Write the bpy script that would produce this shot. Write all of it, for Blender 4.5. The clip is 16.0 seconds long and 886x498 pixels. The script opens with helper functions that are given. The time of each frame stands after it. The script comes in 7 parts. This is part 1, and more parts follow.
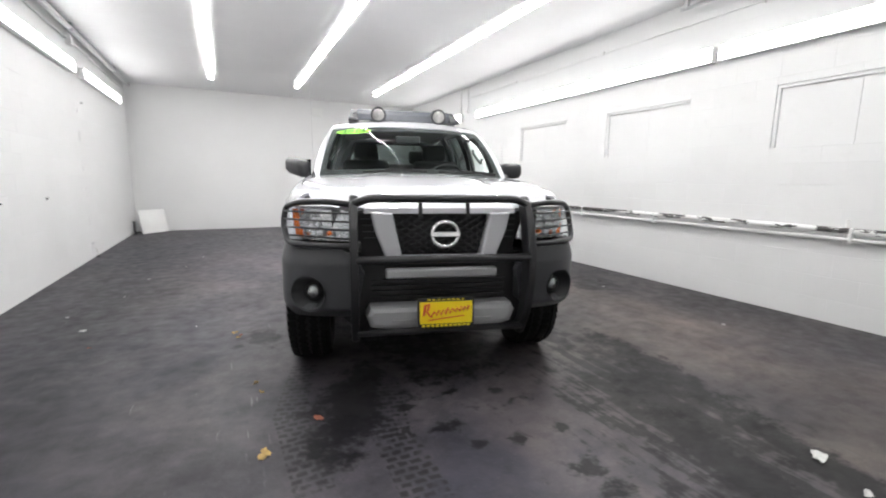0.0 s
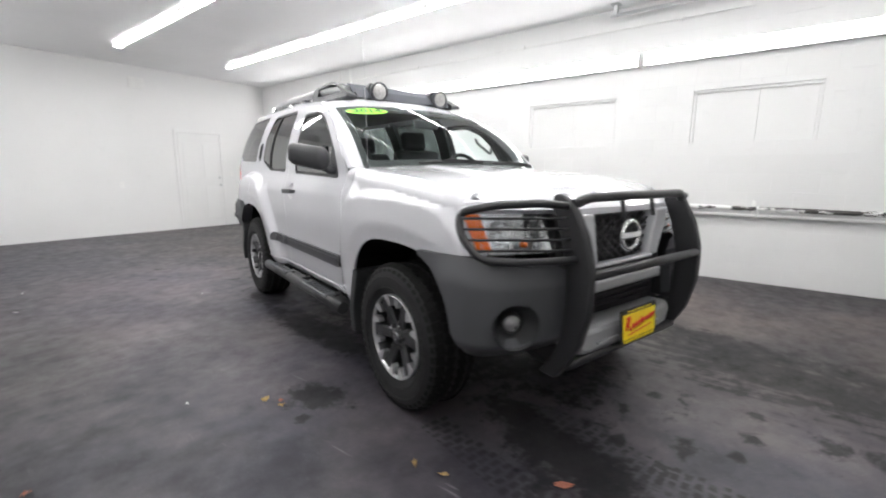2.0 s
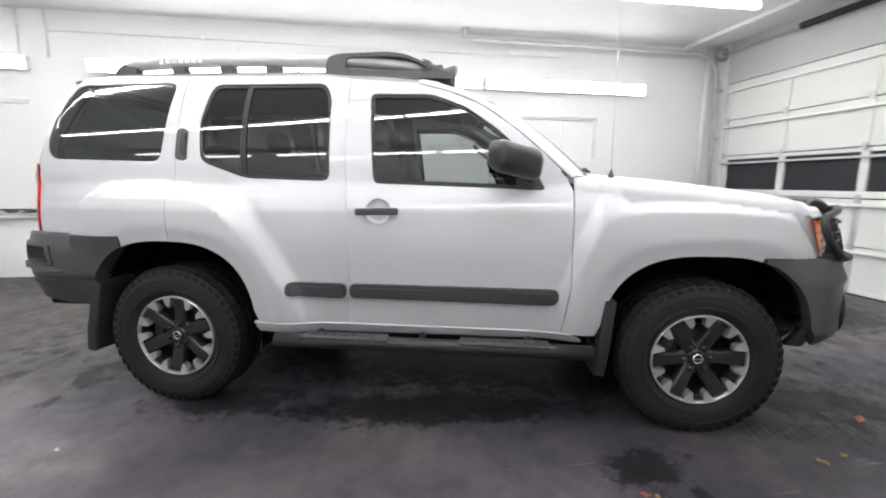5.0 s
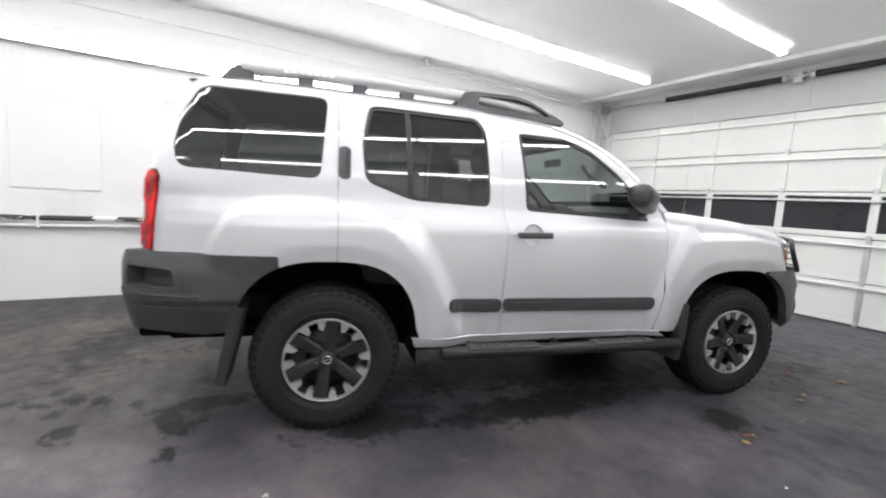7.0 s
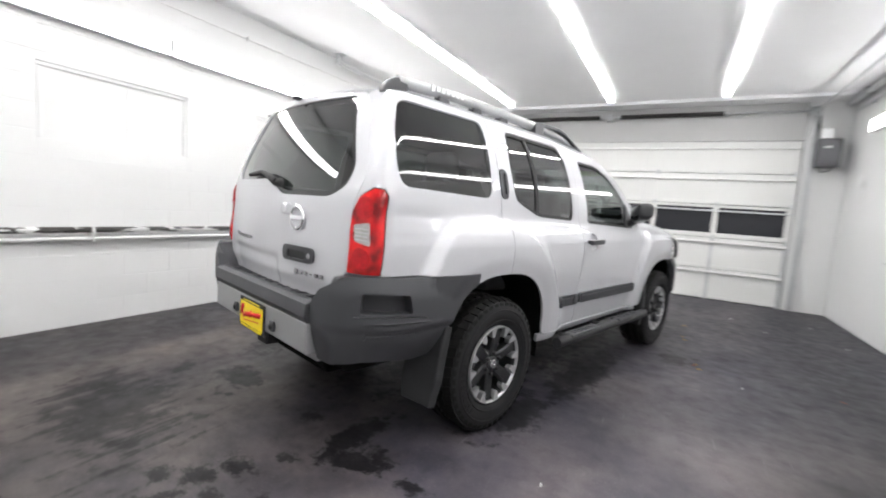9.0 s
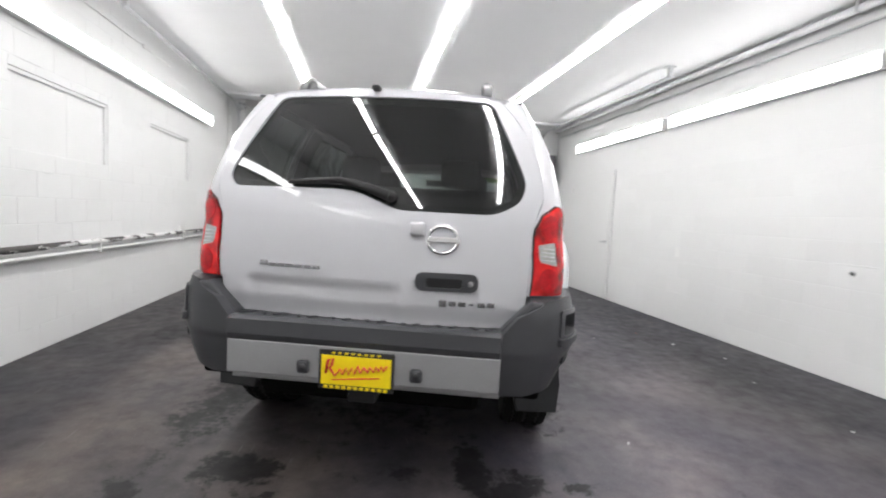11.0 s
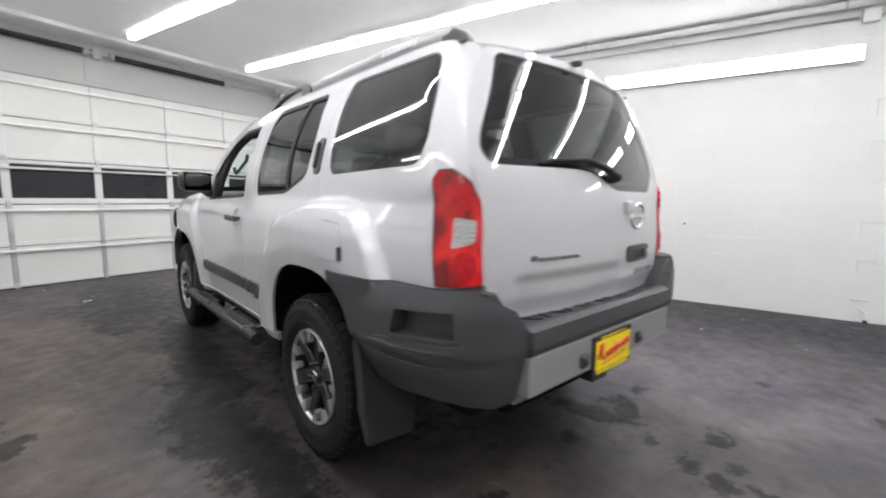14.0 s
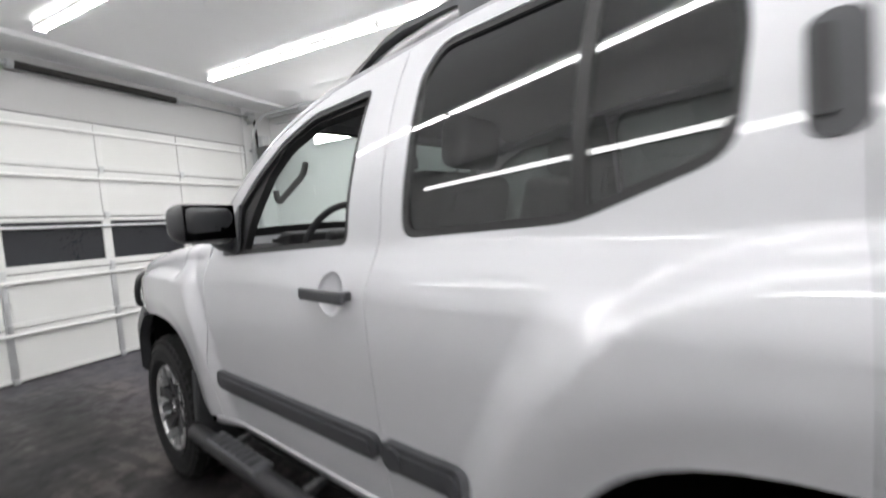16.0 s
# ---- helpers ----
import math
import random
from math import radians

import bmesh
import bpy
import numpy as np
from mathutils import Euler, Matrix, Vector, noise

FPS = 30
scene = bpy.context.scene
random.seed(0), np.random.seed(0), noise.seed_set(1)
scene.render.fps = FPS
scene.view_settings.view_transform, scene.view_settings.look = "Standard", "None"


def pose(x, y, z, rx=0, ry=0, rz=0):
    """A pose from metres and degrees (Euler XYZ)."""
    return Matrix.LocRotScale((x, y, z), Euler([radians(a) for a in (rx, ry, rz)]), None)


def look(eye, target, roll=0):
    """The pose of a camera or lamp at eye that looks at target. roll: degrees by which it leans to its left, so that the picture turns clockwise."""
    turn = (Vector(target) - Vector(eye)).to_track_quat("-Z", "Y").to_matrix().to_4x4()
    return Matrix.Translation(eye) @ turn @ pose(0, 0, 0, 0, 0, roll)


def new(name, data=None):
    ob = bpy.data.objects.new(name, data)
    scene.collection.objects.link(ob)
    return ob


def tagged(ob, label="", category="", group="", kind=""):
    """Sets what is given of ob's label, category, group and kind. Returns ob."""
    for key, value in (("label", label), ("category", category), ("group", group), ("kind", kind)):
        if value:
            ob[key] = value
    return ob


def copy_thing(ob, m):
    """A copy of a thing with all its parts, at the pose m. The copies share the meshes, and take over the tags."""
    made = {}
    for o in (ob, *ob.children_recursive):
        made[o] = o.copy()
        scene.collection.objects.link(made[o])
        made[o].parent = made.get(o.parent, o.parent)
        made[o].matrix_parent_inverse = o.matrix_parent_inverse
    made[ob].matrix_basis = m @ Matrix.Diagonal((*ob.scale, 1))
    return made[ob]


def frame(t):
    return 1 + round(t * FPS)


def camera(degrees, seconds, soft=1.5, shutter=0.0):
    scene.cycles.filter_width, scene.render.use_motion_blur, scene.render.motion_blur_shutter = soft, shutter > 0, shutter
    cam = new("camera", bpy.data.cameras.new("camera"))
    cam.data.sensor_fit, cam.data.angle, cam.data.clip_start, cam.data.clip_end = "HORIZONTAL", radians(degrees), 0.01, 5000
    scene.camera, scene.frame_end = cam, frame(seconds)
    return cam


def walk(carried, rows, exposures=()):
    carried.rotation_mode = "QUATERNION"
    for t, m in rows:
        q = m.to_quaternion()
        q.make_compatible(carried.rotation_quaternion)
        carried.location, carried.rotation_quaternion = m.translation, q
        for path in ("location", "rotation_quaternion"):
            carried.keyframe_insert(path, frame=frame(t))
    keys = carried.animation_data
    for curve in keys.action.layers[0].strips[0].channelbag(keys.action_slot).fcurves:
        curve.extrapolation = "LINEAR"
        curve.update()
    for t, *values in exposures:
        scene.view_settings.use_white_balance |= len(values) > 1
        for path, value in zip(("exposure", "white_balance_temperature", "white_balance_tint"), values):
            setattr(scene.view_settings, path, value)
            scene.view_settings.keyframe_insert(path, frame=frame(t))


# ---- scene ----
cam = camera(92.1, 16.0, 1.95, 0.65)
PATH = [
    (0, (-1.611, -4.097, 1.214), (-0.722, -2.333, 0.898), 0.8),
    (0.5, (-1.931, -3.801, 1.219), (-0.872, -2.138, 0.885), 0.6),
    (1, (-2.294, -3.446, 1.211), (-1.038, -1.933, 0.849), 0.6),
    (1.5, (-2.552, -3.025, 1.208), (-1.127, -1.669, 0.847), 0.3),
    (2, (-2.739, -2.531, 1.217), (-1.171, -1.34, 0.864), 0.3),
    (2.5, (-2.854, -2.054, 1.235), (-1.183, -1.029, 0.837), -0.9),
    (3, (-2.861, -1.553, 1.234), (-1.086, -0.72, 0.843), -0.9),
    (3.5, (-2.918, -1.047, 1.228), (-1.038, -0.541, 0.771), -1.9),
    (4, (-2.895, -0.534, 1.231), (-0.963, -0.235, 0.809), 1.1),
    (4.5, (-2.934, -0.012, 1.21), (-0.964, -0.036, 0.862), 0.9),
    (7, (-2.614, 2.174, 1.238), (-0.92, 1.134, 1.012), 3.3),
    (7.5, (-2.344, 2.607, 1.248), (-0.74, 1.426, 1.059), 3.4),
    (8, (-2.083, 3.089, 1.244), (-0.617, 1.745, 1.034), 3.6),
    (8.5, (-1.713, 3.435, 1.247), (-0.431, 1.916, 1.027), 3.3),
    (9, (-1.318, 3.783, 1.246), (-0.371, 2.032, 1.052), 4.1),
    (9.5, (-0.84, 4.006, 1.246), (-0.243, 2.105, 1.074), 3.1),
    (12, (1.555, 4.01, 1.235), (0.586, 2.266, 1.089), 2.5),
    (12.5, (1.943, 3.78, 1.237), (0.697, 2.225, 1.06), 1.5),
    (13, (2.202, 3.415, 1.227), (0.738, 2.066, 1.033), 1.6),
    (13.5, (2.443, 3.027, 1.233), (0.825, 1.87, 1.026), 0.3),
    (14, (2.505, 2.61, 1.217), (0.836, 1.535, 0.979), 0.8),
    (14.5, (2.505, 2.145, 1.201), (0.759, 1.206, 0.935), 0.4),
    (15, (2.326, 1.677, 1.207), (0.57, 0.763, 0.922), -2.0),
    (15.5, (2.091, 1.199, 1.21), (0.318, 0.299, 0.989), -1.6),
    (16, (1.848, 0.797, 1.246), (0.051, -0.074, 1.125), -4.4),
]
walk(cam, [(t, look(eye, target, roll)) for t, eye, target, roll in PATH],
     exposures=((0.0, 0.92), (4.0, 1.0), (8.5, 1.02), (12.0, 0.83), (16.0, 0.83)))

# ---- light: fluorescent strips light the whole room ----
world = bpy.data.worlds.new("night_outside")
world.use_nodes = True
world.node_tree.nodes["Background"].inputs[0].default_value = (0.02, 0.025, 0.035, 1)
world.node_tree.nodes["Background"].inputs[1].default_value = 0.2
scene.world = world
TUBE = 25.0          # strength of the ceiling strips
TUBE_WALL = 8.0     # strength of the wall strips

# ---- the room, in metres: x across, y along, the roller door at the south end ----
XW, XE, YS, YN = -3.44, 3.15, -4.79, 7.39
CAR_YAW = -15.6


def ceil_z(y):
    return 3.245 - (y - YS) * (3.245 - 3.185) / (YN - YS)


# ---- materials ----
def nodes_of(m):
    m.use_nodes = True
    nt = m.node_tree
    return nt, nt.nodes, nt.links, nt.nodes["Principled BSDF"]


def tex_noise(n, l, vec, scale, detail=4.0, rough=0.55):
    t = n.new("ShaderNodeTexNoise")
    t.inputs["Scale"].default_value, t.inputs["Detail"].default_value, t.inputs["Roughness"].default_value = scale, detail, rough
    l.new(vec, t.inputs["Vector"])
    return t.outputs["Fac"]


def ramp(n, l, fac, stops):
    r = n.new("ShaderNodeValToRGB")
    e = r.color_ramp.elements
    while len(e) > len(stops):
        e.remove(e[-1])
    while len(e) < len(stops):
        e.new(0.5)
    for el, (p, c) in zip(e, stops):
        el.position, el.color = p, (c, c, c, 1) if isinstance(c, (int, float)) else (*c, 1)
    l.new(fac, r.inputs["Fac"])
    return r.outputs["Color"]


def mix(n, l, fac, a, b, mode="MIX"):
    m = n.new("ShaderNodeMix")
    m.data_type, m.blend_type = "RGBA", mode
    for sock, v in ((m.inputs["Factor"], fac), (m.inputs[6], a), (m.inputs[7], b)):
        if isinstance(v, (int, float)):
            sock.default_value = v if sock.type == "VALUE" else (v, v, v, 1)
        elif isinstance(v, tuple):
            sock.default_value = (*v, 1)
        else:
            l.new(v, sock)
    return m.outputs[2]


def calc(n, l, op, a, b=0.0, clamp=False):
    m = n.new("ShaderNodeMath")
    m.operation, m.use_clamp = op, clamp
    for sock, v in ((m.inputs[0], a), (m.inputs[1], b)):
        if isinstance(v, (int, float)):
            sock.default_value = v
        else:
            l.new(v, sock)
    return m.outputs[0]


def bump(n, l, b, height, strength, dist=0.01):
    k = n.new("ShaderNodeBump")
    k.inputs["Strength"].default_value, k.inputs["Distance"].default_value = strength, dist
    l.new(height, k.inputs["Height"])
    l.new(k.outputs["Normal"], b.inputs["Normal"])


def surface(name, colour, rough, metal=0.0, vary=0.12, big=2.0, fine=60.0, relief=0.0, coat=0.0, spec=0.5, rvary=0.1):
    """A plain surface with variation at two scales in tone, gloss and relief."""
    m = bpy.data.materials.new(name)
    nt, n, l, b = nodes_of(m)
    vec = n.new("ShaderNodeTexCoord").outputs["Object"]
    f1, f2 = tex_noise(n, l, vec, big), tex_noise(n, l, vec, fine, 2.0)
    tone = calc(n, l, "ADD", calc(n, l, "MULTIPLY", f1, 0.65), calc(n, l, "MULTIPLY", f2, 0.35))
    lo, hi = tuple(c * (1 - vary) for c in colour), tuple(min(1, c * (1 + vary)) for c in colour)
    l.new(ramp(n, l, tone, ((0.3, lo), (0.7, hi))), b.inputs["Base Color"])
    l.new(calc(n, l, "ADD", calc(n, l, "MULTIPLY", tone, rvary * 2), rough - rvary, True), b.inputs["Roughness"])
    b.inputs["Metallic"].default_value, b.inputs["Coat Weight"].default_value = metal, coat
    b.inputs["Coat Roughness"].default_value = 0.06
    b.inputs["Specular IOR Level"].default_value = spec
    if relief:
        bump(n, l, b, f2, relief, 0.004)
    return m


def glow(name, colour, strength):
    m = bpy.data.materials.new(name)
    nt, n, l, b = nodes_of(m)
    b.inputs["Base Color"].default_value = (0.8, 0.8, 0.8, 1)
    b.inputs["Emission Color"].default_value = (*colour, 1)
    b.inputs["Emission Strength"].default_value = strength
    return m


def glass(name, tint, gloss=1.0, rough=0.01, face=0.08, power=3.5):
    """A thin pane: tinted see-through with a mirror sheen that grows at grazing angles."""
    m = bpy.data.materials.new(name)
    nt, n, l, b = nodes_of(m)
    n.remove(b)
    tr, gl, mx, lw = (n.new("ShaderNode" + k) for k in ("BsdfTransparent", "BsdfGlossy", "MixShader", "LayerWeight"))
    tr.inputs["Color"].default_value = (*tint, 1)
    gl.inputs["Roughness"].default_value = rough
    gl.inputs["Color"].default_value = (gloss, gloss, gloss, 1)
    lw.inputs["Blend"].default_value = 0.5
    sheen = calc(n, l, "ADD", calc(n, l, "MULTIPLY", calc(n, l, "POWER", lw.outputs["Facing"], power), 0.90), face)
    l.new(sheen, mx.inputs[0])
    l.new(tr.outputs[0], mx.inputs[1])
    l.new(gl.outputs[0], mx.inputs[2])
    l.new(mx.outputs[0], n["Material Output"].inputs[0])
    return m


def paint_wall(name, colour, grime=0.08, relief=0.35):
    m = bpy.data.materials.new(name)
    nt, n, l, b = nodes_of(m)
    vec = n.new("ShaderNodeNewGeometry").outputs["Position"]
    f1, f2, f3 = tex_noise(n, l, vec, 0.7, 5), tex_noise(n, l, vec, 9.0, 5), tex_noise(n, l, vec, 130.0, 3)
    dirty = tuple(c * (1 - 2.2 * grime) for c in colour)
    c = mix(n, l, ramp(n, l, f1, ((0.35, 0.0), (0.75, 0.6))), colour, dirty)
    c = mix(n, l, ramp(n, l, f2, ((0.62, 0.0), (0.78, 0.35))), c, tuple(k * 0.88 for k in colour))
    tone = calc(n, l, "ADD", calc(n, l, "MULTIPLY", n.new("ShaderNodeObjectInfo").outputs["Random"], 0.03), 0.97)
    c = mix(n, l, 1.0, c, tone, "MULTIPLY")
    l.new(c, b.inputs["Base Color"])
    b.inputs["Roughness"].default_value = 0.55
    b.inputs["Specular IOR Level"].default_value = 0.35
    h = calc(n, l, "ADD", calc(n, l, "MULTIPLY", f3, 0.4), calc(n, l, "MULTIPLY", f2, 0.6))
    bump(n, l, b, h, relief, 0.006)
    return m


M_WALL = paint_wall("white_block_paint", (0.75, 0.75, 0.75), 0.04)
M_PLASTER = paint_wall("white_plaster_paint", (0.75, 0.75, 0.75), 0.04, 0.2)
M_CEIL = paint_wall("white_ceiling_paint", (0.83, 0.83, 0.84), 0.05, 0.12)
M_DOORPANEL = paint_wall("cream_steel_door_paint", (0.70, 0.70, 0.69), 0.05, 0.1)
M_TRIM = surface("white_trim_paint", (0.76, 0.76, 0.75), 0.4, vary=0.08)
M_STEEL = surface("galvanised_steel", (0.55, 0.56, 0.57), 0.42, 0.8, 0.15, 6, 80)
M_FIXTURE = surface("white_enamel", (0.8, 0.8, 0.8), 0.35, vary=0.05)
M_TUBE = glow("fluorescent_diffuser", (1.0, 0.995, 0.985), TUBE)
M_TUBEW = glow("wall_fluorescent_diffuser", (1.0, 0.995, 0.985), TUBE_WALL)
M_BLACK = surface("black_rubber", (0.02, 0.02, 0.021), 0.7, vary=0.3, relief=0.2)
M_SPRING = surface("oiled_black_spring", (0.03, 0.028, 0.027), 0.5, 0.3, 0.3, 12, 140, 0.4)
M_DARKPANE = surface("dark_blanked_pane", (0.020, 0.021, 0.026), 0.30, vary=0.2, spec=0.35)
# for the wall over the door and its pad, greyer than the other walls
M_HEADER = paint_wall("grey_header", (0.50, 0.50, 0.50), 0.06, 0.2)


def stretched(n, l, vec, scale, turn):
    mp = n.new("ShaderNodeMapping")
    mp.inputs["Scale"].default_value, mp.inputs["Rotation"].default_value = scale, (0, 0, radians(turn))
    l.new(vec, mp.inputs["Vector"])
    return mp.outputs[0]


def floor_material():
    m = bpy.data.materials.new("worn_painted_concrete_floor")
    nt, n, l, b = nodes_of(m)
    vec = n.new("ShaderNodeTexCoord").outputs["Object"]
    big, mid, fine, grit = (tex_noise(n, l, vec, s, 6, r) for s, r in ((0.35, 0.5), (1.6, 0.6), (9.0, 0.62), (70.0, 0.6)))
    blotch = tex_noise(n, l, vec, 3.6, 8, 0.66)
    # bluish dark paint, browner where it has worn to the concrete
    c = mix(n, l, ramp(n, l, big, ((0.4, 0.0), (0.62, 1.0))), (0.041, 0.041, 0.056), (0.055, 0.050, 0.054))
    c = mix(n, l, ramp(n, l, mid, ((0.44, 0.0), (0.66, 0.85))), c, (0.083, 0.077, 0.085))
    c = mix(n, l, ramp(n, l, fine, ((0.52, 0.0), (0.72, 0.25))), c, (0.028, 0.028, 0.034))
    c = mix(n, l, ramp(n, l, grit, ((0.58, 0.0), (0.72, 0.5))), c, (0.120, 0.114, 0.120))
    # peeled and rubbed patches with ragged rims, pale and dark
    turned = stretched(n, l, vec, (1.0, 1.35, 1), 37)
    peel, chip = tex_noise(n, l, turned, 1.9, 9, 0.70), tex_noise(n, l, turned, 6.5, 7, 0.66)
    c = mix(n, l, ramp(n, l, peel, ((0.48, 0.0), (0.62, 0.85))), c, mix(n, l, 1.0, c, (1.36, 1.32, 1.27), "MULTIPLY"))
    c = mix(n, l, ramp(n, l, peel, ((0.36, 0.8), (0.48, 0.0))), c, mix(n, l, 1.0, c, (0.77, 0.77, 0.79), "MULTIPLY"))
    c = mix(n, l, ramp(n, l, chip, ((0.58, 0.0), (0.66, 0.5))), c, mix(n, l, 1.0, c, (1.36, 1.33, 1.31), "MULTIPLY"))
    c = mix(n, l, ramp(n, l, chip, ((0.34, 0.4), (0.41, 0.0))), c, mix(n, l, 1.0, c, (0.68, 0.68, 0.68), "MULTIPLY"))
    # the driven side of the bay is worn browner and darker
    sx = n.new("ShaderNodeSeparateXYZ")
    l.new(vec, sx.inputs[0])
    worn = ramp(n, l, calc(n, l, "ADD", calc(n, l, "MULTIPLY", sx.outputs[0], 0.25), calc(n, l, "ADD", calc(n, l, "MULTIPLY", mid, 0.5), 0.1)), ((0.25, 0.0), (0.60, 0.85)))
    c = mix(n, l, worn, c, mix(n, l, 1.0, c, (0.89, 0.83, 0.71), "MULTIPLY"))
    # strips of darker paint are left along both walls; the floor is toned darker towards the west side
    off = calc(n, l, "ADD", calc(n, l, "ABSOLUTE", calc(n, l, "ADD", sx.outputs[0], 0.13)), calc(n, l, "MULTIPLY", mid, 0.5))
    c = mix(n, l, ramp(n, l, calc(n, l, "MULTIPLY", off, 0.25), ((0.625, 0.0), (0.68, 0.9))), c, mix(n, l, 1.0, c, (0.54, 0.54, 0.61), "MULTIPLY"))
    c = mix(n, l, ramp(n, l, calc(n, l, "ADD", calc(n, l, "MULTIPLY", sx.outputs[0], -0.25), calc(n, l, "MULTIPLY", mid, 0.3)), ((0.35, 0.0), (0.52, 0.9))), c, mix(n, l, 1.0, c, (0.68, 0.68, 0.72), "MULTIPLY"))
    # broad soft-edged areas beside and around the parked car, some paler, some darker
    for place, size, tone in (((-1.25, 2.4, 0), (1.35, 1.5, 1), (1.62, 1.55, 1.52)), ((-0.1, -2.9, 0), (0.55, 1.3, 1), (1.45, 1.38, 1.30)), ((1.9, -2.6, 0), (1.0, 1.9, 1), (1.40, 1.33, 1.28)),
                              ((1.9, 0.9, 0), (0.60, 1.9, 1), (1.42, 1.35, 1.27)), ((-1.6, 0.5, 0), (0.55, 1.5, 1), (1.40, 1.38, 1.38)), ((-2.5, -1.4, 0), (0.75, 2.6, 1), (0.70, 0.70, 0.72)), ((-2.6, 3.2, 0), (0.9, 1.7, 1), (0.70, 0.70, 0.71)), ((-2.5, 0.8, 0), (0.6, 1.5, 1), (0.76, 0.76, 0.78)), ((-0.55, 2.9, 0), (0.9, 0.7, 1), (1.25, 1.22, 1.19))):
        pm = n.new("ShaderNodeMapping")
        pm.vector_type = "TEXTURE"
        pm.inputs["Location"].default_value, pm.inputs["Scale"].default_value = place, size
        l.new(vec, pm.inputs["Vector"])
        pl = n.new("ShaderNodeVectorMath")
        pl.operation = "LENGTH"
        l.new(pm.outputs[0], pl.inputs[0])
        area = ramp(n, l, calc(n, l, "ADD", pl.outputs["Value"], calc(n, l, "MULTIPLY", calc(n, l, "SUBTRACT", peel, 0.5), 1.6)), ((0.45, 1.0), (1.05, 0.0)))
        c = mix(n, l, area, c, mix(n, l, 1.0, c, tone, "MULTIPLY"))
    # uneven clouding, from hand-broad smears to room-wide wear
    smear = tex_noise(n, l, stretched(n, l, vec, (1.5, 1.0, 1), -14), 1.0, 4, 0.58)
    c = mix(n, l, ramp(n, l, smear, ((0.40, 0.0), (0.62, 1.0))), mix(n, l, 1.0, c, (0.72, 0.71, 0.74), "MULTIPLY"), mix(n, l, 1.0, c, (1.24, 1.19, 1.12), "MULTIPLY"))
    c = mix(n, l, ramp(n, l, blotch, ((0.40, 0.7), (0.50, 0.0))), c, mix(n, l, 1.0, c, (0.72, 0.72, 0.74), "MULTIPLY"))
    # pale scuffs that run along the bay
    scr = stretched(n, l, vec, (30, 3.0, 1), 12)
    scuff = calc(n, l, "MULTIPLY", ramp(n, l, tex_noise(n, l, scr, 1.0, 5, 0.6), ((0.64, 0.0), (0.71, 0.6))), ramp(n, l, mid, ((0.48, 0.0), (0.6, 1.0))))
    c = mix(n, l, scuff, c, (0.176, 0.170, 0.176))
    # wet oily patches with ragged rims, where the cars stand
    wn = n.new("ShaderNodeTexNoise")
    wn.inputs["Scale"].default_value, wn.inputs["Detail"].default_value = 5.0, 7
    wn.inputs["Roughness"].default_value = 0.72
    l.new(vec, wn.inputs["Vector"])

    def warped(k):
        warp, sc = n.new("ShaderNodeVectorMath"), n.new("ShaderNodeVectorMath")
        warp.operation, sc.operation = "ADD", "MULTIPLY_ADD"
        sc.inputs[1].default_value, sc.inputs[2].default_value = (k, k, 0), (-k / 2, -k / 2, 0)
        l.new(wn.outputs["Color"], sc.inputs[0])
        l.new(vec, warp.inputs[0])
        l.new(sc.outputs[0], warp.inputs[1])
        return warp.outputs[0]

    crust = []

    def patches(rows, base, noise, k, lo, hi):
        wet = None
        for x, y, rx, ry, a in rows:
            mp = n.new("ShaderNodeMapping")
            mp.vector_type = "TEXTURE"
            mp.inputs["Location"].default_value, mp.inputs["Rotation"].default_value = (x, y, 0), (0, 0, radians(a))
            mp.inputs["Scale"].default_value = (rx, ry, 1)
            l.new(base, mp.inputs["Vector"])
            ln = n.new("ShaderNodeVectorMath")
            ln.operation = "LENGTH"
            l.new(mp.outputs[0], ln.inputs[0])
            q = calc(n, l, "SUBTRACT", 1.0, ln.outputs["Value"])
            wet = q if wet is None else calc(n, l, "MAXIMUM", wet, q)
        wet = calc(n, l, "ADD", wet, calc(n, l, "MULTIPLY", calc(n, l, "SUBTRACT", noise, 0.5), k))
        crust.append(ramp(n, l, wet, ((lo - 0.34, 0.0), (lo - 0.06, 1.0), (lo + 0.04, 0.0))))
        return ramp(n, l, wet, ((lo, 0.0), (hi, 1.0)))

    streak = tex_noise(n, l, stretched(n, l, vec, (17, 1.1, 1), 8), 1.0, 6, 0.66)
    frayed = tex_noise(n, l, vec, 24.0, 6, 0.68)
    ragged = calc(n, l, "ADD", calc(n, l, "MULTIPLY", blotch, 0.38), calc(n, l, "ADD", calc(n, l, "MULTIPLY", fine, 0.30), calc(n, l, "MULTIPLY", frayed, 0.32)))
    lines = calc(n, l, "ADD", calc(n, l, "MULTIPLY", streak, 0.6), calc(n, l, "MULTIPLY", fine, 0.4))
    wetmask = patches(WET, warped(0.30), ragged, 4.4, 0.0, 0.34)
    wetmask = mix(n, l, 1.0, wetmask, patches(PUDDLE, warped(0.34), ragged, 1.5, 0.12, 0.24), "LIGHTEN")
    wetmask = mix(n, l, 1.0, wetmask, patches(DRIPS, warped(0.12), calc(n, l, "ADD", calc(n, l, "MULTIPLY", fine, 0.5), calc(n, l, "MULTIPLY", frayed, 0.5)), 4.6, -0.35, 0.55), "LIGHTEN")
    wetmask = mix(n, l, 1.0, wetmask, calc(n, l, "MULTIPLY", patches(STREAKS, warped(0.16), lines, 5.5, 0.0, 0.40), 0.85), "LIGHTEN")
    wetmask = mix(n, l, 1.0, wetmask, ramp(n, l, blotch, ((0.67, 0.0), (0.72, 0.7))), "LIGHTEN")
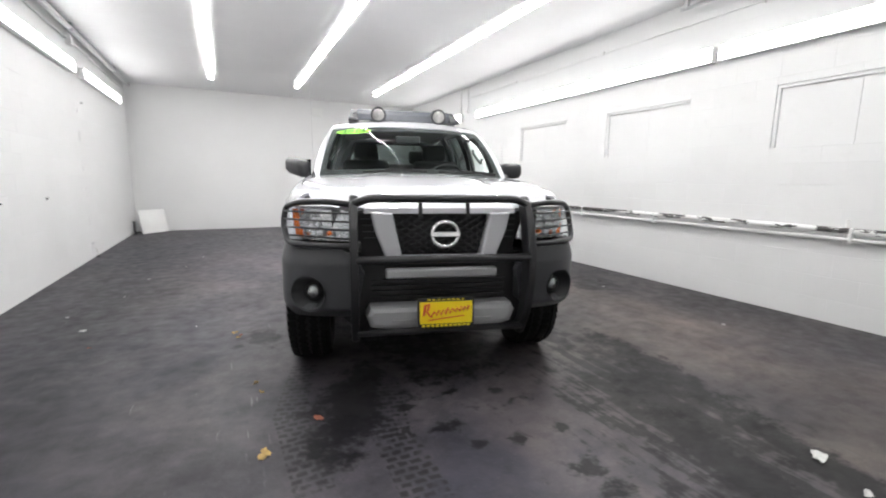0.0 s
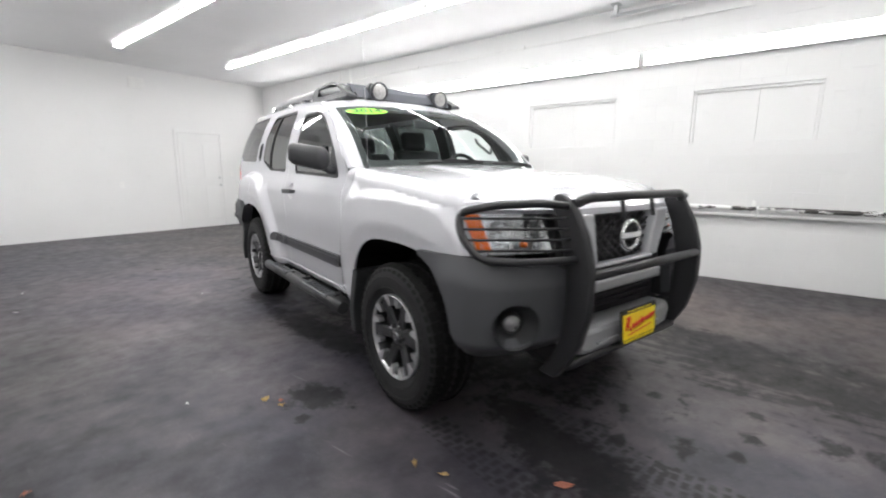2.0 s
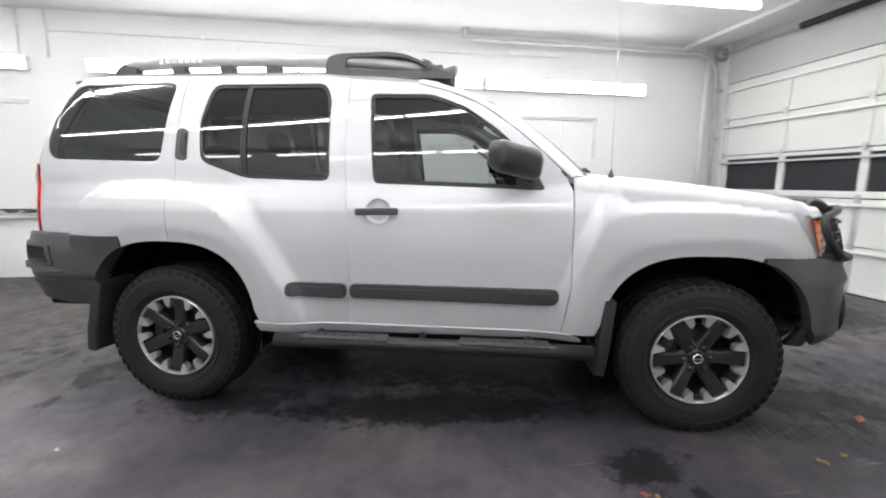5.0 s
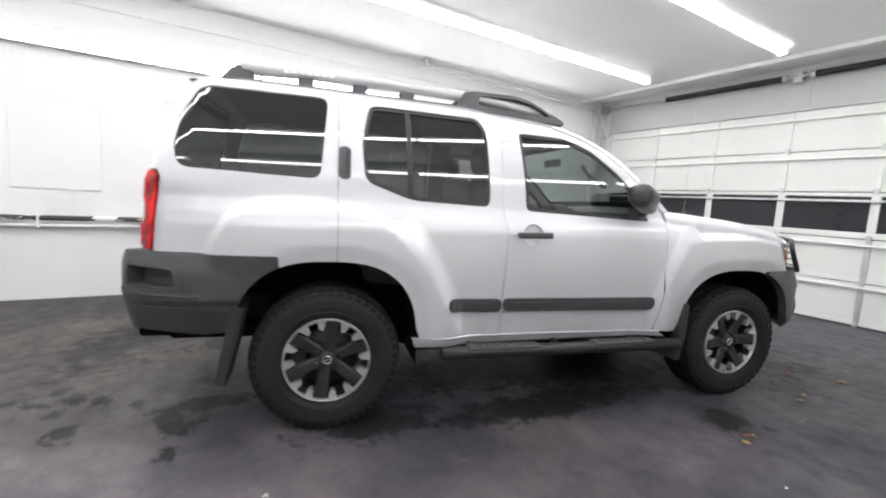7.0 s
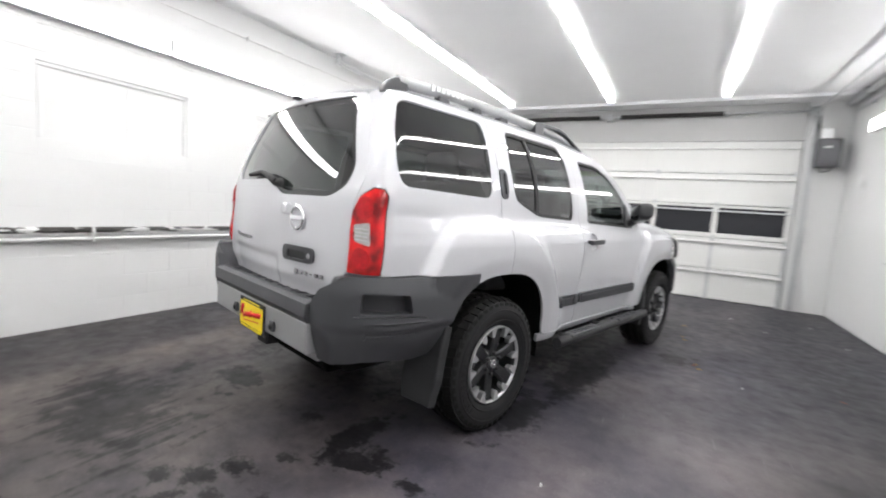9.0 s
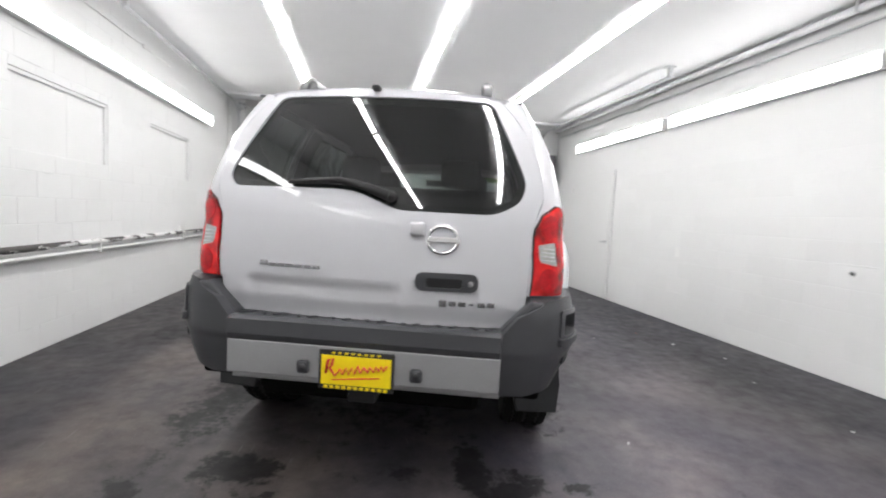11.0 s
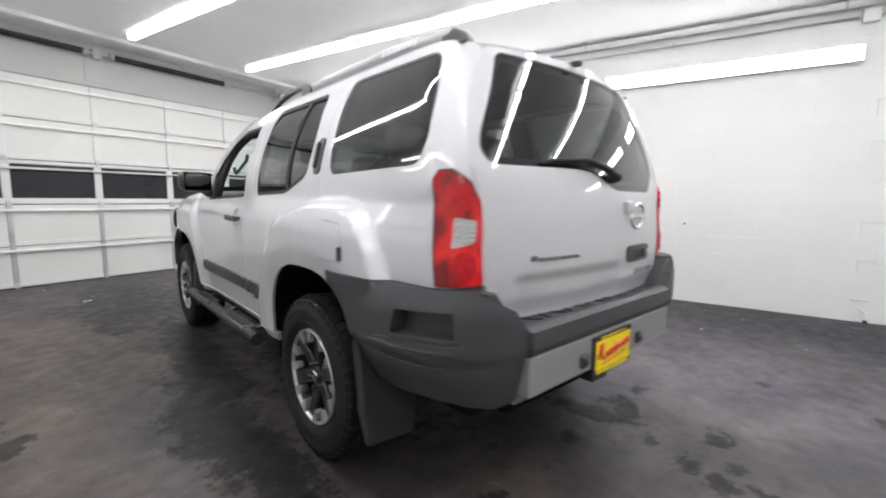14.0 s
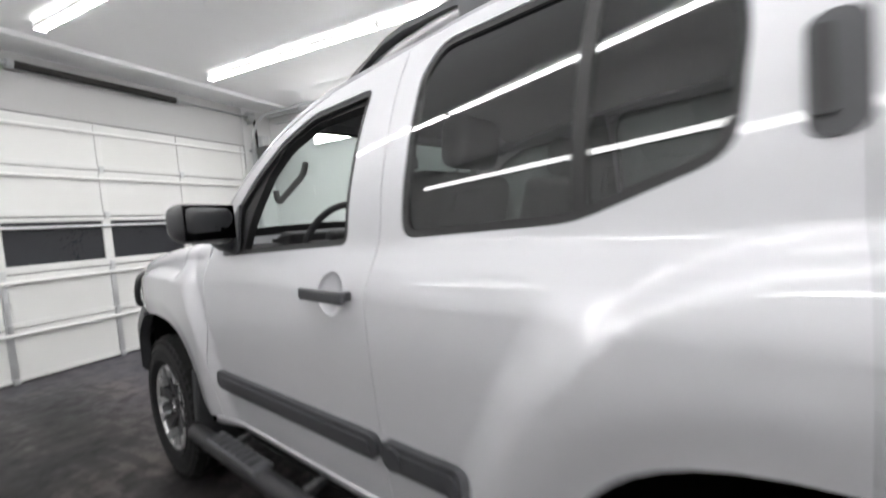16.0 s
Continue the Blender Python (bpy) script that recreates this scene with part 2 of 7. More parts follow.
    dried = calc(n, l, "MULTIPLY", calc(n, l, "MAXIMUM", crust[0], crust[3]), ramp(n, l, frayed, ((0.48, 0.0), (0.60, 0.75))))
    c = mix(n, l, dried, c, mix(n, l, 1.0, c, (2.0, 1.88, 1.72), "MULTIPLY"))
    c = mix(n, l, calc(n, l, "MULTIPLY", wetmask, 0.88), c, (0.008, 0.008, 0.009))
    # tread prints left by wet tyres
    for x, y, a, w, ln in PRINTS:
        mp = n.new("ShaderNodeMapping")
        mp.vector_type = "TEXTURE"
        mp.inputs["Location"].default_value, mp.inputs["Rotation"].default_value = (x, y, 0), (0, 0, radians(a))
        l.new(vec, mp.inputs["Vector"])
        sp = n.new("ShaderNodeSeparateXYZ")
        l.new(mp.outputs[0], sp.inputs[0])
        br = n.new("ShaderNodeTexBrick")
        br.inputs["Scale"].default_value, br.inputs["Mortar Size"].default_value, br.inputs["Mortar Smooth"].default_value = 1.0, 0.014, 0.7
        br.inputs["Brick Width"].default_value, br.inputs["Row Height"].default_value = 0.062, 0.044
        wv = n.new("ShaderNodeVectorMath")
        wv.operation = "MULTIPLY_ADD"
        wv.inputs[1].default_value, wv.inputs[2].default_value = (0.055, 0.055, 0), (0, 0, 0)
        l.new(wn.outputs["Color"], wv.inputs[0])
        l.new(mp.outputs[0], wv.inputs[2])
        l.new(wv.outputs[0], br.inputs["Vector"])
        band = calc(n, l, "MULTIPLY", calc(n, l, "LESS_THAN", calc(n, l, "ABSOLUTE", sp.outputs[0]), w), calc(n, l, "LESS_THAN", calc(n, l, "ABSOLUTE", sp.outputs[1]), ln))
        pm = calc(n, l, "MULTIPLY", calc(n, l, "SUBTRACT", 1.0, br.outputs["Fac"]), band)
        pm = calc(n, l, "MULTIPLY", pm, ramp(n, l, tex_noise(n, l, vec, 7.0, 4), ((0.32, 0.0), (0.44, 0.95))))
        c = mix(n, l, pm, c, (0.009, 0.009, 0.010))
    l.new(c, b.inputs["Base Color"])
    r = calc(n, l, "ADD", calc(n, l, "MULTIPLY", fine, 0.46), 0.22)
    r = calc(n, l, "SUBTRACT", r, calc(n, l, "MULTIPLY", wetmask, 0.06), True)
    l.new(r, b.inputs["Roughness"])
    l.new(calc(n, l, "SUBTRACT", ramp(n, l, peel, ((0.40, 0.24), (0.60, 0.34))), calc(n, l, "MULTIPLY", wetmask, 0.13), True), b.inputs["Specular IOR Level"])
    h = calc(n, l, "ADD", calc(n, l, "MULTIPLY", grit, 0.6), calc(n, l, "MULTIPLY", fine, 0.4))
    bump(n, l, b, h, 0.22, 0.004)
    return m


# stains on the floor: place, half sizes, turn
WET = [(0.0, -0.2, 0.75, 1.9, -16), (0.95, -0.45, 0.26, 1.10, -16), (1.36, 0.60, 0.23, 1.10, -10), (1.20, 1.93, 0.24, 0.15, 0), (-0.78, 0.15, 0.19, 0.95, -6),
       (-1.06, -1.92, 0.20, 0.62, -26), (-1.42, -0.66, 0.14, 0.23, 25), (0.06, 2.02, 0.10, 0.22, 0), (-0.08, 2.24, 0.20, 0.12, 20), (-0.52, 1.30, 0.20, 0.45, -16),
       (0.88, -2.35, 0.15, 0.85, -10), (0.32, -3.05, 0.17, 0.70, -12), (0.66, -3.35, 0.14, 0.55, -8)]
PUDDLE = [(2.28, -0.42, 0.36, 0.26, 20), (2.02, -0.15, 0.18, 0.10, 40)]
DRIPS = [(-0.81, -2.10, 0.07, 0.05, 0), (-0.71, -2.36, 0.09, 0.06, 0), (-0.63, -2.54, 0.05, 0.04, 0), (-0.43, -2.58, 0.06, 0.05, 0), (-0.28, -2.89, 0.12, 0.07, 20), (-0.18, -2.60, 0.06, 0.04, 0), (-0.28, -1.80, 0.06, 0.04, 0),
         (-0.27, -2.15, 0.07, 0.05, 0), (-0.51, -2.04, 0.06, 0.04, 0), (-0.29, -3.04, 0.12, 0.07, 10), (0.47, 3.01, 0.09, 0.06, 0), (0.39, 2.87, 0.09, 0.05, 30), (-0.01, 2.68, 0.12, 0.08, 0), (0.32, 2.57, 0.11, 0.07, 0),
         (0.24, 2.76, 0.09, 0.06, 0), (0.55, 2.79, 0.08, 0.06, 0), (0.41, 2.05, 0.10, 0.06, 0), (0.40, 2.70, 0.11, 0.08, 20), (-0.20, 2.25, 0.08, 0.05, 0), (-0.41, 2.26, 0.09, 0.05, 0), (-0.62, 1.38, 0.10, 0.07, 0),
         (-0.97, 2.94, 0.07, 0.05, 0), (-0.73, 3.48, 0.10, 0.07, 0), (1.60, 2.07, 0.22, 0.07, -50), (1.02, 2.16, 0.08, 0.05, 0), (1.66, 1.42, 0.06, 0.08, 0), (0.20, 2.40, 0.06, 0.05, 0), (-1.60, -0.80, 0.05, 0.04, 0)]
STREAKS = [(1.35, 2.62, 0.70, 0.34, -20), (0.50, -2.60, 0.46, 1.05, -13), (0.20, -3.6, 0.5, 0.7, -8), (0.62, -1.35, 0.25, 0.7, -10)]
PRINTS = [(-1.31, -1.63, -16, 0.078, 0.33), (-1.38, -2.22, 2, 0.078, 0.32), (-0.90, -2.05, -14, 0.09, 0.28), (-0.97, -2.52, -2, 0.10, 0.26), (1.40, 1.1, -10, 0.11, 0.5)]
M_FLOOR = floor_material()


# ---- building helpers ----
def link_mesh(name, verts, faces, mats, parent=None, smooth=False):
    me = bpy.data.meshes.new(name)
    me.from_pydata([tuple(v) for v in verts], [], faces)
    for m in mats if isinstance(mats, (list, tuple)) else (mats,):
        me.materials.append(m)
    if smooth:
        me.shade_smooth()
    ob = new(name, me)
    ob.parent = parent
    return ob


def part(name, bm, mats, parent=None, label="", smooth=False, at=None):
    """One mesh object from a bmesh, under a thing or a part."""
    me = bpy.data.meshes.new(name)
    bm.normal_update()
    bm.to_mesh(me)
    bm.free()
    for m in mats if isinstance(mats, (list, tuple)) else (mats,):
        me.materials.append(m)
    if smooth:
        me.shade_smooth()
    ob = new(name, me)
    ob.parent = parent
    if at is not None:
        ob.matrix_basis = at
    return tagged(ob, label) if label else ob


def add_box(bm, c, s, rot=None, bevel=0.0, seg=2):
    """A box with bevelled edges, centre c, sizes s."""
    m = Matrix.Translation(c) @ (rot or Matrix()) @ Matrix.Diagonal((*s, 1))
    g = bmesh.ops.create_cube(bm, size=1.0, matrix=m)
    if bevel:
        ed = list({e for v in g["verts"] for e in v.link_edges})
        bmesh.ops.bevel(bm, geom=ed, offset=bevel, segments=seg, affect="EDGES", profile=0.5)
    return bm


def box(c, s, rot=None, bevel=0.0, seg=2):
    return add_box(bmesh.new(), c, s, rot, bevel, seg)


def add_tube(bm, pts, r, n=12, closed=False, cap=True):
    """A round bar along points; r may be one radius or one for each point."""
    P = [Vector(p) for p in pts]
    R = r if isinstance(r, (list, tuple)) else [r] * len(P)
    k = len(P)
    rings, up = [], None
    for i in range(k):
        a, b = (P[(i - 1) % k], P[(i + 1) % k]) if closed else (P[max(i - 1, 0)], P[min(i + 1, k - 1)])
        t = (b - a).normalized()
        if up is None:
            up = Vector((0, 0, 1)) if abs(t.z) < 0.9 else Vector((1, 0, 0))
        sd = t.cross(up).normalized()
        up = sd.cross(t).normalized()
        rings.append([bm.verts.new(P[i] + (sd * math.cos(q) + up * math.sin(q)) * R[i]) for q in (2 * math.pi * j / n for j in range(n))])
    for i in range(k if closed else k - 1):
        A, B = rings[i], rings[(i + 1) % k]
        for j in range(n):
            bm.faces.new((A[j], A[(j + 1) % n], B[(j + 1) % n], B[j])).smooth = True
    if cap and not closed:
        bm.faces.new(rings[0][::-1])
        bm.faces.new(rings[-1])
    return bm


def tube(pts, r, n=12, closed=False):
    return add_tube(bmesh.new(), pts, r, n, closed)


def rounded(pts, r=0.04, n=5, closed=False):
    """Points of a path with its corners rounded."""
    P = [Vector(p) for p in pts]
    out = []
    k = len(P)
    for i, p in enumerate(P):
        if not closed and i in (0, k - 1):
            out.append(p)
            continue
        a, b = P[(i - 1) % k], P[(i + 1) % k]
        da, db = (a - p), (b - p)
        q = min(r, da.length * 0.45, db.length * 0.45)
        s, e = p + da.normalized() * q, p + db.normalized() * q
        for j in range(n + 1):
            t = j / n
            out.append(s * (1 - t) ** 2 + p * 2 * t * (1 - t) + e * t * t)
    return out


def add_lathe(bm, prof, n=32, axis="x", centre=(0, 0, 0), close=False):
    """A body turned about an axis; prof: (along, radius)."""
    c = Vector(centre)
    rings = []
    for a, r in prof:
        ring = []
        for j in range(n):
            q = 2 * math.pi * j / n
            u, v = r * math.cos(q), r * math.sin(q)
            ring.append(bm.verts.new(c + Vector({"x": (a, u, v), "y": (u, a, v), "z": (u, v, a)}[axis])))
        rings.append(ring)
    for A, B in zip(rings, rings[1:] + (rings[:1] if close else [])):
        for j in range(n):
            bm.faces.new((A[j], A[(j + 1) % n], B[(j + 1) % n], B[j])).smooth = True
    return bm


def lathe(prof, n=32, axis="x", centre=(0, 0, 0), close=False):
    bm = add_lathe(bmesh.new(), prof, n, axis, centre, close)
    bmesh.ops.recalc_face_normals(bm, faces=bm.faces[:])
    return bm


def add_prism(bm, poly, axis, a, b, bevel=0.0):
    """A flat outline pushed along an axis from a to b; poly gives the other two coordinates in order."""
    def at(u, v, w):
        return {"x": (w, u, v), "y": (u, w, v), "z": (u, v, w)}[axis]
    A = [bm.verts.new(at(u, v, a)) for u, v in poly]
    B = [bm.verts.new(at(u, v, b)) for u, v in poly]
    fs = [bm.faces.new(A[::-1]), bm.faces.new(B)]
    k = len(poly)
    for i in range(k):
        fs.append(bm.faces.new((A[i], A[(i + 1) % k], B[(i + 1) % k], B[i])))
    bmesh.ops.recalc_face_normals(bm, faces=fs)
    if bevel:
        ed = [e for e in fs[0].edges] + [e for e in fs[1].edges]
        bmesh.ops.bevel(bm, geom=ed, offset=bevel, segments=2, affect="EDGES", profile=0.5)
    return bm


def prism(poly, axis, a, b, bevel=0.0):
    return add_prism(bmesh.new(), poly, axis, a, b, bevel)


def thing(name, label, category, at=None, group="", kind=""):
    ob = new(name)
    ob.matrix_basis = at or Matrix()
    return tagged(ob, label, category, group, kind)

# ---- the large structure ----
T = 0.2
bm = bmesh.new()
add_box(bm, (0, 1, -0.1), (8.2, 14.6, 0.2))
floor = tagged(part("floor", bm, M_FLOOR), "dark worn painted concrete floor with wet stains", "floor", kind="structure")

bm = bmesh.new()
V = [bm.verts.new((x, y, ceil_z(y) + h)) for h in (0, 0.2) for y in (YS - 0.3, YN + T) for x in (XW - T, XE + T)]
for q in ((0, 2, 3, 1), (4, 5, 7, 6), (0, 1, 5, 4), (2, 6, 7, 3), (0, 4, 6, 2), (1, 3, 7, 5)):
    bm.faces.new([V[i] for i in q])
ceiling = tagged(part("ceiling", bm, M_CEIL), "smooth off-white painted flat ceiling", "ceiling", kind="structure")

# side walls: a mortar backing with painted blocks on it (the blocks come last in the file)
WINS = [(-2.85, -1.70), (-0.84, 0.37), (1.16, 2.33), (4.5, 5.6)]   # blanked window recesses in the east wall, south to north
WZ0, WZ1 = 1.57, 2.16
bm = bmesh.new()
add_box(bm, (XW - 0.008 - T / 2, (YS + YN) / 2, 1.75), (T, YN - YS + 0.8, 3.5))
wall_west = tagged(part("wall_west", bm, M_WALL), "white painted concrete block wall", "wall", kind="structure")
bm = bmesh.new()
ys = [YS - 0.4] + [v for w in WINS for v in w] + [YN + 0.4]
for i in range(0, len(ys), 2):
    add_box(bm, (XE + 0.008 + T / 2, (ys[i] + ys[i + 1]) / 2, 1.75), (T, ys[i + 1] - ys[i], 3.5))
for a, b in WINS:
    add_box(bm, (XE + 0.008 + T / 2, (a + b) / 2, WZ0 / 2), (T, b - a, WZ0))
    add_box(bm, (XE + 0.008 + T / 2, (a + b) / 2, (WZ1 + 3.5) / 2), (T, b - a, 3.5 - WZ1))
wall_east = tagged(part("wall_east", bm, M_WALL), "white painted concrete block wall with blanked windows", "wall", kind="structure")
bm = bmesh.new()
add_box(bm, ((XW + XE) / 2, YN + T / 2, 1.75), (XE - XW + 0.01, T, 3.5))
wall_north = tagged(part("wall_north", bm, M_PLASTER), "smooth white painted end wall", "wall", kind="structure")
# south wall round the sectional door
DX0, DX1, DZ = -2.90, 2.90, 2.67
bm = bmesh.new()
add_box(bm, ((XW + DX0) / 2 - 0.005, YS - 0.13, 1.75), (DX0 - XW, 0.3, 3.5))
add_box(bm, ((XE + DX1) / 2 + 0.005, YS - 0.13, 1.75), (XE - DX1, 0.3, 3.5))
wall_south = tagged(part("wall_south", bm, M_PLASTER), "white painted wall beside the garage door", "wall", kind="structure")
lintel = tagged(part("lintel", box(((DX0 + DX1) / 2, YS - 0.132, (DZ + 3.5) / 2), (DX1 - DX0, 0.3, 3.5 - DZ)), M_HEADER), "pale grey wall over the garage door", "wall", kind="structure")

# window infills
for k, (a, b) in enumerate(WINS):
    w = thing("window_%d" % (k + 1), "bricked-up window recess panelled over and painted white", "window", kind="structure")
    half = (a + b) / 2 - 0.05
    bm = bmesh.new()
    add_box(bm, (XE + 0.052, (a + half) / 2 - 0.0005, (WZ0 + WZ1) / 2), (0.03, half - a - 0.001, WZ1 - WZ0), bevel=0.0006)
    part("infill_panel", bm, M_PLASTER, w)
    bm = bmesh.new()
    add_box(bm, (XE + 0.052, (half + b) / 2 + 0.0005, (WZ0 + WZ1) / 2), (0.03, b - half - 0.001, WZ1 - WZ0), bevel=0.0006)
    part("infill_panel", bm, M_PLASTER, w)
    part("window_frame", box((XE + 0.026, (a + b) / 2, WZ1 - 0.018), (0.024, b - a - 0.004, 0.03), bevel=0.004), M_PLASTER, w)
    part("window_frame", box((XE + 0.026, b - 0.018, (WZ0 + WZ1) / 2 - 0.016), (0.024, 0.03, WZ1 - WZ0 - 0.036), bevel=0.004), M_PLASTER, w)
    part("window_frame", box((XE + 0.026, a + 0.018, (WZ0 + WZ1) / 2 - 0.016), (0.024, 0.03, WZ1 - WZ0 - 0.036), bevel=0.004), M_PLASTER, w)

# sectional door
door = thing("garage_door", "closed white steel sectional garage door with dark window band", "garage door", kind="structure")
ZS = [0.0, 0.53, 1.06, 1.62, 2.14, 2.67]
STRUT = [0.475, 0.985, 1.515, 2.045, 2.555]
STILES = [-2.90, -1.86, -0.92, 0.02, 0.96, 1.93, 2.90]
YD = YS - 0.03
for i in range(5):
    z0, z1 = ZS[i] + 0.004, ZS[i + 1] - 0.004
    if i == 2:
        sec = part("door_section", box((0, YD, (z0 + 1.14) / 2), (5.79, 0.04, 1.14 - z0), bevel=0.004), M_DOORPANEL, door)
        part("top_rail", box((0, YD, (1.57 + z1) / 2), (5.79, 0.04, z1 - 1.57), bevel=0.004), M_DOORPANEL, sec)
        for a, b in zip(STILES, STILES[1:]):
            part("dark_pane", box(((a + b) / 2, YD - 0.01, 1.355), (b - a - 0.08, 0.012, 0.43)), M_DARKPANE, sec)
        for s in STILES:
            part("mullion", box((min(max(s, -2.85), 2.85), YD, 1.355), (0.085, 0.045, 0.43), bevel=0.004), M_DOORPANEL, sec)
    else:
        sec = part("door_section", box((0, YD, (z0 + z1) / 2), (5.79, 0.04, z1 - z0), bevel=0.004), M_DOORPANEL, door)
    # ribs pressed along the section, its stiles and the strut on its upper edge
    part("strut", box((0, YD + 0.045, STRUT[i]), (5.76, 0.05, 0.028), bevel=0.006), M_TRIM if i != 2 else M_STEEL, sec)
    part("edge_rib", box((0, YD + 0.026, z0 + 0.03), (5.76, 0.012, 0.05), bevel=0.003), M_DOORPANEL, sec)
    for s in STILES:
        if i != 2:
            part("stile", box((min(max(s, -2.86), 2.86), YD + 0.028, (z0 + z1) / 2), (0.055, 0.016, z1 - z0 - 0.012), bevel=0.003), M_DOORPANEL if i > 1 else M_STEEL, sec)
        part("hinge", box((min(max(s, -2.84), 2.84), YD + 0.05, z0 + 0.005), (0.05, 0.02, 0.075), bevel=0.004), M_STEEL, sec)
part("bottom_seal", box((0, YD + 0.01, 0.008), (5.78, 0.05, 0.016)), M_BLACK, door)

# tracks, torsion shaft with its springs, and the drive
track = thing("door_track", "galvanised steel garage door track on the wall", "door track", group="door tracks")
bm = bmesh.new()
add_box(bm, (2.975, YS + 0.13, 1.37), (0.012, 0.045, 2.7), bevel=0.003)
add_box(bm, (2.960, YS + 0.150, 1.37), (0.03, 0.006, 2.7))
add_box(bm, (2.960, YS + 0.110, 1.37), (0.03, 0.006, 2.7))
part("upright_rail", bm, M_STEEL, track)
part("wall_angle", box((3.0, YS + 0.115, 1.37), (0.03, 0.025, 2.72), bevel=0.003), M_STEEL, track)
arc = [(2.975, YS + 0.13 + 0.38 * (1 - math.cos(q)), 2.72 + 0.38 * math.sin(q)) for q in (radians(a) for a in range(0, 91, 10))]
part("curved_rail", tube(arc + [(2.975, -0.74, 3.10)], 0.020, 8), M_STEEL, track)
for z in (0.4, 1.1, 1.9, 2.6):
    part("bracket", box((3.0, YS + 0.07, z), (0.05, 0.14, 0.04), bevel=0.004), M_STEEL, track)
part("ceiling_hanger", box((2.98, -0.80, 3.16), (0.045, 0.045, 0.15), None, 0.003), M_STEEL, track)
part("hanger_foot", box((2.97, -0.80, ceil_z(-0.8) - 0.006), (0.12, 0.10, 0.010)), M_STEEL, track)
copy_thing(track, Matrix.Translation((-0.01, 0, 0)) @ Matrix.Diagonal((-1, 1, 1, 1)))

shaft = thing("torsion_shaft", "steel torsion shaft with two black coil springs over the door", "door spring")
ZT = 3.09
part("shaft", tube([(-3.02, YS + 0.14, ZT), (3.0, YS + 0.14, ZT)], 0.014), M_STEEL, shaft)
for a, b in ((-0.19, -1.82), (0.11, 1.77)):
    L = abs(b - a)
    bm = bmesh.new()
    n = int(L / 0.011)
    prof = []
    for i in range(n):
        x = min(a, b) + L * i / n
        prof += [(x, 0.034), (x + L / n * 0.5, 0.040)]
    add_lathe(bm, prof + [(max(a, b), 0.034)], 12, "x", (0, YS + 0.14, ZT))
    part("coil_spring", bm, M_SPRING, shaft)
    for x in (a, b):
        part("cone", lathe([(x - 0.03, 0.02), (x - 0.025, 0.045), (x + 0.025, 0.045), (x + 0.03, 0.02)], 16, "x", (0, YS + 0.14, ZT)), M_STEEL, shaft)
part("centre_bracket", box((-0.03, YS + 0.08, ZT), (0.10, 0.14, 0.13), bevel=0.01), M_STEEL, shaft)
part("header_pad", box((-0.03, YS + 0.024, (DZ + ceil_z(YS)) / 2 + 0.0), (0.24, 0.008, 0.46), bevel=0.003), M_HEADER, shaft)
for x in (-2.94, 2.92):
    part("cable_drum", lathe([(x - 0.04, 0.03), (x - 0.04, 0.075), (x - 0.03, 0.062), (x + 0.03, 0.055), (x + 0.04, 0.075), (x + 0.045, 0.03)], 20, "x", (0, YS + 0.14, ZT)), M_STEEL, shaft)
    part("end_bracket", box((x + (0.06 if x > 0 else -0.06), YS + 0.09, ZT), (0.012, 0.16, 0.16), bevel=0.004), M_STEEL, shaft)

opener = thing("door_opener", "dark grey jackshaft door opener with cables on the wall", "door opener")
bm = box((-3.15, YS + 0.24, 2.44), (0.27, 0.22, 0.42), bevel=0.03, seg=3)
M_OPENER = surface("dark_grey_plastic", (0.09, 0.09, 0.10), 0.45, vary=0.2)
body = part("motor_housing", bm, M_OPENER, opener)
part("label_plate", box((-3.12, YS + 0.352, 2.52), (0.08, 0.004, 0.03)), M_TRIM, body, "pale label plate")
part("gearbox", box((-3.10, YS + 0.20, 2.72), (0.14, 0.14, 0.18), bevel=0.02), M_STEEL, opener)
part("drive_chain", tube([(-3.04, YS + 0.16, 2.6), (-3.0, YS + 0.16, ZT)], 0.02, 8), M_BLACK, opener)
part("hanging_cable", tube(rounded([(-3.06, YS + 0.28, 2.26), (-3.06, YS + 0.28, 2.16), (-3.18, YS + 0.30, 2.17), (-3.22, YS + 0.28, 2.27)], 0.05), 0.008, 8), M_BLACK, opener)
part("bracket", box((-3.15, YS + 0.07, 2.44), (0.2, 0.14, 0.3), bevel=0.006), M_STEEL, opener)

# boxed beam along the head of the door and the conduits at the ceiling
tagged(part("trim_beam", box((0, YS + 0.55, ceil_z(YS + 0.5) - 0.025), (XE - XW - 0.02, 0.09, 0.05), bevel=0.006), M_CEIL), "painted ceiling batten over the door", "trim", kind="structure")

# fluorescent strips
strip = thing("ceiling_light", "lit white fluorescent strip light on the ceiling", "strip light", group="ceiling strip lights")
LEN = 2.425


def strip_parts(root, m_tube):
    bm = bmesh.new()
    prof = [(-0.040, 0.0), (-0.040, -0.030), (-0.030, -0.036), (0.030, -0.036), (0.040, -0.030), (0.040, 0.0)]
    add_prism(bm, [(u, v - 0.028) for u, v in prof], "y", -LEN / 2 + 0.012, LEN / 2 - 0.012)
    # lips added to block the diffuser's sideways light from the ceiling
    for sg in (-1, 1):
        part("light_baffle_lip", box((sg * 0.043, 0, -0.042), (0.005, LEN - 0.024, 0.030)), M_FIXTURE, root)
    part("diffuser", bm, m_tube, root, "glowing white diffuser")
    part("housing", box((0, 0, -0.0135), (0.07, LEN - 0.01, 0.027), bevel=0.004), M_FIXTURE, root)
    for s in (-1, 1):
        part("end_cap", box((0, s * (LEN / 2 - 0.006), -0.042), (0.092, 0.011, 0.064), bevel=0.003), M_FIXTURE, root)


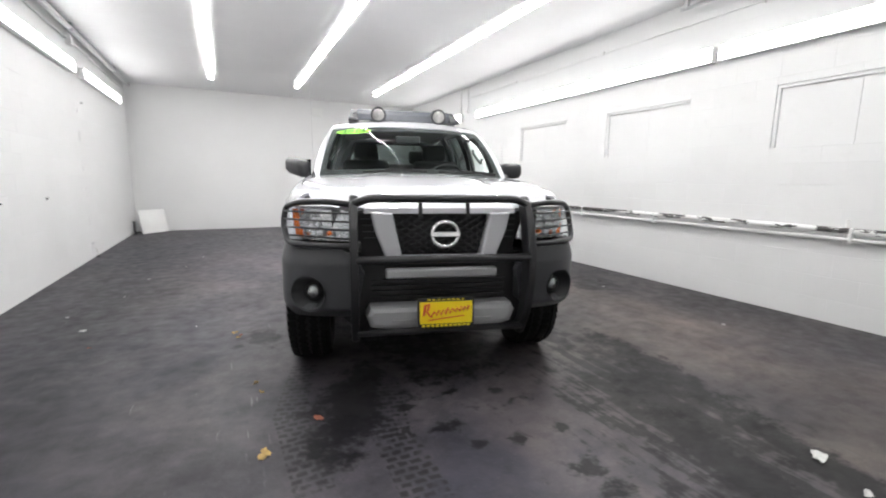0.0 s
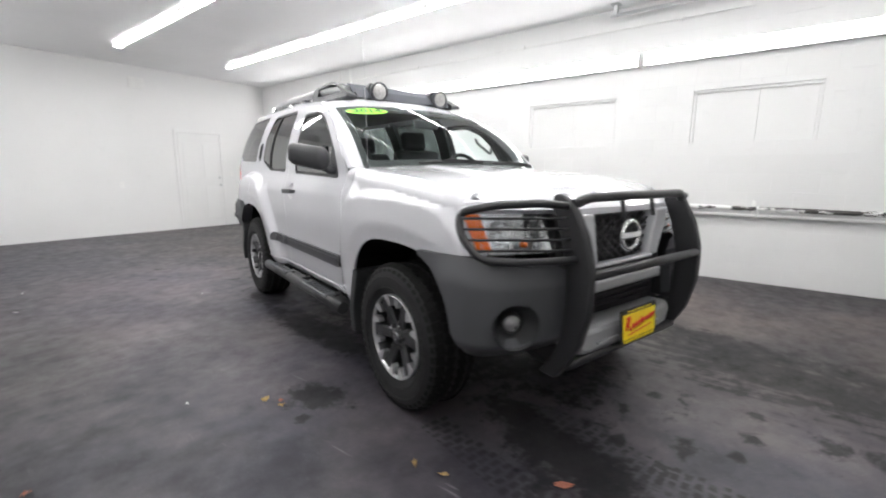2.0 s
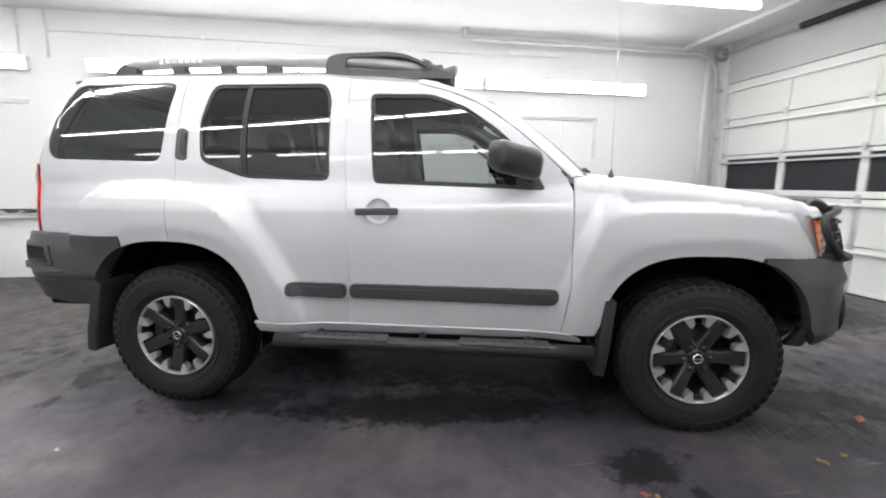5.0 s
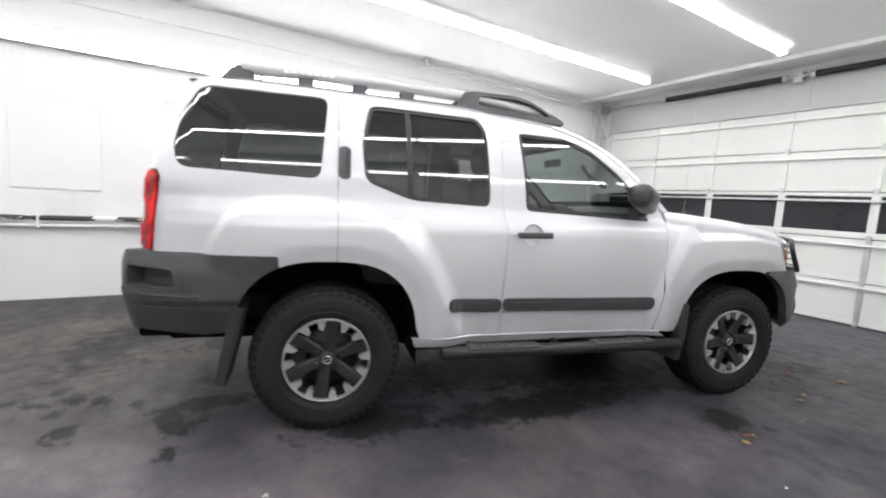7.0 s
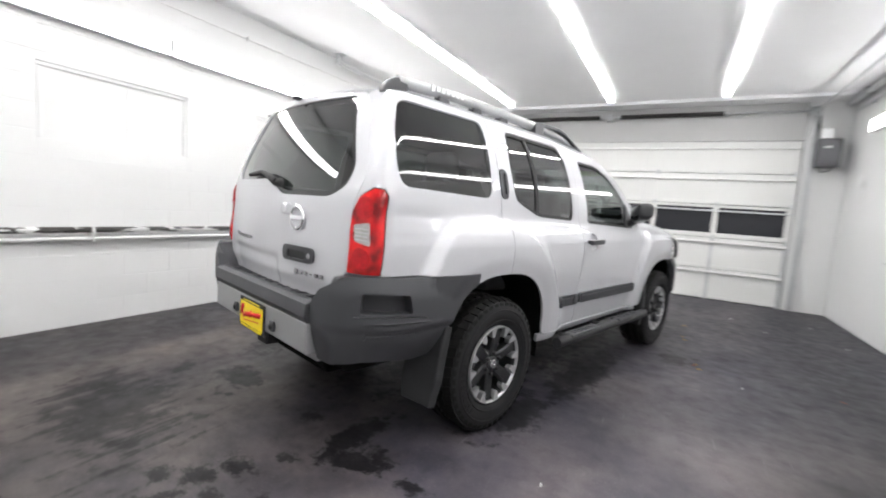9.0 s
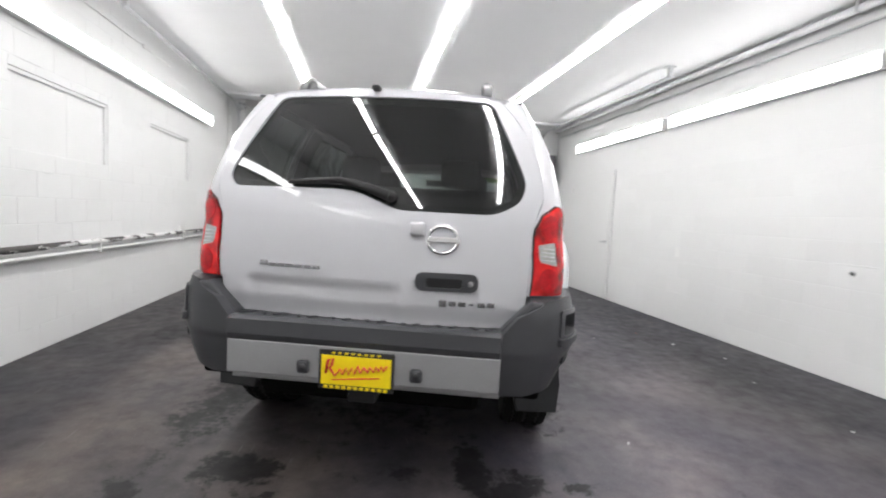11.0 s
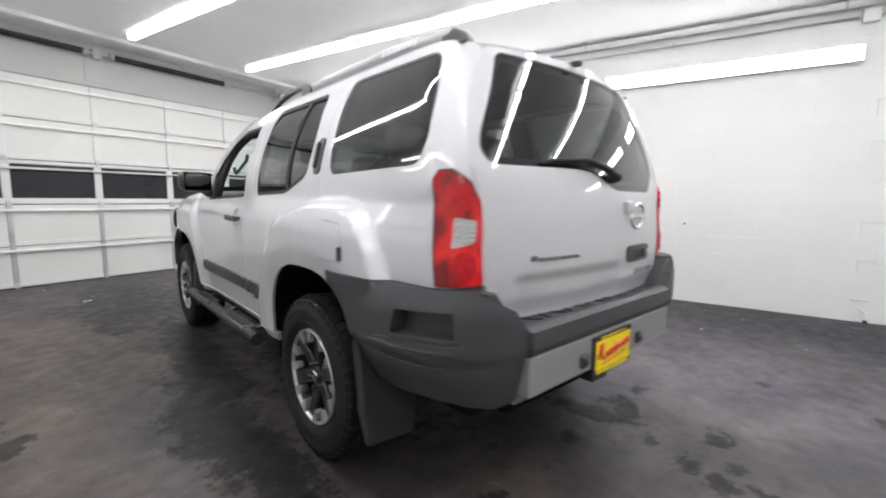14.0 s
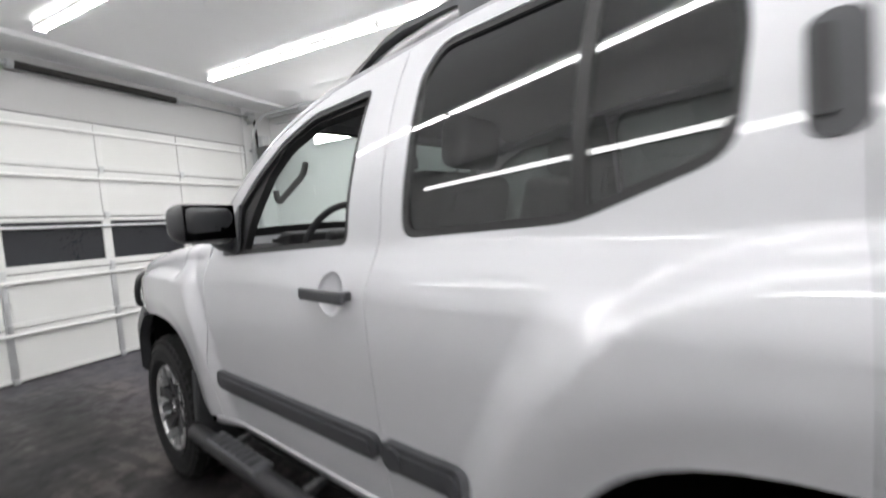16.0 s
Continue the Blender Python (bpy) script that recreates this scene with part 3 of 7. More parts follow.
strip_parts(strip, M_TUBE)
first = True
for x in (-1.757, -0.14, 1.593):
    for i in range(4):
        y = -3.88 + LEN / 2 + i * (LEN + 0.02)
        m = Matrix.Translation((x, y, ceil_z(y) - 0.001)) @ pose(0, 0, 0, -math.degrees(math.atan(0.060 / 12.18)), 0, 0)
        if first:
            strip.matrix_basis, first = m, False
        else:
            copy_thing(strip, m)
wstrip = thing("wall_light", "lit white fluorescent strip light on the wall", "strip light", group="wall strip lights")
part("diffuser", box((0, 0, -0.061), (0.144, LEN - 0.024, 0.026), bevel=0.006), M_TUBEW, wstrip, "glowing white diffuser")
part("housing", box((0, 0, -0.024), (0.150, LEN - 0.01, 0.048), bevel=0.003), M_FIXTURE, wstrip)
# lips added along the diffuser to keep its glow off the wall; end caps
for sg in (-1, 1):
    part("light_baffle_lip", box((sg * 0.0748, 0, -0.0585), (0.004, LEN - 0.024, 0.021)), M_FIXTURE, wstrip)
    part("end_cap", box((0, sg * (LEN / 2 - 0.006), -0.035), (0.154, 0.011, 0.070), bevel=0.003), M_FIXTURE, wstrip)
first = True
for x, z, ang, starts in ((XE - 0.002, 2.575, 90, (-3.56, -1.08, 1.37, 4.43)), (XW + 0.002, 2.685, -90, (-3.80, -1.24, 1.26, 4.12))):
    for y0 in starts:
        m = pose(x, y0 + LEN / 2, z, 0, 0, 0) @ Matrix.Rotation(radians(ang), 4, "Y")
        if first:
            wstrip.matrix_basis, first = m, False
        else:
            copy_thing(wstrip, m)

# ---- the car: its own metres, x across, -y to the nose, axles at y -1.35 and 1.35 ----
M_PAINT = bpy.data.materials.new("silver_metallic_paint")
nt_, n_, l_, b_ = nodes_of(M_PAINT)
v_ = n_.new("ShaderNodeTexCoord").outputs["Object"]
fl_, bg_ = tex_noise(n_, l_, v_, 900.0, 1.0), tex_noise(n_, l_, v_, 1.3, 4)
l_.new(mix(n_, l_, ramp(n_, l_, calc(n_, l_, "ADD", calc(n_, l_, "MULTIPLY", fl_, 0.5), calc(n_, l_, "MULTIPLY", bg_, 0.5)), ((0.3, 0.0), (0.7, 1.0))),
           (0.478, 0.480, 0.505), (0.528, 0.530, 0.555)), b_.inputs["Base Color"])
b_.inputs["Metallic"].default_value, b_.inputs["Roughness"].default_value = 0.24, 0.52
b_.inputs["Specular IOR Level"].default_value = 0.35
b_.inputs["Coat Weight"].default_value, b_.inputs["Coat Roughness"].default_value = 1.0, 0.03
M_CLAD = surface("textured_black_plastic", (0.047, 0.048, 0.053), 0.42, vary=0.16, big=3, fine=300, relief=0.14, spec=0.42)
M_FLAP = surface("dull_black_rubber", (0.026, 0.027, 0.029), 0.55, vary=0.2, big=4, fine=120, relief=0.1, spec=0.3)
M_SATIN = surface("satin_black_steel", (0.018, 0.018, 0.020), 0.40, vary=0.2, big=5, fine=90, relief=0.06, spec=0.42)
M_GREYP = surface("satin_grey_plastic", (0.35, 0.353, 0.36), 0.40, 0.5, vary=0.07, big=4, fine=120)
M_CHROME = surface("chrome", (0.85, 0.85, 0.86), 0.1, 1.0, vary=0.03, rvary=0.04)
# near-black tint stands in for the dark surroundings the mirror would reflect
M_MIRROR = surface("dark_reflection_mirror_glass", (0.03, 0.03, 0.033), 0.05, 1.0, vary=0.03, rvary=0.02)
M_SHELL = surface("satin_black_mirror_shell", (0.032, 0.033, 0.036), 0.30, vary=0.15, big=8, fine=200, relief=0.08, spec=0.5)
M_MESHB = surface("black_grille_plastic", (0.007, 0.007, 0.008), 0.45, vary=0.2)
M_GLASS = glass("clear_windshield_glass", (0.82, 0.91, 0.885), 0.6, 0.01, 0.006, 5.5)
M_TINT = glass("dark_tinted_glass", (0.155, 0.175, 0.17), 0.95)
M_FGLASS = glass("lightly_tinted_glass", (0.28, 0.31, 0.30), 0.95)
M_LENS = glass("clear_plastic_lens", (0.93, 0.94, 0.95), 1.0, 0.03, 0.05)
M_AMBER = surface("amber_reflector", (1.0, 0.17, 0.012), 0.2, vary=0.2, big=30, fine=160, coat=0.6)
M_RED2 = surface("deep_red_lamp_bowl", (0.42, 0.003, 0.008), 0.14, vary=0.3, big=30, fine=60, coat=0.3, spec=0.3)
# tread darker than the tyre: the wheel arch's shade is put into its colour
M_TREAD = surface("shaded_tread_rubber", (0.011, 0.011, 0.011), 0.85, vary=0.3, big=6, fine=90, relief=0.3, spec=0.12)


def faceted_red():
    """Red lamp plastic over moulded reflector facets."""
    m = bpy.data.materials.new("red_lamp_plastic")
    nt, n, l, b = nodes_of(m)
    vec = n.new("ShaderNodeTexCoord").outputs["Object"]
    f = tex_noise(n, l, stretched(n, l, vec, (1.0, 1.0, 0.8), 0), 13.0, 2, 0.4)
    vo = n.new("ShaderNodeTexVoronoi")
    vo.inputs["Scale"].default_value = 34.0
    l.new(vec, vo.inputs["Vector"])
    l.new(ramp(n, l, f, ((0.38, (0.18, 0.0008, 0.002)), (0.50, (0.52, 0.003, 0.006)), (0.64, (0.78, 0.012, 0.014)))), b.inputs["Base Color"])
    b.inputs["Roughness"].default_value, b.inputs["Coat Weight"].default_value, b.inputs["Coat Roughness"].default_value = 0.18, 0.6, 0.03
    b.inputs["Specular IOR Level"].default_value = 0.3
    bump(n, l, b, vo.outputs["Distance"], 0.12, 0.004)
    return m


M_RED = faceted_red()
M_WLENS = surface("clear_ribbed_lamp", (0.50, 0.49, 0.48), 0.22, 0.4, vary=0.25, big=40, fine=200, coat=0.8)
M_TYRE = surface("tyre_rubber", (0.014, 0.014, 0.015), 0.70, vary=0.25, big=6, fine=90, relief=0.3, spec=0.25)
M_RIM = surface("machined_alloy", (0.52, 0.52, 0.53), 0.36, 0.75, vary=0.1, big=9, fine=160)
M_RIMD = surface("dark_grey_wheel_paint", (0.042, 0.043, 0.046), 0.33, 0.6, vary=0.12, big=9, fine=90)
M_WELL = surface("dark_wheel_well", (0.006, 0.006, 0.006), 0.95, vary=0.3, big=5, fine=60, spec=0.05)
M_SEAT = surface("dark_grey_seat_cloth", (0.045, 0.045, 0.048), 0.9, vary=0.2, big=8, fine=260, relief=0.4)
M_CABIN = surface("grey_cabin_plastic", (0.10, 0.10, 0.10), 0.6, vary=0.12, big=5, fine=150, relief=0.2)
M_YELLOW = surface("yellow_plate", (0.86, 0.66, 0.01), 0.35, vary=0.06)
M_REDINK = surface("red_print", (0.62, 0.02, 0.03), 0.4, vary=0.1)
M_LIME = surface("lime_sticker", (0.30, 0.80, 0.05), 0.5, vary=0.08)
M_LIMED = surface("dark_green_ink", (0.012, 0.10, 0.012), 0.5, vary=0.1)

car = thing("suv", "silver four-door off-road SUV with black cladding and brush guard", "car", pose(0, 0, 0.014, 0, 0, CAR_YAW))


def curve(pairs):
    """A smooth function through (x, y) pairs, flat beyond the ends."""
    xs, ys = np.array([p[0] for p in pairs], float), np.array([p[1] for p in pairs], float)
    d = np.diff(ys) / np.diff(xs)
    t = np.zeros(len(xs))
    t[0], t[-1] = d[0], d[-1]
    for i in range(1, len(xs) - 1):
        t[i] = 0.0 if d[i - 1] * d[i] <= 0 else 2 * d[i - 1] * d[i] / (d[i - 1] + d[i])

    def f(x):
        x = min(max(x, xs[0]), xs[-1])
        i = min(int(np.searchsorted(xs, x, "right")) - 1, len(xs) - 2)
        h = xs[i + 1] - xs[i]
        u = (x - xs[i]) / h
        return float(ys[i] * (1 + 2 * u) * (1 - u) ** 2 + t[i] * h * u * (1 - u) ** 2 + ys[i + 1] * u * u * (3 - 2 * u) + t[i + 1] * h * u * u * (u - 1))
    return f


def step(a, b, x):
    u = min(max((x - a) / (b - a), 0.0), 1.0)
    return u * u * (3 - 2 * u)


W_LOW = curve([(0.36, 0.80), (0.44, 0.838), (0.55, 0.855), (0.75, 0.872), (0.95, 0.884), (1.04, 0.882), (1.10, 0.868), (1.15, 0.846), (1.19, 0.830), (1.30, 0.817), (1.45, 0.782), (1.60, 0.728), (1.70, 0.677), (1.80, 0.618)])
W_FRONT = curve([(0.36, 0.80), (0.44, 0.838), (0.55, 0.855), (0.75, 0.872), (0.95, 0.884), (1.10, 0.880), (1.25, 0.868)])
TIP = curve([(0.5, 0.0), (0.95, 0.0), (1.2, -0.010), (1.4, -0.032), (1.6, -0.078), (1.8, -0.150)])       # lean of the tail
Z_EDGE = curve([(-0.30, 1.605), (-0.06, 1.70), (0.2, 1.738), (0.42, 1.752), (0.62, 1.772), (1.75, 1.782), (1.95, 1.765), (2.06, 1.735), (2.15, 1.69)])  # roof gutter
Z_HOOD = curve([(-2.1, 1.07), (-1.9, 1.10), (-1.66, 1.145), (-1.28, 1.196), (-0.95, 1.222), (-0.70, 1.24)])
ARCH = {-1: (-1.355, 0.385, 0.475, 0.485), 1: (1.345, 0.385, 0.465, 0.503)}


def rho(k, y, z):
    cy, cz, a, b = ARCH[k]
    return (abs((y - cy) / a) ** 2.7 + abs((z - cz) / b) ** 2.7) ** (1 / 2.7)


FLARE_TOP = curve([(-1.95, 0.66), (-1.83, 0.86), (-1.765, 0.95), (-1.70, 1.02), (-1.60, 1.05), (-1.28, 1.066), (-1.06, 1.061), (-0.95, 1.047), (-0.87, 0.995), (-0.815, 0.88), (-0.765, 0.77), (-0.66, 0.45)])

FLARE_BACK = curve([(0.62, 0.42), (0.77, 0.70), (0.86, 0.83), (0.98, 0.98), (1.08, 1.075), (1.24, 1.130), (1.43, 1.150), (1.62, 1.145), (1.72, 1.128), (1.79, 1.085), (1.84, 1.01), (1.90, 0.89), (1.95, 0.79), (2.05, 0.58)])


def flare(y, z):
    """How far the arches stand out: flat-topped swells with a crease along the top."""
    lip = 0.012 * max(1 - step(0.98, 1.2, rho(k, y, z)) for k in (-1, 1))
    if y < 0:
        soft = 0.055 + 0.16 * step(-1.0, -0.86, y) + 0.05 * step(-1.62, -1.75, y)
        return max(0.044 * (1 - step(0.0, soft, z - FLARE_TOP(y))) * step(-0.60, -0.80, y) - lip, 0.0)
    soft = 0.055 + 0.08 * step(1.78, 1.90, y) + 0.18 * step(1.06, 0.88, y)
    return max(0.053 * (1 - step(0.0, soft, z - FLARE_BACK(y))) * step(0.50, 0.72, y) - lip, 0.0)


def half(y, z):
    b = step(-0.72, -1.05, y)
    w = W_LOW(z) * (1 - b) + W_FRONT(z) * b
    if y < -1.25:
        w -= 0.085 * ((-1.25 - y) / 0.6) ** 2
    if y > 1.65:
        w -= 0.045 * step(1.65, 2.1, y) * (1 - step(1.05, 1.25, z))
    return w + flare(y, z)


RR = 0.13
BACK = curve([(0.5, 0.034), (1.15, 0.034), (1.3, 0.030), (1.45, 0.017), (1.6, 0.010), (1.7, 0.005), (1.8, 0.0)])   # the tail below the glass stands further back


def side(s):
    """The flank: the far end wraps round to the tail."""
    def f(y, z):
        back = BACK(z)
        y, y0 = y + back * step(1.80, 2.06, y), 2.06 + back + TIP(z)
        if y <= y0:
            return Vector((s * half(y, z), y, z))
        q = (y - y0) / RR
        w = half(y0, z)
        if q <= 1.36:
            return Vector((s * (w - RR * (1 - math.cos(q))), y0 + RR * math.sin(q), z))
        e = (q - 1.36) * RR
        return Vector((s * (w - RR * (1 - math.cos(1.36)) - e * math.sin(1.36)), y0 + RR * math.sin(1.36) + e * math.cos(1.36), z))
    return f


def fender(s):
    """The front wing: its top rolls over to the hood."""
    r = 0.075

    def f(y, z):
        zt = Z_HOOD(y) - r
        if z <= zt:
            return Vector((s * half(y, z), y, z))
        q, w = (z - zt) / r, half(y, zt)
        if q <= 1.45:
            return Vector((s * (w - r * (1 - math.cos(q))), y, zt + r * math.sin(q)))
        return Vector((s * (w - r * (1 - math.cos(1.45)) - (q - 1.45) * r), y, zt + r * math.sin(1.45) + (q - 1.45) * r * 0.09))
    return f


def inside(P, poly):
    """Which of the points P lie in a closed outline."""
    x, y = P[:, 0], P[:, 1]
    res = np.zeros(len(P), bool)
    k = len(poly)
    for i in range(k):
        x1, y1, x2, y2 = *poly[i], *poly[(i + 1) % k]
        if y1 != y2:
            res ^= ((y1 > y) != (y2 > y)) & (x < (x2 - x1) * (y - y1) / (y2 - y1) + x1)
    return res


def dense(poly, stepsize):
    out = []
    for i, (a, b) in enumerate(zip(poly, poly[1:] + poly[:1])):
        L = math.hypot(b[0] - a[0], b[1] - a[1])
        n = max(1, int(math.ceil(L / stepsize)))
        out += [(a[0] + (b[0] - a[0]) * j / n, a[1] + (b[1] - a[1]) * j / n) for j in range(n)]
    return out


def soften(poly, r=0.04, n=4):
    return [(p.x, p.y) for p in rounded([(u, v, 0) for u, v in poly], r, n, True)]


def panel(name, outline, f, m, parent, out, holes=(), gap=0.03, lip=0.014, label="", shift=0.0):
    """A sheet with an outline and holes in two coordinates, bent into space by f; its rims turn in by lip. out: a way that its face looks."""
    from mathutils.geometry import delaunay_2d_cdt
    loops = [dense(list(outline), gap)] + [dense(list(h), gap * 0.8) for h in holes]
    A = np.array(outline)
    gx, gy = np.meshgrid(np.arange(A[:, 0].min(), A[:, 0].max(), gap), np.arange(A[:, 1].min(), A[:, 1].max(), gap * 0.9))
    gx = gx + (np.arange(gx.shape[0]) % 2)[:, None] * gap * 0.5
    G = np.stack([gx.ravel(), gy.ravel()], 1)
    ok = inside(G, loops[0])
    for h in loops[1:]:
        ok &= ~inside(G, h)
    G = G[ok]
    B = np.array([p for lp in loops for p in lp])
    if len(G):
        dist = np.sqrt(((G[:, None, :] - B[None]) ** 2).sum(2)).min(1)
        G = G[dist > gap * 0.45]
    pts = [Vector(p) for p in B] + [Vector(p) for p in G]
    edges, o = [], 0
    for lp in loops:
        edges += [(o + i, o + (i + 1) % len(lp)) for i in range(len(lp))]
        o += len(lp)
    vs, es, fs, ov, oe, of = delaunay_2d_cdt(pts, edges, [], 0, 1e-6)
    C = np.array([[sum(vs[i][k] for i in t) / 3 for k in (0, 1)] for t in fs])
    keep = inside(C, loops[0])
    for h in loops[1:]:
        keep &= ~inside(C, h)
    e = 0.002
    out = Vector(out)
    V, N = [], []
    for p in vs:
        u, v = p
        q = f(u, v)
        nn = (f(u + e, v) - f(u - e, v)).cross(f(u, v + e) - f(u, v - e))
        nn = nn.normalized() if nn.length > 0 else out
        N.append(nn)
        V.append(q)
    flip = sum(1 if nn.dot(out) < 0 else -1 for nn in N) > 0
    if flip:
        N = [-x for x in N]
    F = []
    for t, k in zip(fs, keep):
        if k:
            a, b, c = (V[i] for i in t)
            g = (b - a).cross(c - a)
            F.append(tuple(t) if g.dot(N[t[0]] + N[t[1]] + N[t[2]]) > 0 else tuple(t)[::-1])
    V = [v + nn * shift for v, nn in zip(V, N)]
    if lip:
        cnt = {}
        for t in F:
            for a, b in ((t[0], t[1]), (t[1], t[2]), (t[2], t[0])):
                cnt[(a, b)] = 1
        rim = [(a, b) for a, b in cnt if (b, a) not in cnt]
        for a, b in rim:
            w = N[a].cross((V[b] - V[a]).normalized())
            i = len(V)
            V += [V[a], V[b], V[b] - N[b] * lip, V[a] - N[a] * lip]
            N += [-w] * 4
            F.append((i + 1, i, i + 3, i + 2))
    ob = link_mesh(name, V, F, m, parent, True)
    ob.data.normals_split_custom_set_from_vertices([tuple(x) for x in N])
    return tagged(ob, label) if label else ob


def arch_pts(k, a0, a1, n=14, grow=1.0):
    """Points of a wheel arch from one angle to another; 0 looks to the tail, 90 up."""
    cy, cz, a, b = ARCH[k]
    res = []
    for i in range(n + 1):
        q = radians(a0 + (a1 - a0) * i / n)
        c, s = math.cos(q), math.sin(q)
        res.append((cy + grow * a * math.copysign(abs(c) ** (2 / 2.7), c), cz + grow * b * math.copysign(abs(s) ** (2 / 2.7), s)))
    return res


FW = soften([(0.285, 1.648), (-0.03, 1.641), (-0.20, 1.578), (-0.36, 1.465), (-0.50, 1.34), (-0.605, 1.163), (0.250, 1.190)], 0.035)
RW = soften([(1.162, 1.716), (0.535, 1.710), (0.488, 1.63), (0.475, 1.200), (0.93, 1.213), (1.180, 1.300), (1.200, 1.50)], 0.05)
QW = soften([(1.985, 1.728), (1.375, 1.730), (1.405, 1.296), (2.02, 1.312), (2.055, 1.40), (2.045, 1.56)], 0.055)


def border(poly, d):
    """An outline pushed inward by d."""
    A = [Vector(p) for p in poly]
    area = sum(a.x * b.y - b.x * a.y for a, b in zip(A, A[1:] + A[:1]))
    sgn = 1 if area > 0 else -1
    res = []
    for i in range(len(A)):
        t = (A[(i + 1) % len(A)] - A[i - 1]).normalized()
        res.append(tuple(A[i] + Vector((-t.y, t.x)) * d * sgn))
    return res


CLR = soften([(2.170, 1.040), (2.250, 1.058), (2.252, 1.128), (2.168, 1.142)], 0.01)   # clear part of the tail lamp

def bowed(f, s, z0, z1):
    """Side glass bows outward between its lower and upper edge."""
    def g(y, z):
        k = (2 * z - z0 - z1) / (z1 - z0)
        return f(y, z) + Vector((s * 0.010 * (1 - k * k), 0, 0))
    return g




def wrap_at(x, z):
    """Where along the flank's wrap it has come in to x."""
    f, a, b = side(1), 2.0, 2.45
    for _ in range(40):
        m = (a + b) / 2
        a, b = (m, b) if f(m, z).x > x else (a, m)
    return a


# tail lamp on the flank's wrap, and the seam of the tailgate beside it
TL = [(2.126, 0.918), (2.098, 1.262), (2.112, 1.286), (wrap_at(0.775, 1.290), 1.290), (wrap_at(0.722, 1.250), 1.250), (wrap_at(0.694, 1.195), 1.195), (wrap_at(0.690, 1.09), 1.09), (wrap_at(0.688, 0.918), 0.918)]
SEAM = [(2.168, 1.5), (wrap_at(0.722, 1.33), 1.33), (wrap_at(0.681, 1.2), 1.2), (wrap_at(0.674, 1.09), 1.09), (wrap_at(0.672, 0.912), 0.912)]

for s in (-1, 1):
    out = (s, 0, 0.15)
    S, FN = side(s), fender(s)
    # front wing
    o = [(-0.735, 1.235 + 0.035)] + [(-0.735, z) for z in (1.1, 0.9, 0.7)] + [(-0.715, 0.55), (-0.70, 0.46), (-0.86, 0.455)]
    o += arch_pts(-1, 10, 112, 16, 1.0) + [(-1.592, 0.862), (-1.905, 0.862), (-1.892, 0.91), (-1.860, 0.98), (-1.828, 1.05), (-1.81, 1.12), (-1.80, 1.165), (-1.66, 1.145 + 0.05)]
    wing = panel("front_fender", o, FN, M_PAINT, car, out, gap=0.0135)
    # front door
    o = [(0.378, 0.462), (-0.693, 0.462), (-0.709, 0.55), (-0.728, 0.7), (-0.728, 1.16), (-0.70, 1.222), (-0.585, 1.345), (-0.43, 1.478), (-0.28, 1.580), (-0.12, 1.652), (0.05, 1.70), (0.40, 1.735), (0.395, 1.25), (0.372, 1.05)]
    CUP = [(0.215 + 0.062 * math.cos(q), 1.055 + 0.062 * math.sin(q)) for q in (i * math.pi / 14 for i in range(28))]
    d1 = panel("front_door", [(y - 0.003 if y < -0.5 and z < 1.2 else y, z) for y, z in o], S, M_PAINT, car, out, [FW, CUP], 0.034)
    panel("window_seal", border(FW, -0.002), S, M_BLACK, d1, out, [border(FW, 0.020)], 0.03, 0.010, shift=-0.004)
    if s < 0:
        panel("window_glass", border(FW, 0.008), bowed(S, s, 1.17, 1.645), M_FGLASS, d1, out, (), 0.05, 0.0, "lightly tinted side glass", shift=-0.012).visible_shadow = False
    else:
        # the driver's glass is wound down: the deep inner run of the frame shows
        panel("glass_run", border(FW, 0.010), S, M_BLACK, d1, out, [[(max(y, -0.46 + (z - 1.2) * 0.62) if y < 0.1 else y, min(z, 1.615)) for y, z in border(FW, 0.022)]], 0.03, 0.03, "black glass run of the open window", shift=-0.020)
    # rear door
    o = [(0.381, 0.462), (0.375, 1.05), (0.398, 1.25), (0.403, 1.737), (0.60, 1.757), (1.323, 1.768), (1.317, 1.35), (1.3135, 0.92)]
    o += arch_pts(1, 91.6, 170, 12, 1.0) + [(0.862, 0.462)]
    d2 = panel("rear_door", o, S, M_PAINT, car, out, [RW], 0.020)
    panel("window_seal", border(RW, -0.002), S, M_BLACK, d2, out, [border(RW, 0.020)], 0.03, 0.010, shift=-0.004)
    panel("window_glass", border(RW, 0.008), bowed(S, s, 1.21, 1.71), M_TINT, d2, out, (), 0.04, 0.0, "dark tinted side glass", shift=-0.012).visible_shadow = False
    panel("window_divider", [(0.965, 1.713), (0.937, 1.713), (0.925, 1.215), (0.953, 1.222)], bowed(S, s, 1.21, 1.71), M_BLACK, d2, out, (), 0.03, 0.012, shift=-0.004)
    # rear quarter
    o = [(1.316, 0.918), (1.320, 1.35), (1.326, 1.768), (1.9, 1.775), (2.0, 1.768), (2.10, 1.755), (2.128, 1.735), (2.138, 1.65)] + SEAM + [(1.592, 0.909)] + arch_pts(1, 65.4, 91.3, 6, 1.0)
    quarter = panel("quarter_panel", o, S, M_PAINT, car, out, [QW, border(TL, -0.009)], 0.016)
    panel("window_glass", border(QW, 0.002), bowed(S, s, 1.30, 1.725), M_TINT, quarter, out, (), 0.05, 0.004, "dark tinted side glass", shift=-0.008).visible_shadow = False
    # tail lamp with its three bowls
    lamp = panel("tail_lamp", TL, S, M_RED, car, out, [CLR], 0.025, 0.03, "red tail lamp with clear ribbed centre", shift=0.008)
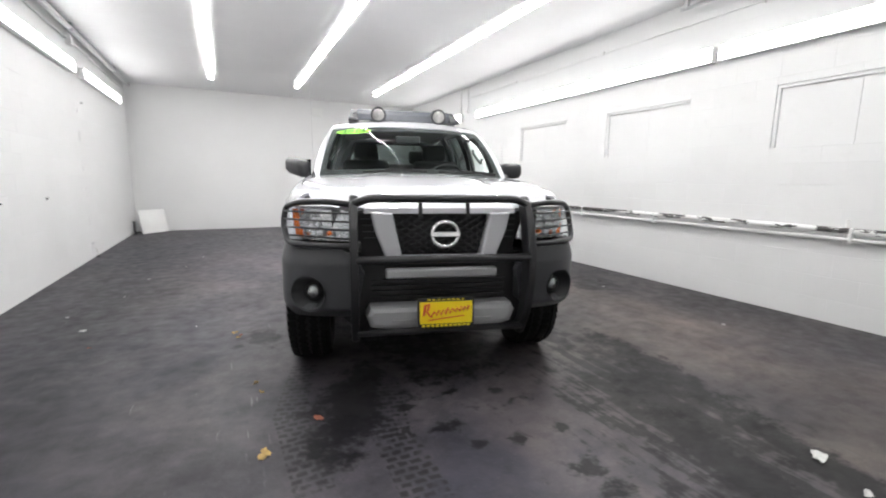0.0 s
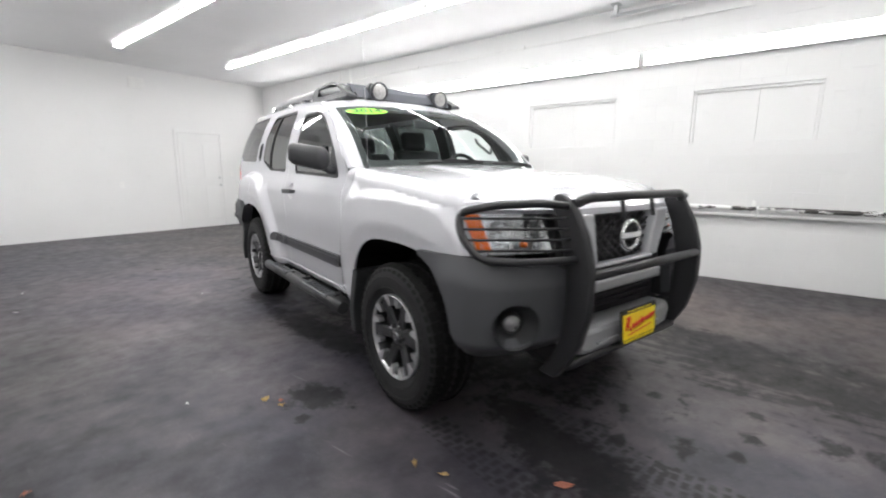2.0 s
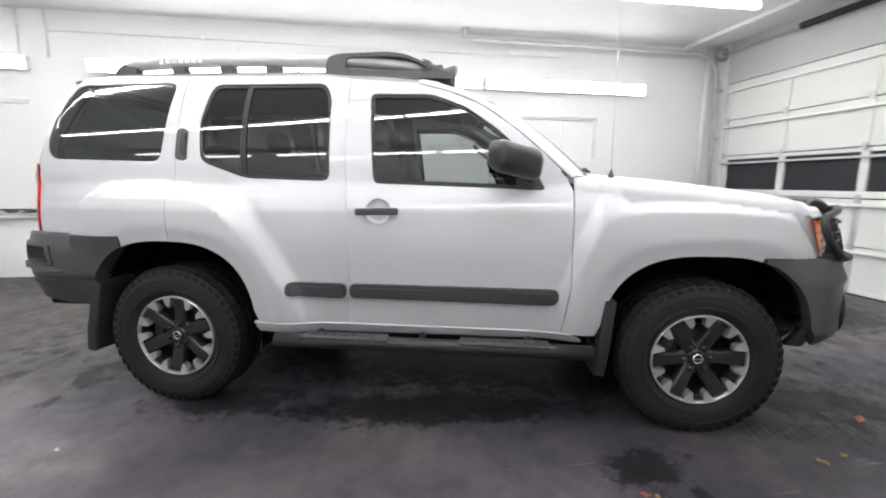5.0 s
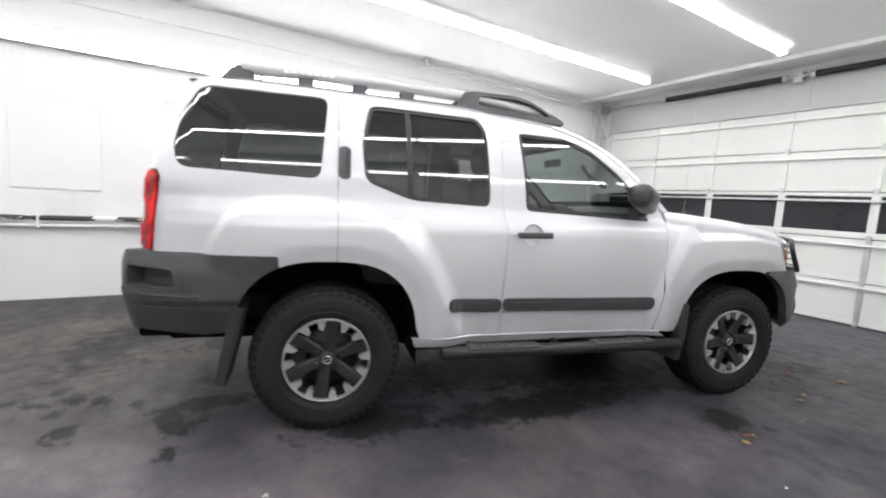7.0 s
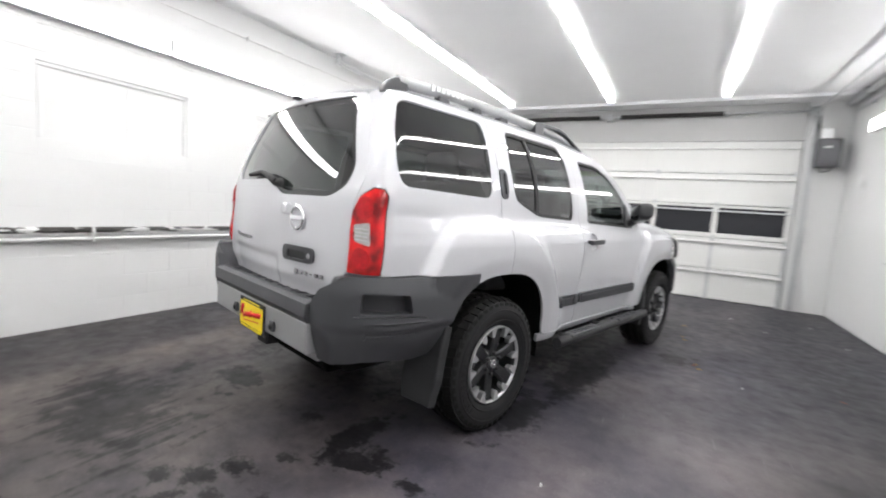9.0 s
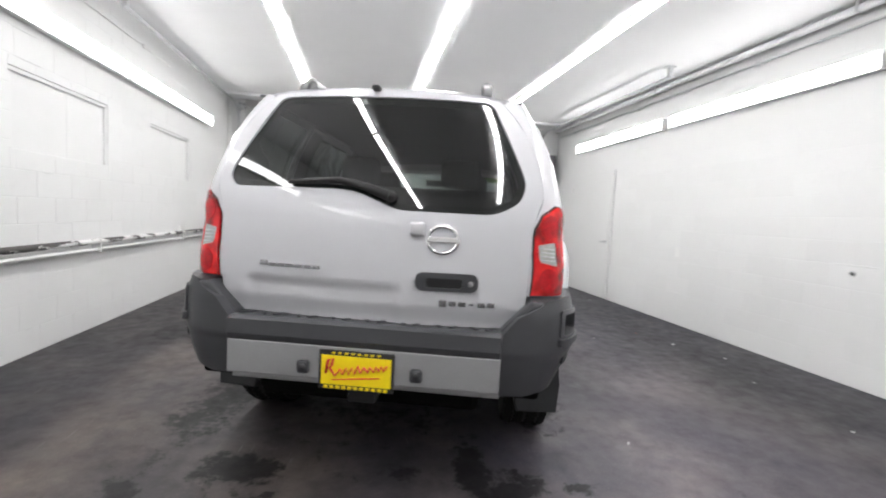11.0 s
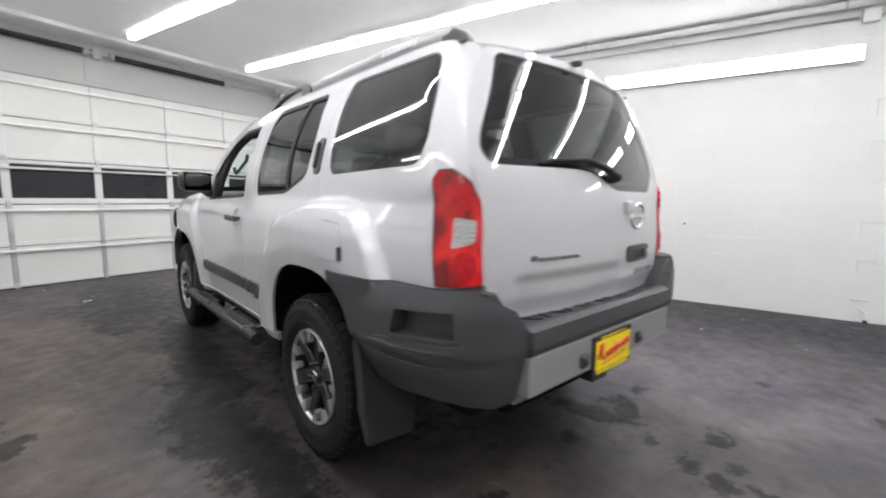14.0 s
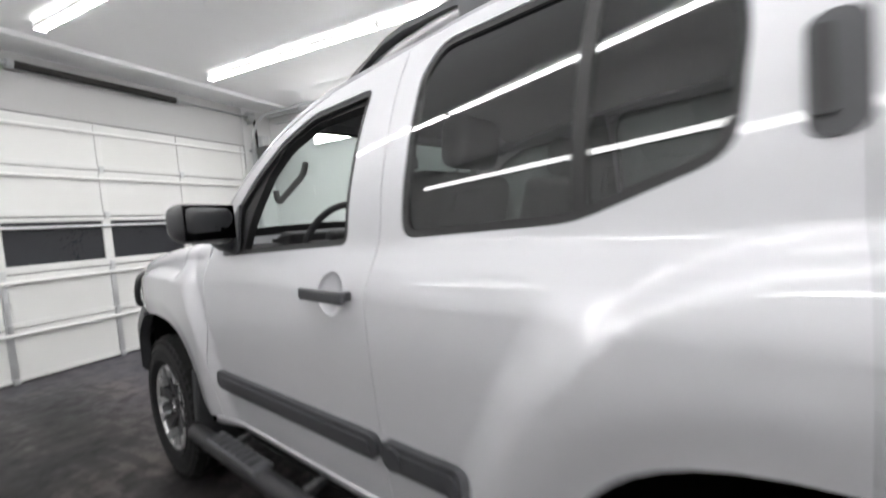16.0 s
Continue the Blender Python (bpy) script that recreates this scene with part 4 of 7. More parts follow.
    panel("lamp_gasket", border(TL, -0.010), S, M_BLACK, lamp, out, (), 0.03, 0.0, "black rubber gasket", shift=-0.003)
    rev = panel("reversing_lens", CLR, S, M_WLENS, lamp, out, (), 0.02, 0.01, "clear ribbed lens", shift=0.004)
    for zz in (1.064, 1.080, 1.096, 1.112):
        part("lens_rib", tube([S(2.180, zz) + Vector((s * 0.004, 0.003, 0)), S(2.243, zz + 0.003) + Vector((s * 0.003, 0.006, 0))], 0.003, 6), M_GREYP, rev)
    for yy, zz, rr in ((2.190, 1.205, 0.048), (2.215, 0.982, 0.050)):
        panel("lamp_bowl", [(yy + rr * 0.8 * math.cos(a), zz + rr * math.sin(a)) for a in (i * math.pi / 8 for i in range(16))], S, M_RED2, lamp, out, (), 0.02, 0.006, shift=0.0115)
    # sill: bright seam and dark underside
    panel("rocker_panel", [(0.90, 0.455), (-0.74, 0.455), (-0.80, 0.415), (0.88, 0.40)], S, M_PAINT, car, out, (), 0.04, 0.02, shift=-0.006)
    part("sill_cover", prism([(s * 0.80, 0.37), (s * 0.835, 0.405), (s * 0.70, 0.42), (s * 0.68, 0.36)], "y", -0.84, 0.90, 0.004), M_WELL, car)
    # side moulding with a round boss, and the handles
    for a, b, own in ((-0.683, 0.372, d1), (0.388, 0.708, d2)):
        o = soften([(a, 0.604), (b, 0.610), (b, 0.682), (a, 0.682)], 0.036)
        mold = panel("side_moulding", o, S, M_CLAD, own, out, (), 0.03, 0.02, "black ribbed side moulding", shift=0.020)
        panel("moulding_rib", soften([(a + 0.03, 0.624), (b - 0.03, 0.628), (b - 0.03, 0.664), (a + 0.03, 0.664)], 0.015), S, M_CLAD, mold, out, (), 0.03, 0.01, shift=0.026)
        if own is d2:
            panel("round_boss", [(0.44 + 0.033 * math.cos(q), 0.645 + 0.033 * math.sin(q)) for q in (i * math.pi / 9 for i in range(18))], S, M_CLAD, mold, out, (), 0.02, 0.012, shift=0.031)
    panel("handle_cup", CUP, lambda y, z: S(y, z) - Vector((s * 0.026 * max(0.0, 1 - ((y - 0.215) ** 2 + (z - 1.055) ** 2) / 0.0625 ** 2) ** 0.6, 0, 0)), M_PAINT, d1, out, (), 0.014, 0.0)
    x = half(0.2, 1.055)
    bm = bmesh.new()
    add_box(bm, (s * (x + 0.030), 0.215, 1.055), (0.020, 0.215, 0.036), Matrix.Rotation(radians(-1.5 * 1), 4, "X"), 0.009, 3)
    for dy in (-0.09, 0.09):
        add_box(bm, (s * (x + 0.012), 0.215 + dy, 1.055), (0.03, 0.025, 0.026), None, 0.005)
    part("door_handle", bm, M_CLAD, d1, "black plastic pull handle")
    o = soften([(1.255, 1.31), (1.255, 1.46), (1.285, 1.475), (1.318, 1.465), (1.318, 1.315), (1.285, 1.30)], 0.02)
    hp = panel("handle_plate", o, S, M_CLAD, d2, out, (), 0.02, 0.008, "black upright door handle", shift=0.006)
    panel("handle_grip", soften([(1.262, 1.33), (1.262, 1.45), (1.284, 1.45), (1.284, 1.33)], 0.01), S, M_SATIN, hp, out, (), 0.02, 0.01, shift=0.016)
    # door mirror: the passenger's is folded half way back, the driver's stands out
    turn = radians(126 if s < 0 else 8)
    axis = Matrix.Translation((-0.965, -0.45, 1.303) if s < 0 else (0.963, -0.445, 1.298)) @ Matrix.Rotation(turn, 4, "Z")
    bm = box((0, 0, 0), (0.265 if s < 0 else 0.215, 0.125, 0.150), None, 0.045, 4)
    for v in bm.verts:
        k = v.co.x / 0.13
        v.co.z *= 1.0 - 0.10 * k
        v.co.y *= 1.0 + (0.30 if v.co.y * s > 0 else 0.0) * (1 - k * k)
        if v.co.z > 0:
            v.co.z -= 0.030 * max(0.0, -k) ** 2
        v.co.z += (0.016 if s < 0 else 0.004) * k
        if v.co.z < -0.03:
            v.co.y *= 0.80
    mir = part("door_mirror", bm, M_SHELL, car, "black door mirror housing", True, axis)
    part("mirror_glass", box((0.0, 0.062 * (1 if s > 0 else -1), 0), (0.215 if s < 0 else 0.185, 0.006, 0.126), None, 0.002), M_MIRROR, mir, "mirror glass")
    inv = axis.inverted()
    part("mirror_arm", tube([inv @ Vector(p) for p in ((s * 0.80, -0.53, 1.210), (s * 0.86, -0.535, 1.215), (s * 0.91, -0.50, 1.245))], [0.035, 0.030, 0.026], 10), M_CLAD, mir)
    panel("mirror_sail", soften([(-0.60, 1.166), (-0.462, 1.170), (-0.462, 1.372), (-0.505, 1.33)], 0.012), S, M_CLAD, d1, out, (), 0.02, 0.012, shift=0.005)
    # running board
    rb = part("running_board", tube([(s * 0.94, y, 0.392) for y in (0.75, 0.4, 0.0, -0.4, -0.84)], 0.036, 16), M_SATIN, car, "black tubular running board")
    for y in (0.38, -0.42):
        pad = part("step_pad", box((s * 0.935, y, 0.420), (0.080, 0.44, 0.022), None, 0.010), M_CLAD, rb)
        for i in range(7):
            part("tread_rib", box((s * 0.935, y - 0.15 + i * 0.05, 0.4325), (0.055, 0.012, 0.005)), M_SATIN, pad)
    for y in (0.55, 0.0, -0.55):
        part("bracket", tube([(s * 0.94, y, 0.385), (s * 0.74, y, 0.42)], 0.018, 8), M_SATIN, rb)
    # mud flaps
    for y0, lean in ((1.885, 12), (-0.885, 6)):
        bm = bmesh.new()
        top = 0.66 if y0 > 0 else 0.64
        P = [(s * (0.905 if y0 > 0 else 0.90), top), (s * (0.910 if y0 > 0 else 0.915), 0.44), (s * 0.915, 0.40), (s * 0.90, 0.26), (s * 0.70, 0.25), (s * 0.67, 0.36), (s * 0.68, top)]
        add_prism(bm, P, "y", 0, 0.055, 0.008)
        part("mud_flap", bm, M_FLAP, car, "black rubber mud flap", at=pose(0, y0, 0.0, 0, 0, 0) @ Matrix.Rotation(radians(lean), 4, "X"))

# ---- car: glasshouse, hood, roof and tail ----
CROWN = 0.065


def roof(u, y):
    return Vector((u * W_LOW(Z_EDGE(y)), y, Z_EDGE(y) + CROWN * (1 - abs(u) ** 2.6)))


def hood_half(y):
    return half(y, Z_HOOD(y) - 0.075) - 0.075 * (1 - math.cos(1.45)) - 0.012


def hood(x, y):
    h = hood_half(y)
    d = max(y - (-1.99 + 0.16 * (x / 0.72) ** 2), 0)
    dome = 0.014 * (1 - step(0.36, 0.46, abs(x) + 0.06 * (y + 1.4)))
    return Vector((x, y, Z_HOOD(y) + 0.014 * (1 - (x / h) ** 2) + dome * step(0.0, 0.25, d) - 0.05 * math.exp(-d / 0.045)))


def top_edge(u):
    return -0.215 - 0.06 * (1 - u * u)


def wind(u, v):
    """The windshield, u across and v up."""
    a = Vector((u * 0.758, -0.80 - 0.115 * (1 - u * u), 1.232 + 0.022 * (1 - u * u)))
    b = roof(u * 0.955, top_edge(u))
    p = a.lerp(b, v)
    bow = 0.036 * math.sin(math.pi * v)
    return p + Vector((0, -bow * 0.6, bow * 0.8))


o = [(-1, top_edge(-1) + 0.01)] + [(u / 10, top_edge(u / 10) + 0.008) for u in range(-9, 10)] + [(1, top_edge(1) + 0.01)]
o += [(1, 0.2), (1, 0.6), (1, 1.0), (1, 1.5), (1, 1.93), (0.95, 1.990), (0.85, 2.035), (0.6, 2.068), (0.3, 2.094), (0, 2.102), (-0.3, 2.094), (-0.6, 2.068), (-0.85, 2.035), (-0.95, 1.990), (-1, 1.93), (-1, 1.5), (-1, 1.0), (-1, 0.6), (-1, 0.2)]
rf = panel("roof", o, roof, M_PAINT, car, (0, 0, 1), (), 0.06, 0.04)
panel("headliner", [(-0.97, -0.1), (0.97, -0.1), (0.97, 2.0), (-0.97, 2.0)], roof, surface("grey_headliner", (0.22, 0.22, 0.215), 0.9), rf, (0, 0, 1), (), 0.12, 0.0, shift=-0.035)
for s in (-1, 1):
    for y0, y1 in ((-0.02, 2.05),):
        part("roof_seam", tube([roof(s * 0.93, y0 + (y1 - y0) * i / 20) + Vector((0, 0, 0.0015)) for i in range(21)], 0.006, 6), M_CLAD, rf)

ws = panel("windshield", [(-1, 0), (-0.5, 0), (0, 0), (0.5, 0), (1, 0), (1, 1), (0.5, 1), (0, 1), (-0.5, 1), (-1, 1)], wind, M_GLASS, car, (0, -1, 0.7), (), 0.08, 0.004, "clear windshield")
ws.visible_shadow = False
panel("black_border", [(-1, 0), (1, 0), (1, 1), (-1, 1)], wind, M_BLACK, ws, (0, -1, 0.7), [soften([(-0.945, 0.075), (0.945, 0.075), (0.93, 0.93), (-0.93, 0.93)], 0.06)], 0.07, 0.0, shift=-0.004)
panel("price_sticker", [(-0.70 + 0.225 * math.cos(q), 0.868 + 0.075 * math.sin(q)) for q in (i * math.pi / 16 for i in range(32))], wind, M_LIME, ws, (0, -1, 0.7), (), 0.03, 0.0, "lime green oval sticker", shift=0.003)
fc = bpy.data.curves.new("year", "FONT")
fc.body, fc.size, fc.align_x, fc.align_y, fc.extrude = "2014", 0.084, "CENTER", "CENTER", 0.0006
fc.offset = 0.0022
tmp = bpy.data.objects.new("year", fc)
year_mesh = bpy.data.meshes.new_from_object(tmp)
bpy.data.objects.remove(tmp)
year_mesh.materials.clear()
year_mesh.materials.append(M_LIMED)
p0 = wind(-0.70, 0.868)
ux, vz = (wind(-0.66, 0.868) - wind(-0.74, 0.868)).normalized(), (wind(-0.70, 0.90) - wind(-0.70, 0.83)).normalized()
nn = ux.cross(vz).normalized()
vz = nn.cross(ux)
year = new("year_digits", year_mesh)
year.parent = ws
year.matrix_basis = Matrix((ux * 1.3, vz, nn)).transposed().to_4x4()
year.matrix_basis.translation = p0 + nn * 0.0055
tagged(year, "dark green year digits")

# pillars beside the windshield
for s in (-1, 1):
    E1 = curve([(0, -0.722), (0.15, -0.60), (0.4, -0.43), (0.65, -0.28), (0.85, -0.12), (1, 0.05)])
    E2 = curve([(0, 1.226), (0.15, 1.338), (0.4, 1.484), (0.65, 1.586), (0.85, 1.657), (1, 1.705)])
    SS = side(s)

    def pillar(a, v):
        p = SS(E1(v), E2(v))
        q = wind(s * 1.0, min(v * 1.08, 1.0)) if v < 0.93 else roof(s * 0.955, top_edge(1) + (v - 0.93) * 3.2)
        m = p.lerp(q, a)
        return m + Vector((s * 0.6, -0.5, 0.6)) * 0.016 * math.sin(math.pi * a)
    panel("windshield_pillar", [(0, 0), (0.5, -0.03), (1, -0.02), (1, 0.25), (1, 0.5), (1, 0.75), (1, 1), (0, 1), (0, 0.75), (0, 0.5), (0, 0.25)], pillar, M_PAINT, car, (s, -0.5, 0.5), (), 0.08, 0.015)

# hood and cowl
o = [(x / 10 * hood_half(-0.80), -0.80 - 0.120 * (1 - (x / 10) ** 2)) for x in range(-10, 11)]
o += [(hood_half(y), y) for y in (-0.95, -1.1, -1.3, -1.5, -1.66, -1.76)] + [(hood_half(-1.76) - 0.03, -1.82), (0.60, -1.99 + 0.16 * (0.60 / 0.72) ** 2)]
o += [(x / 10, -1.99 + 0.16 * (x / 7.2) ** 2) for x in range(5, -6, -1)] + [(-0.60, -1.99 + 0.16 * (0.60 / 0.72) ** 2)]
o += [(0.03 - hood_half(-1.76), -1.82)] + [(-hood_half(y), y) for y in (-1.76, -1.66, -1.5, -1.3, -1.1, -0.95)]
panel("hood", o, hood, M_PAINT, car, (0, -0.2, 1), (), 0.045, 0.05)
panel("cowl", [(-1, -0.02), (0, -0.02), (1, -0.02), (1, 0.03), (0, 0.03), (-1, 0.03)], lambda u, v: wind(u * 0.99, 0.02) + Vector((0, -0.09 + v * 2.4, -0.028 + v * 0.5)), M_CLAD, car, (0, -0.2, 1), (), 0.05, 0.01, "black plastic cowl")
for s in (-0.55, 0.25):
    P = [wind(s + 0.12 * i / 6 * 6 / 6 + 0.55 * (i / 6), 0.008 + 0.014 * math.sin(math.pi * i / 6)) + Vector((0, -0.016, 0.010)) for i in range(7)]
    wp = part("wiper", tube(P, 0.008, 8), M_BLACK, car, "black windshield wiper")
    part("wiper_blade", tube([p + Vector((0, -0.004, 0.011)) for p in P[2:]], 0.006, 6), M_BLACK, wp)


# whip aerial on the passenger's wing
mast = part("antenna_mast", tube([(-0.79, -0.913, 1.225), (-0.792, -0.910, 1.55), (-0.796, -0.905, 1.98)], [0.0014, 0.0011, 0.0008], 8), M_STEEL, car, "thin whip antenna")
part("antenna_base", lathe([(-0.012, 0.016), (0.012, 0.013), (0.022, 0.006), (0.034, 0.0045), (0.036, 0.0)], 16, "z", (-0.79, -0.913, 1.228)), M_CLAD, mast)

# tailgate
Y_SEAM = curve([(0.76, wrap_at(0.655, 0.76))] + [(z, y) for y, z in SEAM[::-1]] + [(1.65, 2.138), (1.735, 2.128), (1.80, 2.125)])
EDGE = {z: side(1)(Y_SEAM(z / 100), z / 100) for z in range(74, 182)}
X_SEAM = curve([(z / 100, p.x) for z, p in EDGE.items()])
D_SEAM = curve([(z / 100, p.y) for z, p in EDGE.items()])


def tail(x, z):
    k = x / X_SEAM(z)
    dent = 0.016 * step(0.945, 0.890, z) * step(-0.16, -0.09, x) * (1 - step(0.50, 0.58, x))
    return Vector((x, D_SEAM(z) + 0.066 * (1 - k * k) - dent - 0.02 * step(0.86, 0.78, z), z))


GW = soften([(0.485, 1.742), (-0.485, 1.742), (-0.575, 1.55), (-0.648, 1.385), (-0.625, 1.30), (-0.52, 1.243), (-0.11, 1.243), (0.06, 1.312), (0.14, 1.322), (0.63, 1.318), (0.668, 1.36), (0.655, 1.42), (0.58, 1.56)], 0.045)
zs = [0.768, 0.80, 0.92, 1.05, 1.2, 1.33, 1.42, 1.5, 1.6, 1.68, 1.755]
o = [(-X_SEAM(z) + 0.0015, z) for z in zs] + [(-0.3, 1.772), (0, 1.779), (0.3, 1.772)] + [(X_SEAM(z) - 0.0015, z) for z in zs[::-1]]
tg = panel("tailgate", o, tail, M_PAINT, car, (0, 1, 0.1), [GW], 0.034, 0.03)
for s in (-1, 1):
    part("seam_filler", tube([Vector((s * p.x, p.y - 0.005, p.z)) for z, p in EDGE.items() if 93 <= z <= 176][::3], 0.0055, 8), M_PAINT, tg)
GZ = np.linspace(1.23, 1.73, 26)
GD, GX = np.polyfit(GZ, [D_SEAM(z) for z in GZ], 2), np.polyfit(GZ, [X_SEAM(z) for z in GZ], 2)


def tail_glass(x, z):
    """The rear glass: an even bow, with none of the sheet's creases."""
    return Vector((x, float(np.polyval(GD, z)) + 0.066 * (1 - (x / float(np.polyval(GX, z))) ** 2), z))


panel("rear_glass", border(GW, -0.012), tail_glass, M_TINT, tg, (0, 1, 0.2), (), 0.05, 0.004, "dark tinted rear glass", shift=-0.010).visible_shadow = False
panel("glass_border", border(GW, -0.014), tail_glass, M_BLACK, tg, (0, 1, 0.2), [border(border(GW, 0.015), 0.015)], 0.03, 0.0, shift=-0.014)
P = [tail(-0.08, 1.30) + Vector((0, 0.03, 0)), tail(0.02, 1.335) + Vector((0, 0.035, 0)), tail(0.14, 1.36) + Vector((0, 0.028, 0)), tail(0.36, 1.345) + Vector((0, 0.022, 0))]
wp = part("rear_wiper", tube(P, [0.022, 0.018, 0.011, 0.007], 8), M_BLACK, tg, "black rear wiper")
part("wiper_blade", tube([tail(0.06, 1.338) + Vector((0, 0.012, 0)), tail(0.2, 1.345) + Vector((0, 0.012, 0)), tail(0.37, 1.340) + Vector((0, 0.012, 0))], 0.007, 6), M_BLACK, wp)
part("wiper_pivot", lathe([(0, 0.026), (0.03, 0.022), (0.04, 0.0)], 16, "y", tail(-0.08, 1.30)), M_BLACK, wp)
part("washer_nozzle", box(tail(0.03, 1.765) + Vector((0, 0.01, 0.012)), (0.035, 0.05, 0.02), None, 0.006), M_BLACK, tg)
# emblem, lock, handle and the raised letters, kept as plain bars
c = tail(-0.31, 1.132) + Vector((0, 0.008, 0))
em = part("emblem", tube([c + Vector((0.062 * math.cos(q), 0, 0.056 * math.sin(q))) for q in (i * math.pi / 16 for i in range(32))], 0.009, 8, True), M_CHROME, tg, "round chrome emblem")
part("emblem_bar", box(c + Vector((0, 0.004, 0)), (0.125, 0.012, 0.024), None, 0.004), M_CHROME, tg)
part("lock_cover", box(tail(-0.205, 1.172) + Vector((0, 0.012, 0)), (0.062, 0.03, 0.058), None, 0.012, 3), M_PAINT, tg, smooth=True)
hd = panel("handle_plate", soften([(-0.205, 0.918), (-0.465, 0.918), (-0.465, 0.995), (-0.205, 0.995)], 0.035), tail, M_CLAD, tg, (0, 1, 0), [soften([(-0.25, 0.932), (-0.40, 0.932), (-0.40, 0.972), (-0.25, 0.972)], 0.012)], 0.02, 0.02, "black tailgate handle", shift=0.012)
panel("handle_well", [(-0.24, 0.925), (-0.41, 0.925), (-0.41, 0.98), (-0.24, 0.98)], tail, M_MESHB, hd, (0, 1, 0), (), 0.03, 0.0, shift=0.003)
part("keyhole", lathe([(0, 0.012), (0.006, 0.012), (0.008, 0.0)], 14, "y", tail(-0.435, 0.955) + Vector((0, 0.012, 0))), M_GREYP, hd)
for x0, z0, n, w, h in ((0.478, 0.985, 7, 0.034, 0.015), (-0.305, 0.868, 6, 0.032, 0.020)):
    bm = bmesh.new()
    for i in range(n):
        x = x0 - 0.018 - i * 0.040
        if n == 6 and i == 3:
            add_box(bm, tail(x, z0) + Vector((0, 0.004, 0)), (0.018, 0.007, 0.006))
        else:
            add_box(bm, tail(x, z0 + (0.006 if i == 0 and n == 7 else 0)) + Vector((0, 0.003, 0)), (w, 0.007, h if i else h * 1.35), None, 0.002)
    tagged(part("raised_badge", bm, surface("dark_chrome", (0.34, 0.34, 0.35), 0.22, 0.95, vary=0.08), tg, "chrome bar badge"), kind="stuff")


def plan(pts):
    """A path in plan as a smooth function of the length along it."""
    L = [0.0]
    for a, b in zip(pts, pts[1:]):
        L.append(L[-1] + math.hypot(b[0] - a[0], b[1] - a[1]))
    return curve(list(zip(L, [p[0] for p in pts]))), curve(list(zip(L, [p[1] for p in pts]))), L[-1]


# rear bumper
RBX, RBY, RBL = plan([(0.922, 1.58), (0.922, 1.75), (0.920, 1.95), (0.900, 2.10), (0.840, 2.235), (0.745, 2.312), (0.66, 2.338), (0.575, 2.345)])
for s in (-1, 1):
    def rbm(q, z):
        tuck = 0.022 * step(0.685, 0.655, z) + 0.115 * step(0.675, 0.44, z) + 0.02 * step(0.80, 0.915, z) + 0.006 * math.exp(-((0.905 - z) / 0.02)) + 0.02 * step(0.84, 0.92, z) * step(0.45, 0.7, q)
        rib = 0.008 * math.exp(-((z - 0.70) / 0.012) ** 2) * step(0.25, 0.32, q) * (1 - step(0.62, 0.68, q))
        x = RBX(q) - tuck * 0.8 * (1 - step(0.5, 0.9, q)) + rib
        cover = half(RBY(q), max(z, 0.6)) + 0.004 - 0.092 * step(0.675, 0.44, z)
        x = max(x, x + (cover - x) * (1 - step(0.33, 0.47, q)))
        return Vector((s * x, RBY(q) - tuck * 0.4 * step(0.5, 0.9, q), z))
    ar = [(y - 1.58, z) for y, z in arch_pts(1, 17.5, 65, 12, 1.0)]
    o = ar + [(0.013, 0.906), (0.30, 0.907), (0.50, 0.910), (0.62, 0.914), (0.76, 0.910), (RBL - 0.06, 0.84), (RBL, 0.765), (RBL, 0.50), (RBL - 0.10, 0.500), (0.80, 0.515), (0.66, 0.530), (0.50, 0.515), (0.36, 0.500), (0.265, 0.508)]
    hole = soften([(0.452, 0.752), (0.69, 0.760), (0.686, 0.846), (0.470, 0.836)], 0.014)
    cor = panel("rear_bumper_corner", o, rbm, M_CLAD, car, (s, 0.7, 0), [hole], 0.028, 0.10, "black moulded rear bumper corner")
    V, F = [], []
    for i in range(25):
        q = 0.013 + (0.80 - 0.013) * i / 24
        p = rbm(q, 0.906)
        k = step(0.40, 0.62, q)
        V += [p + Vector((-s * 0.002, 0, -0.001)), p + Vector((-s * 0.11 * (1 - 0.5 * k), -0.08 * k, 0.004))]
        if i:
            F.append((2 * i - 2, 2 * i, 2 * i + 1, 2 * i - 1) if s < 0 else (2 * i - 2, 2 * i - 1, 2 * i + 1, 2 * i))
    link_mesh("top_ledge", V, F, M_CLAD, cor, True)

    def sunk(q, z):
        """The pocket's back: deep under its brow, sloping out to the ledge below."""
        e = 0.01
        way = (rbm(q + e, 0.78) - rbm(q - e, 0.78)).cross(Vector((0, 0, 1))).normalized()
        if way.x * s < 0:
            way = -way
        return rbm(q, z) - way * 0.062
    panel("pocket", border(hole, -0.006), sunk, M_CLAD, cor, (s, 0.4, 0), (), 0.03, 0.0)
    panel("pocket_rim", soften([(0.425, 0.742), (0.715, 0.750), (0.708, 0.866), (0.446, 0.854)], 0.022), rbm, M_CLAD, cor, (s, 0.4, 0), [border(hole, -0.001)], 0.024, 0.06, shift=0.009)
    panel("pocket_ledge", soften([(0.350, 0.706), (0.50, 0.708), (0.720, 0.716), (0.718, 0.748), (0.50, 0.742), (0.370, 0.728)], 0.010), rbm, M_CLAD, cor, (s, 0.4, 0), (), 0.024, 0.03, shift=0.020)
    panel("lower_groove", soften([(0.40, 0.620), (0.66, 0.632), (0.655, 0.664), (0.42, 0.656)], 0.012), rbm, M_CLAD, cor, (s, 0.4, 0), (), 0.03, 0.02, shift=0.008)
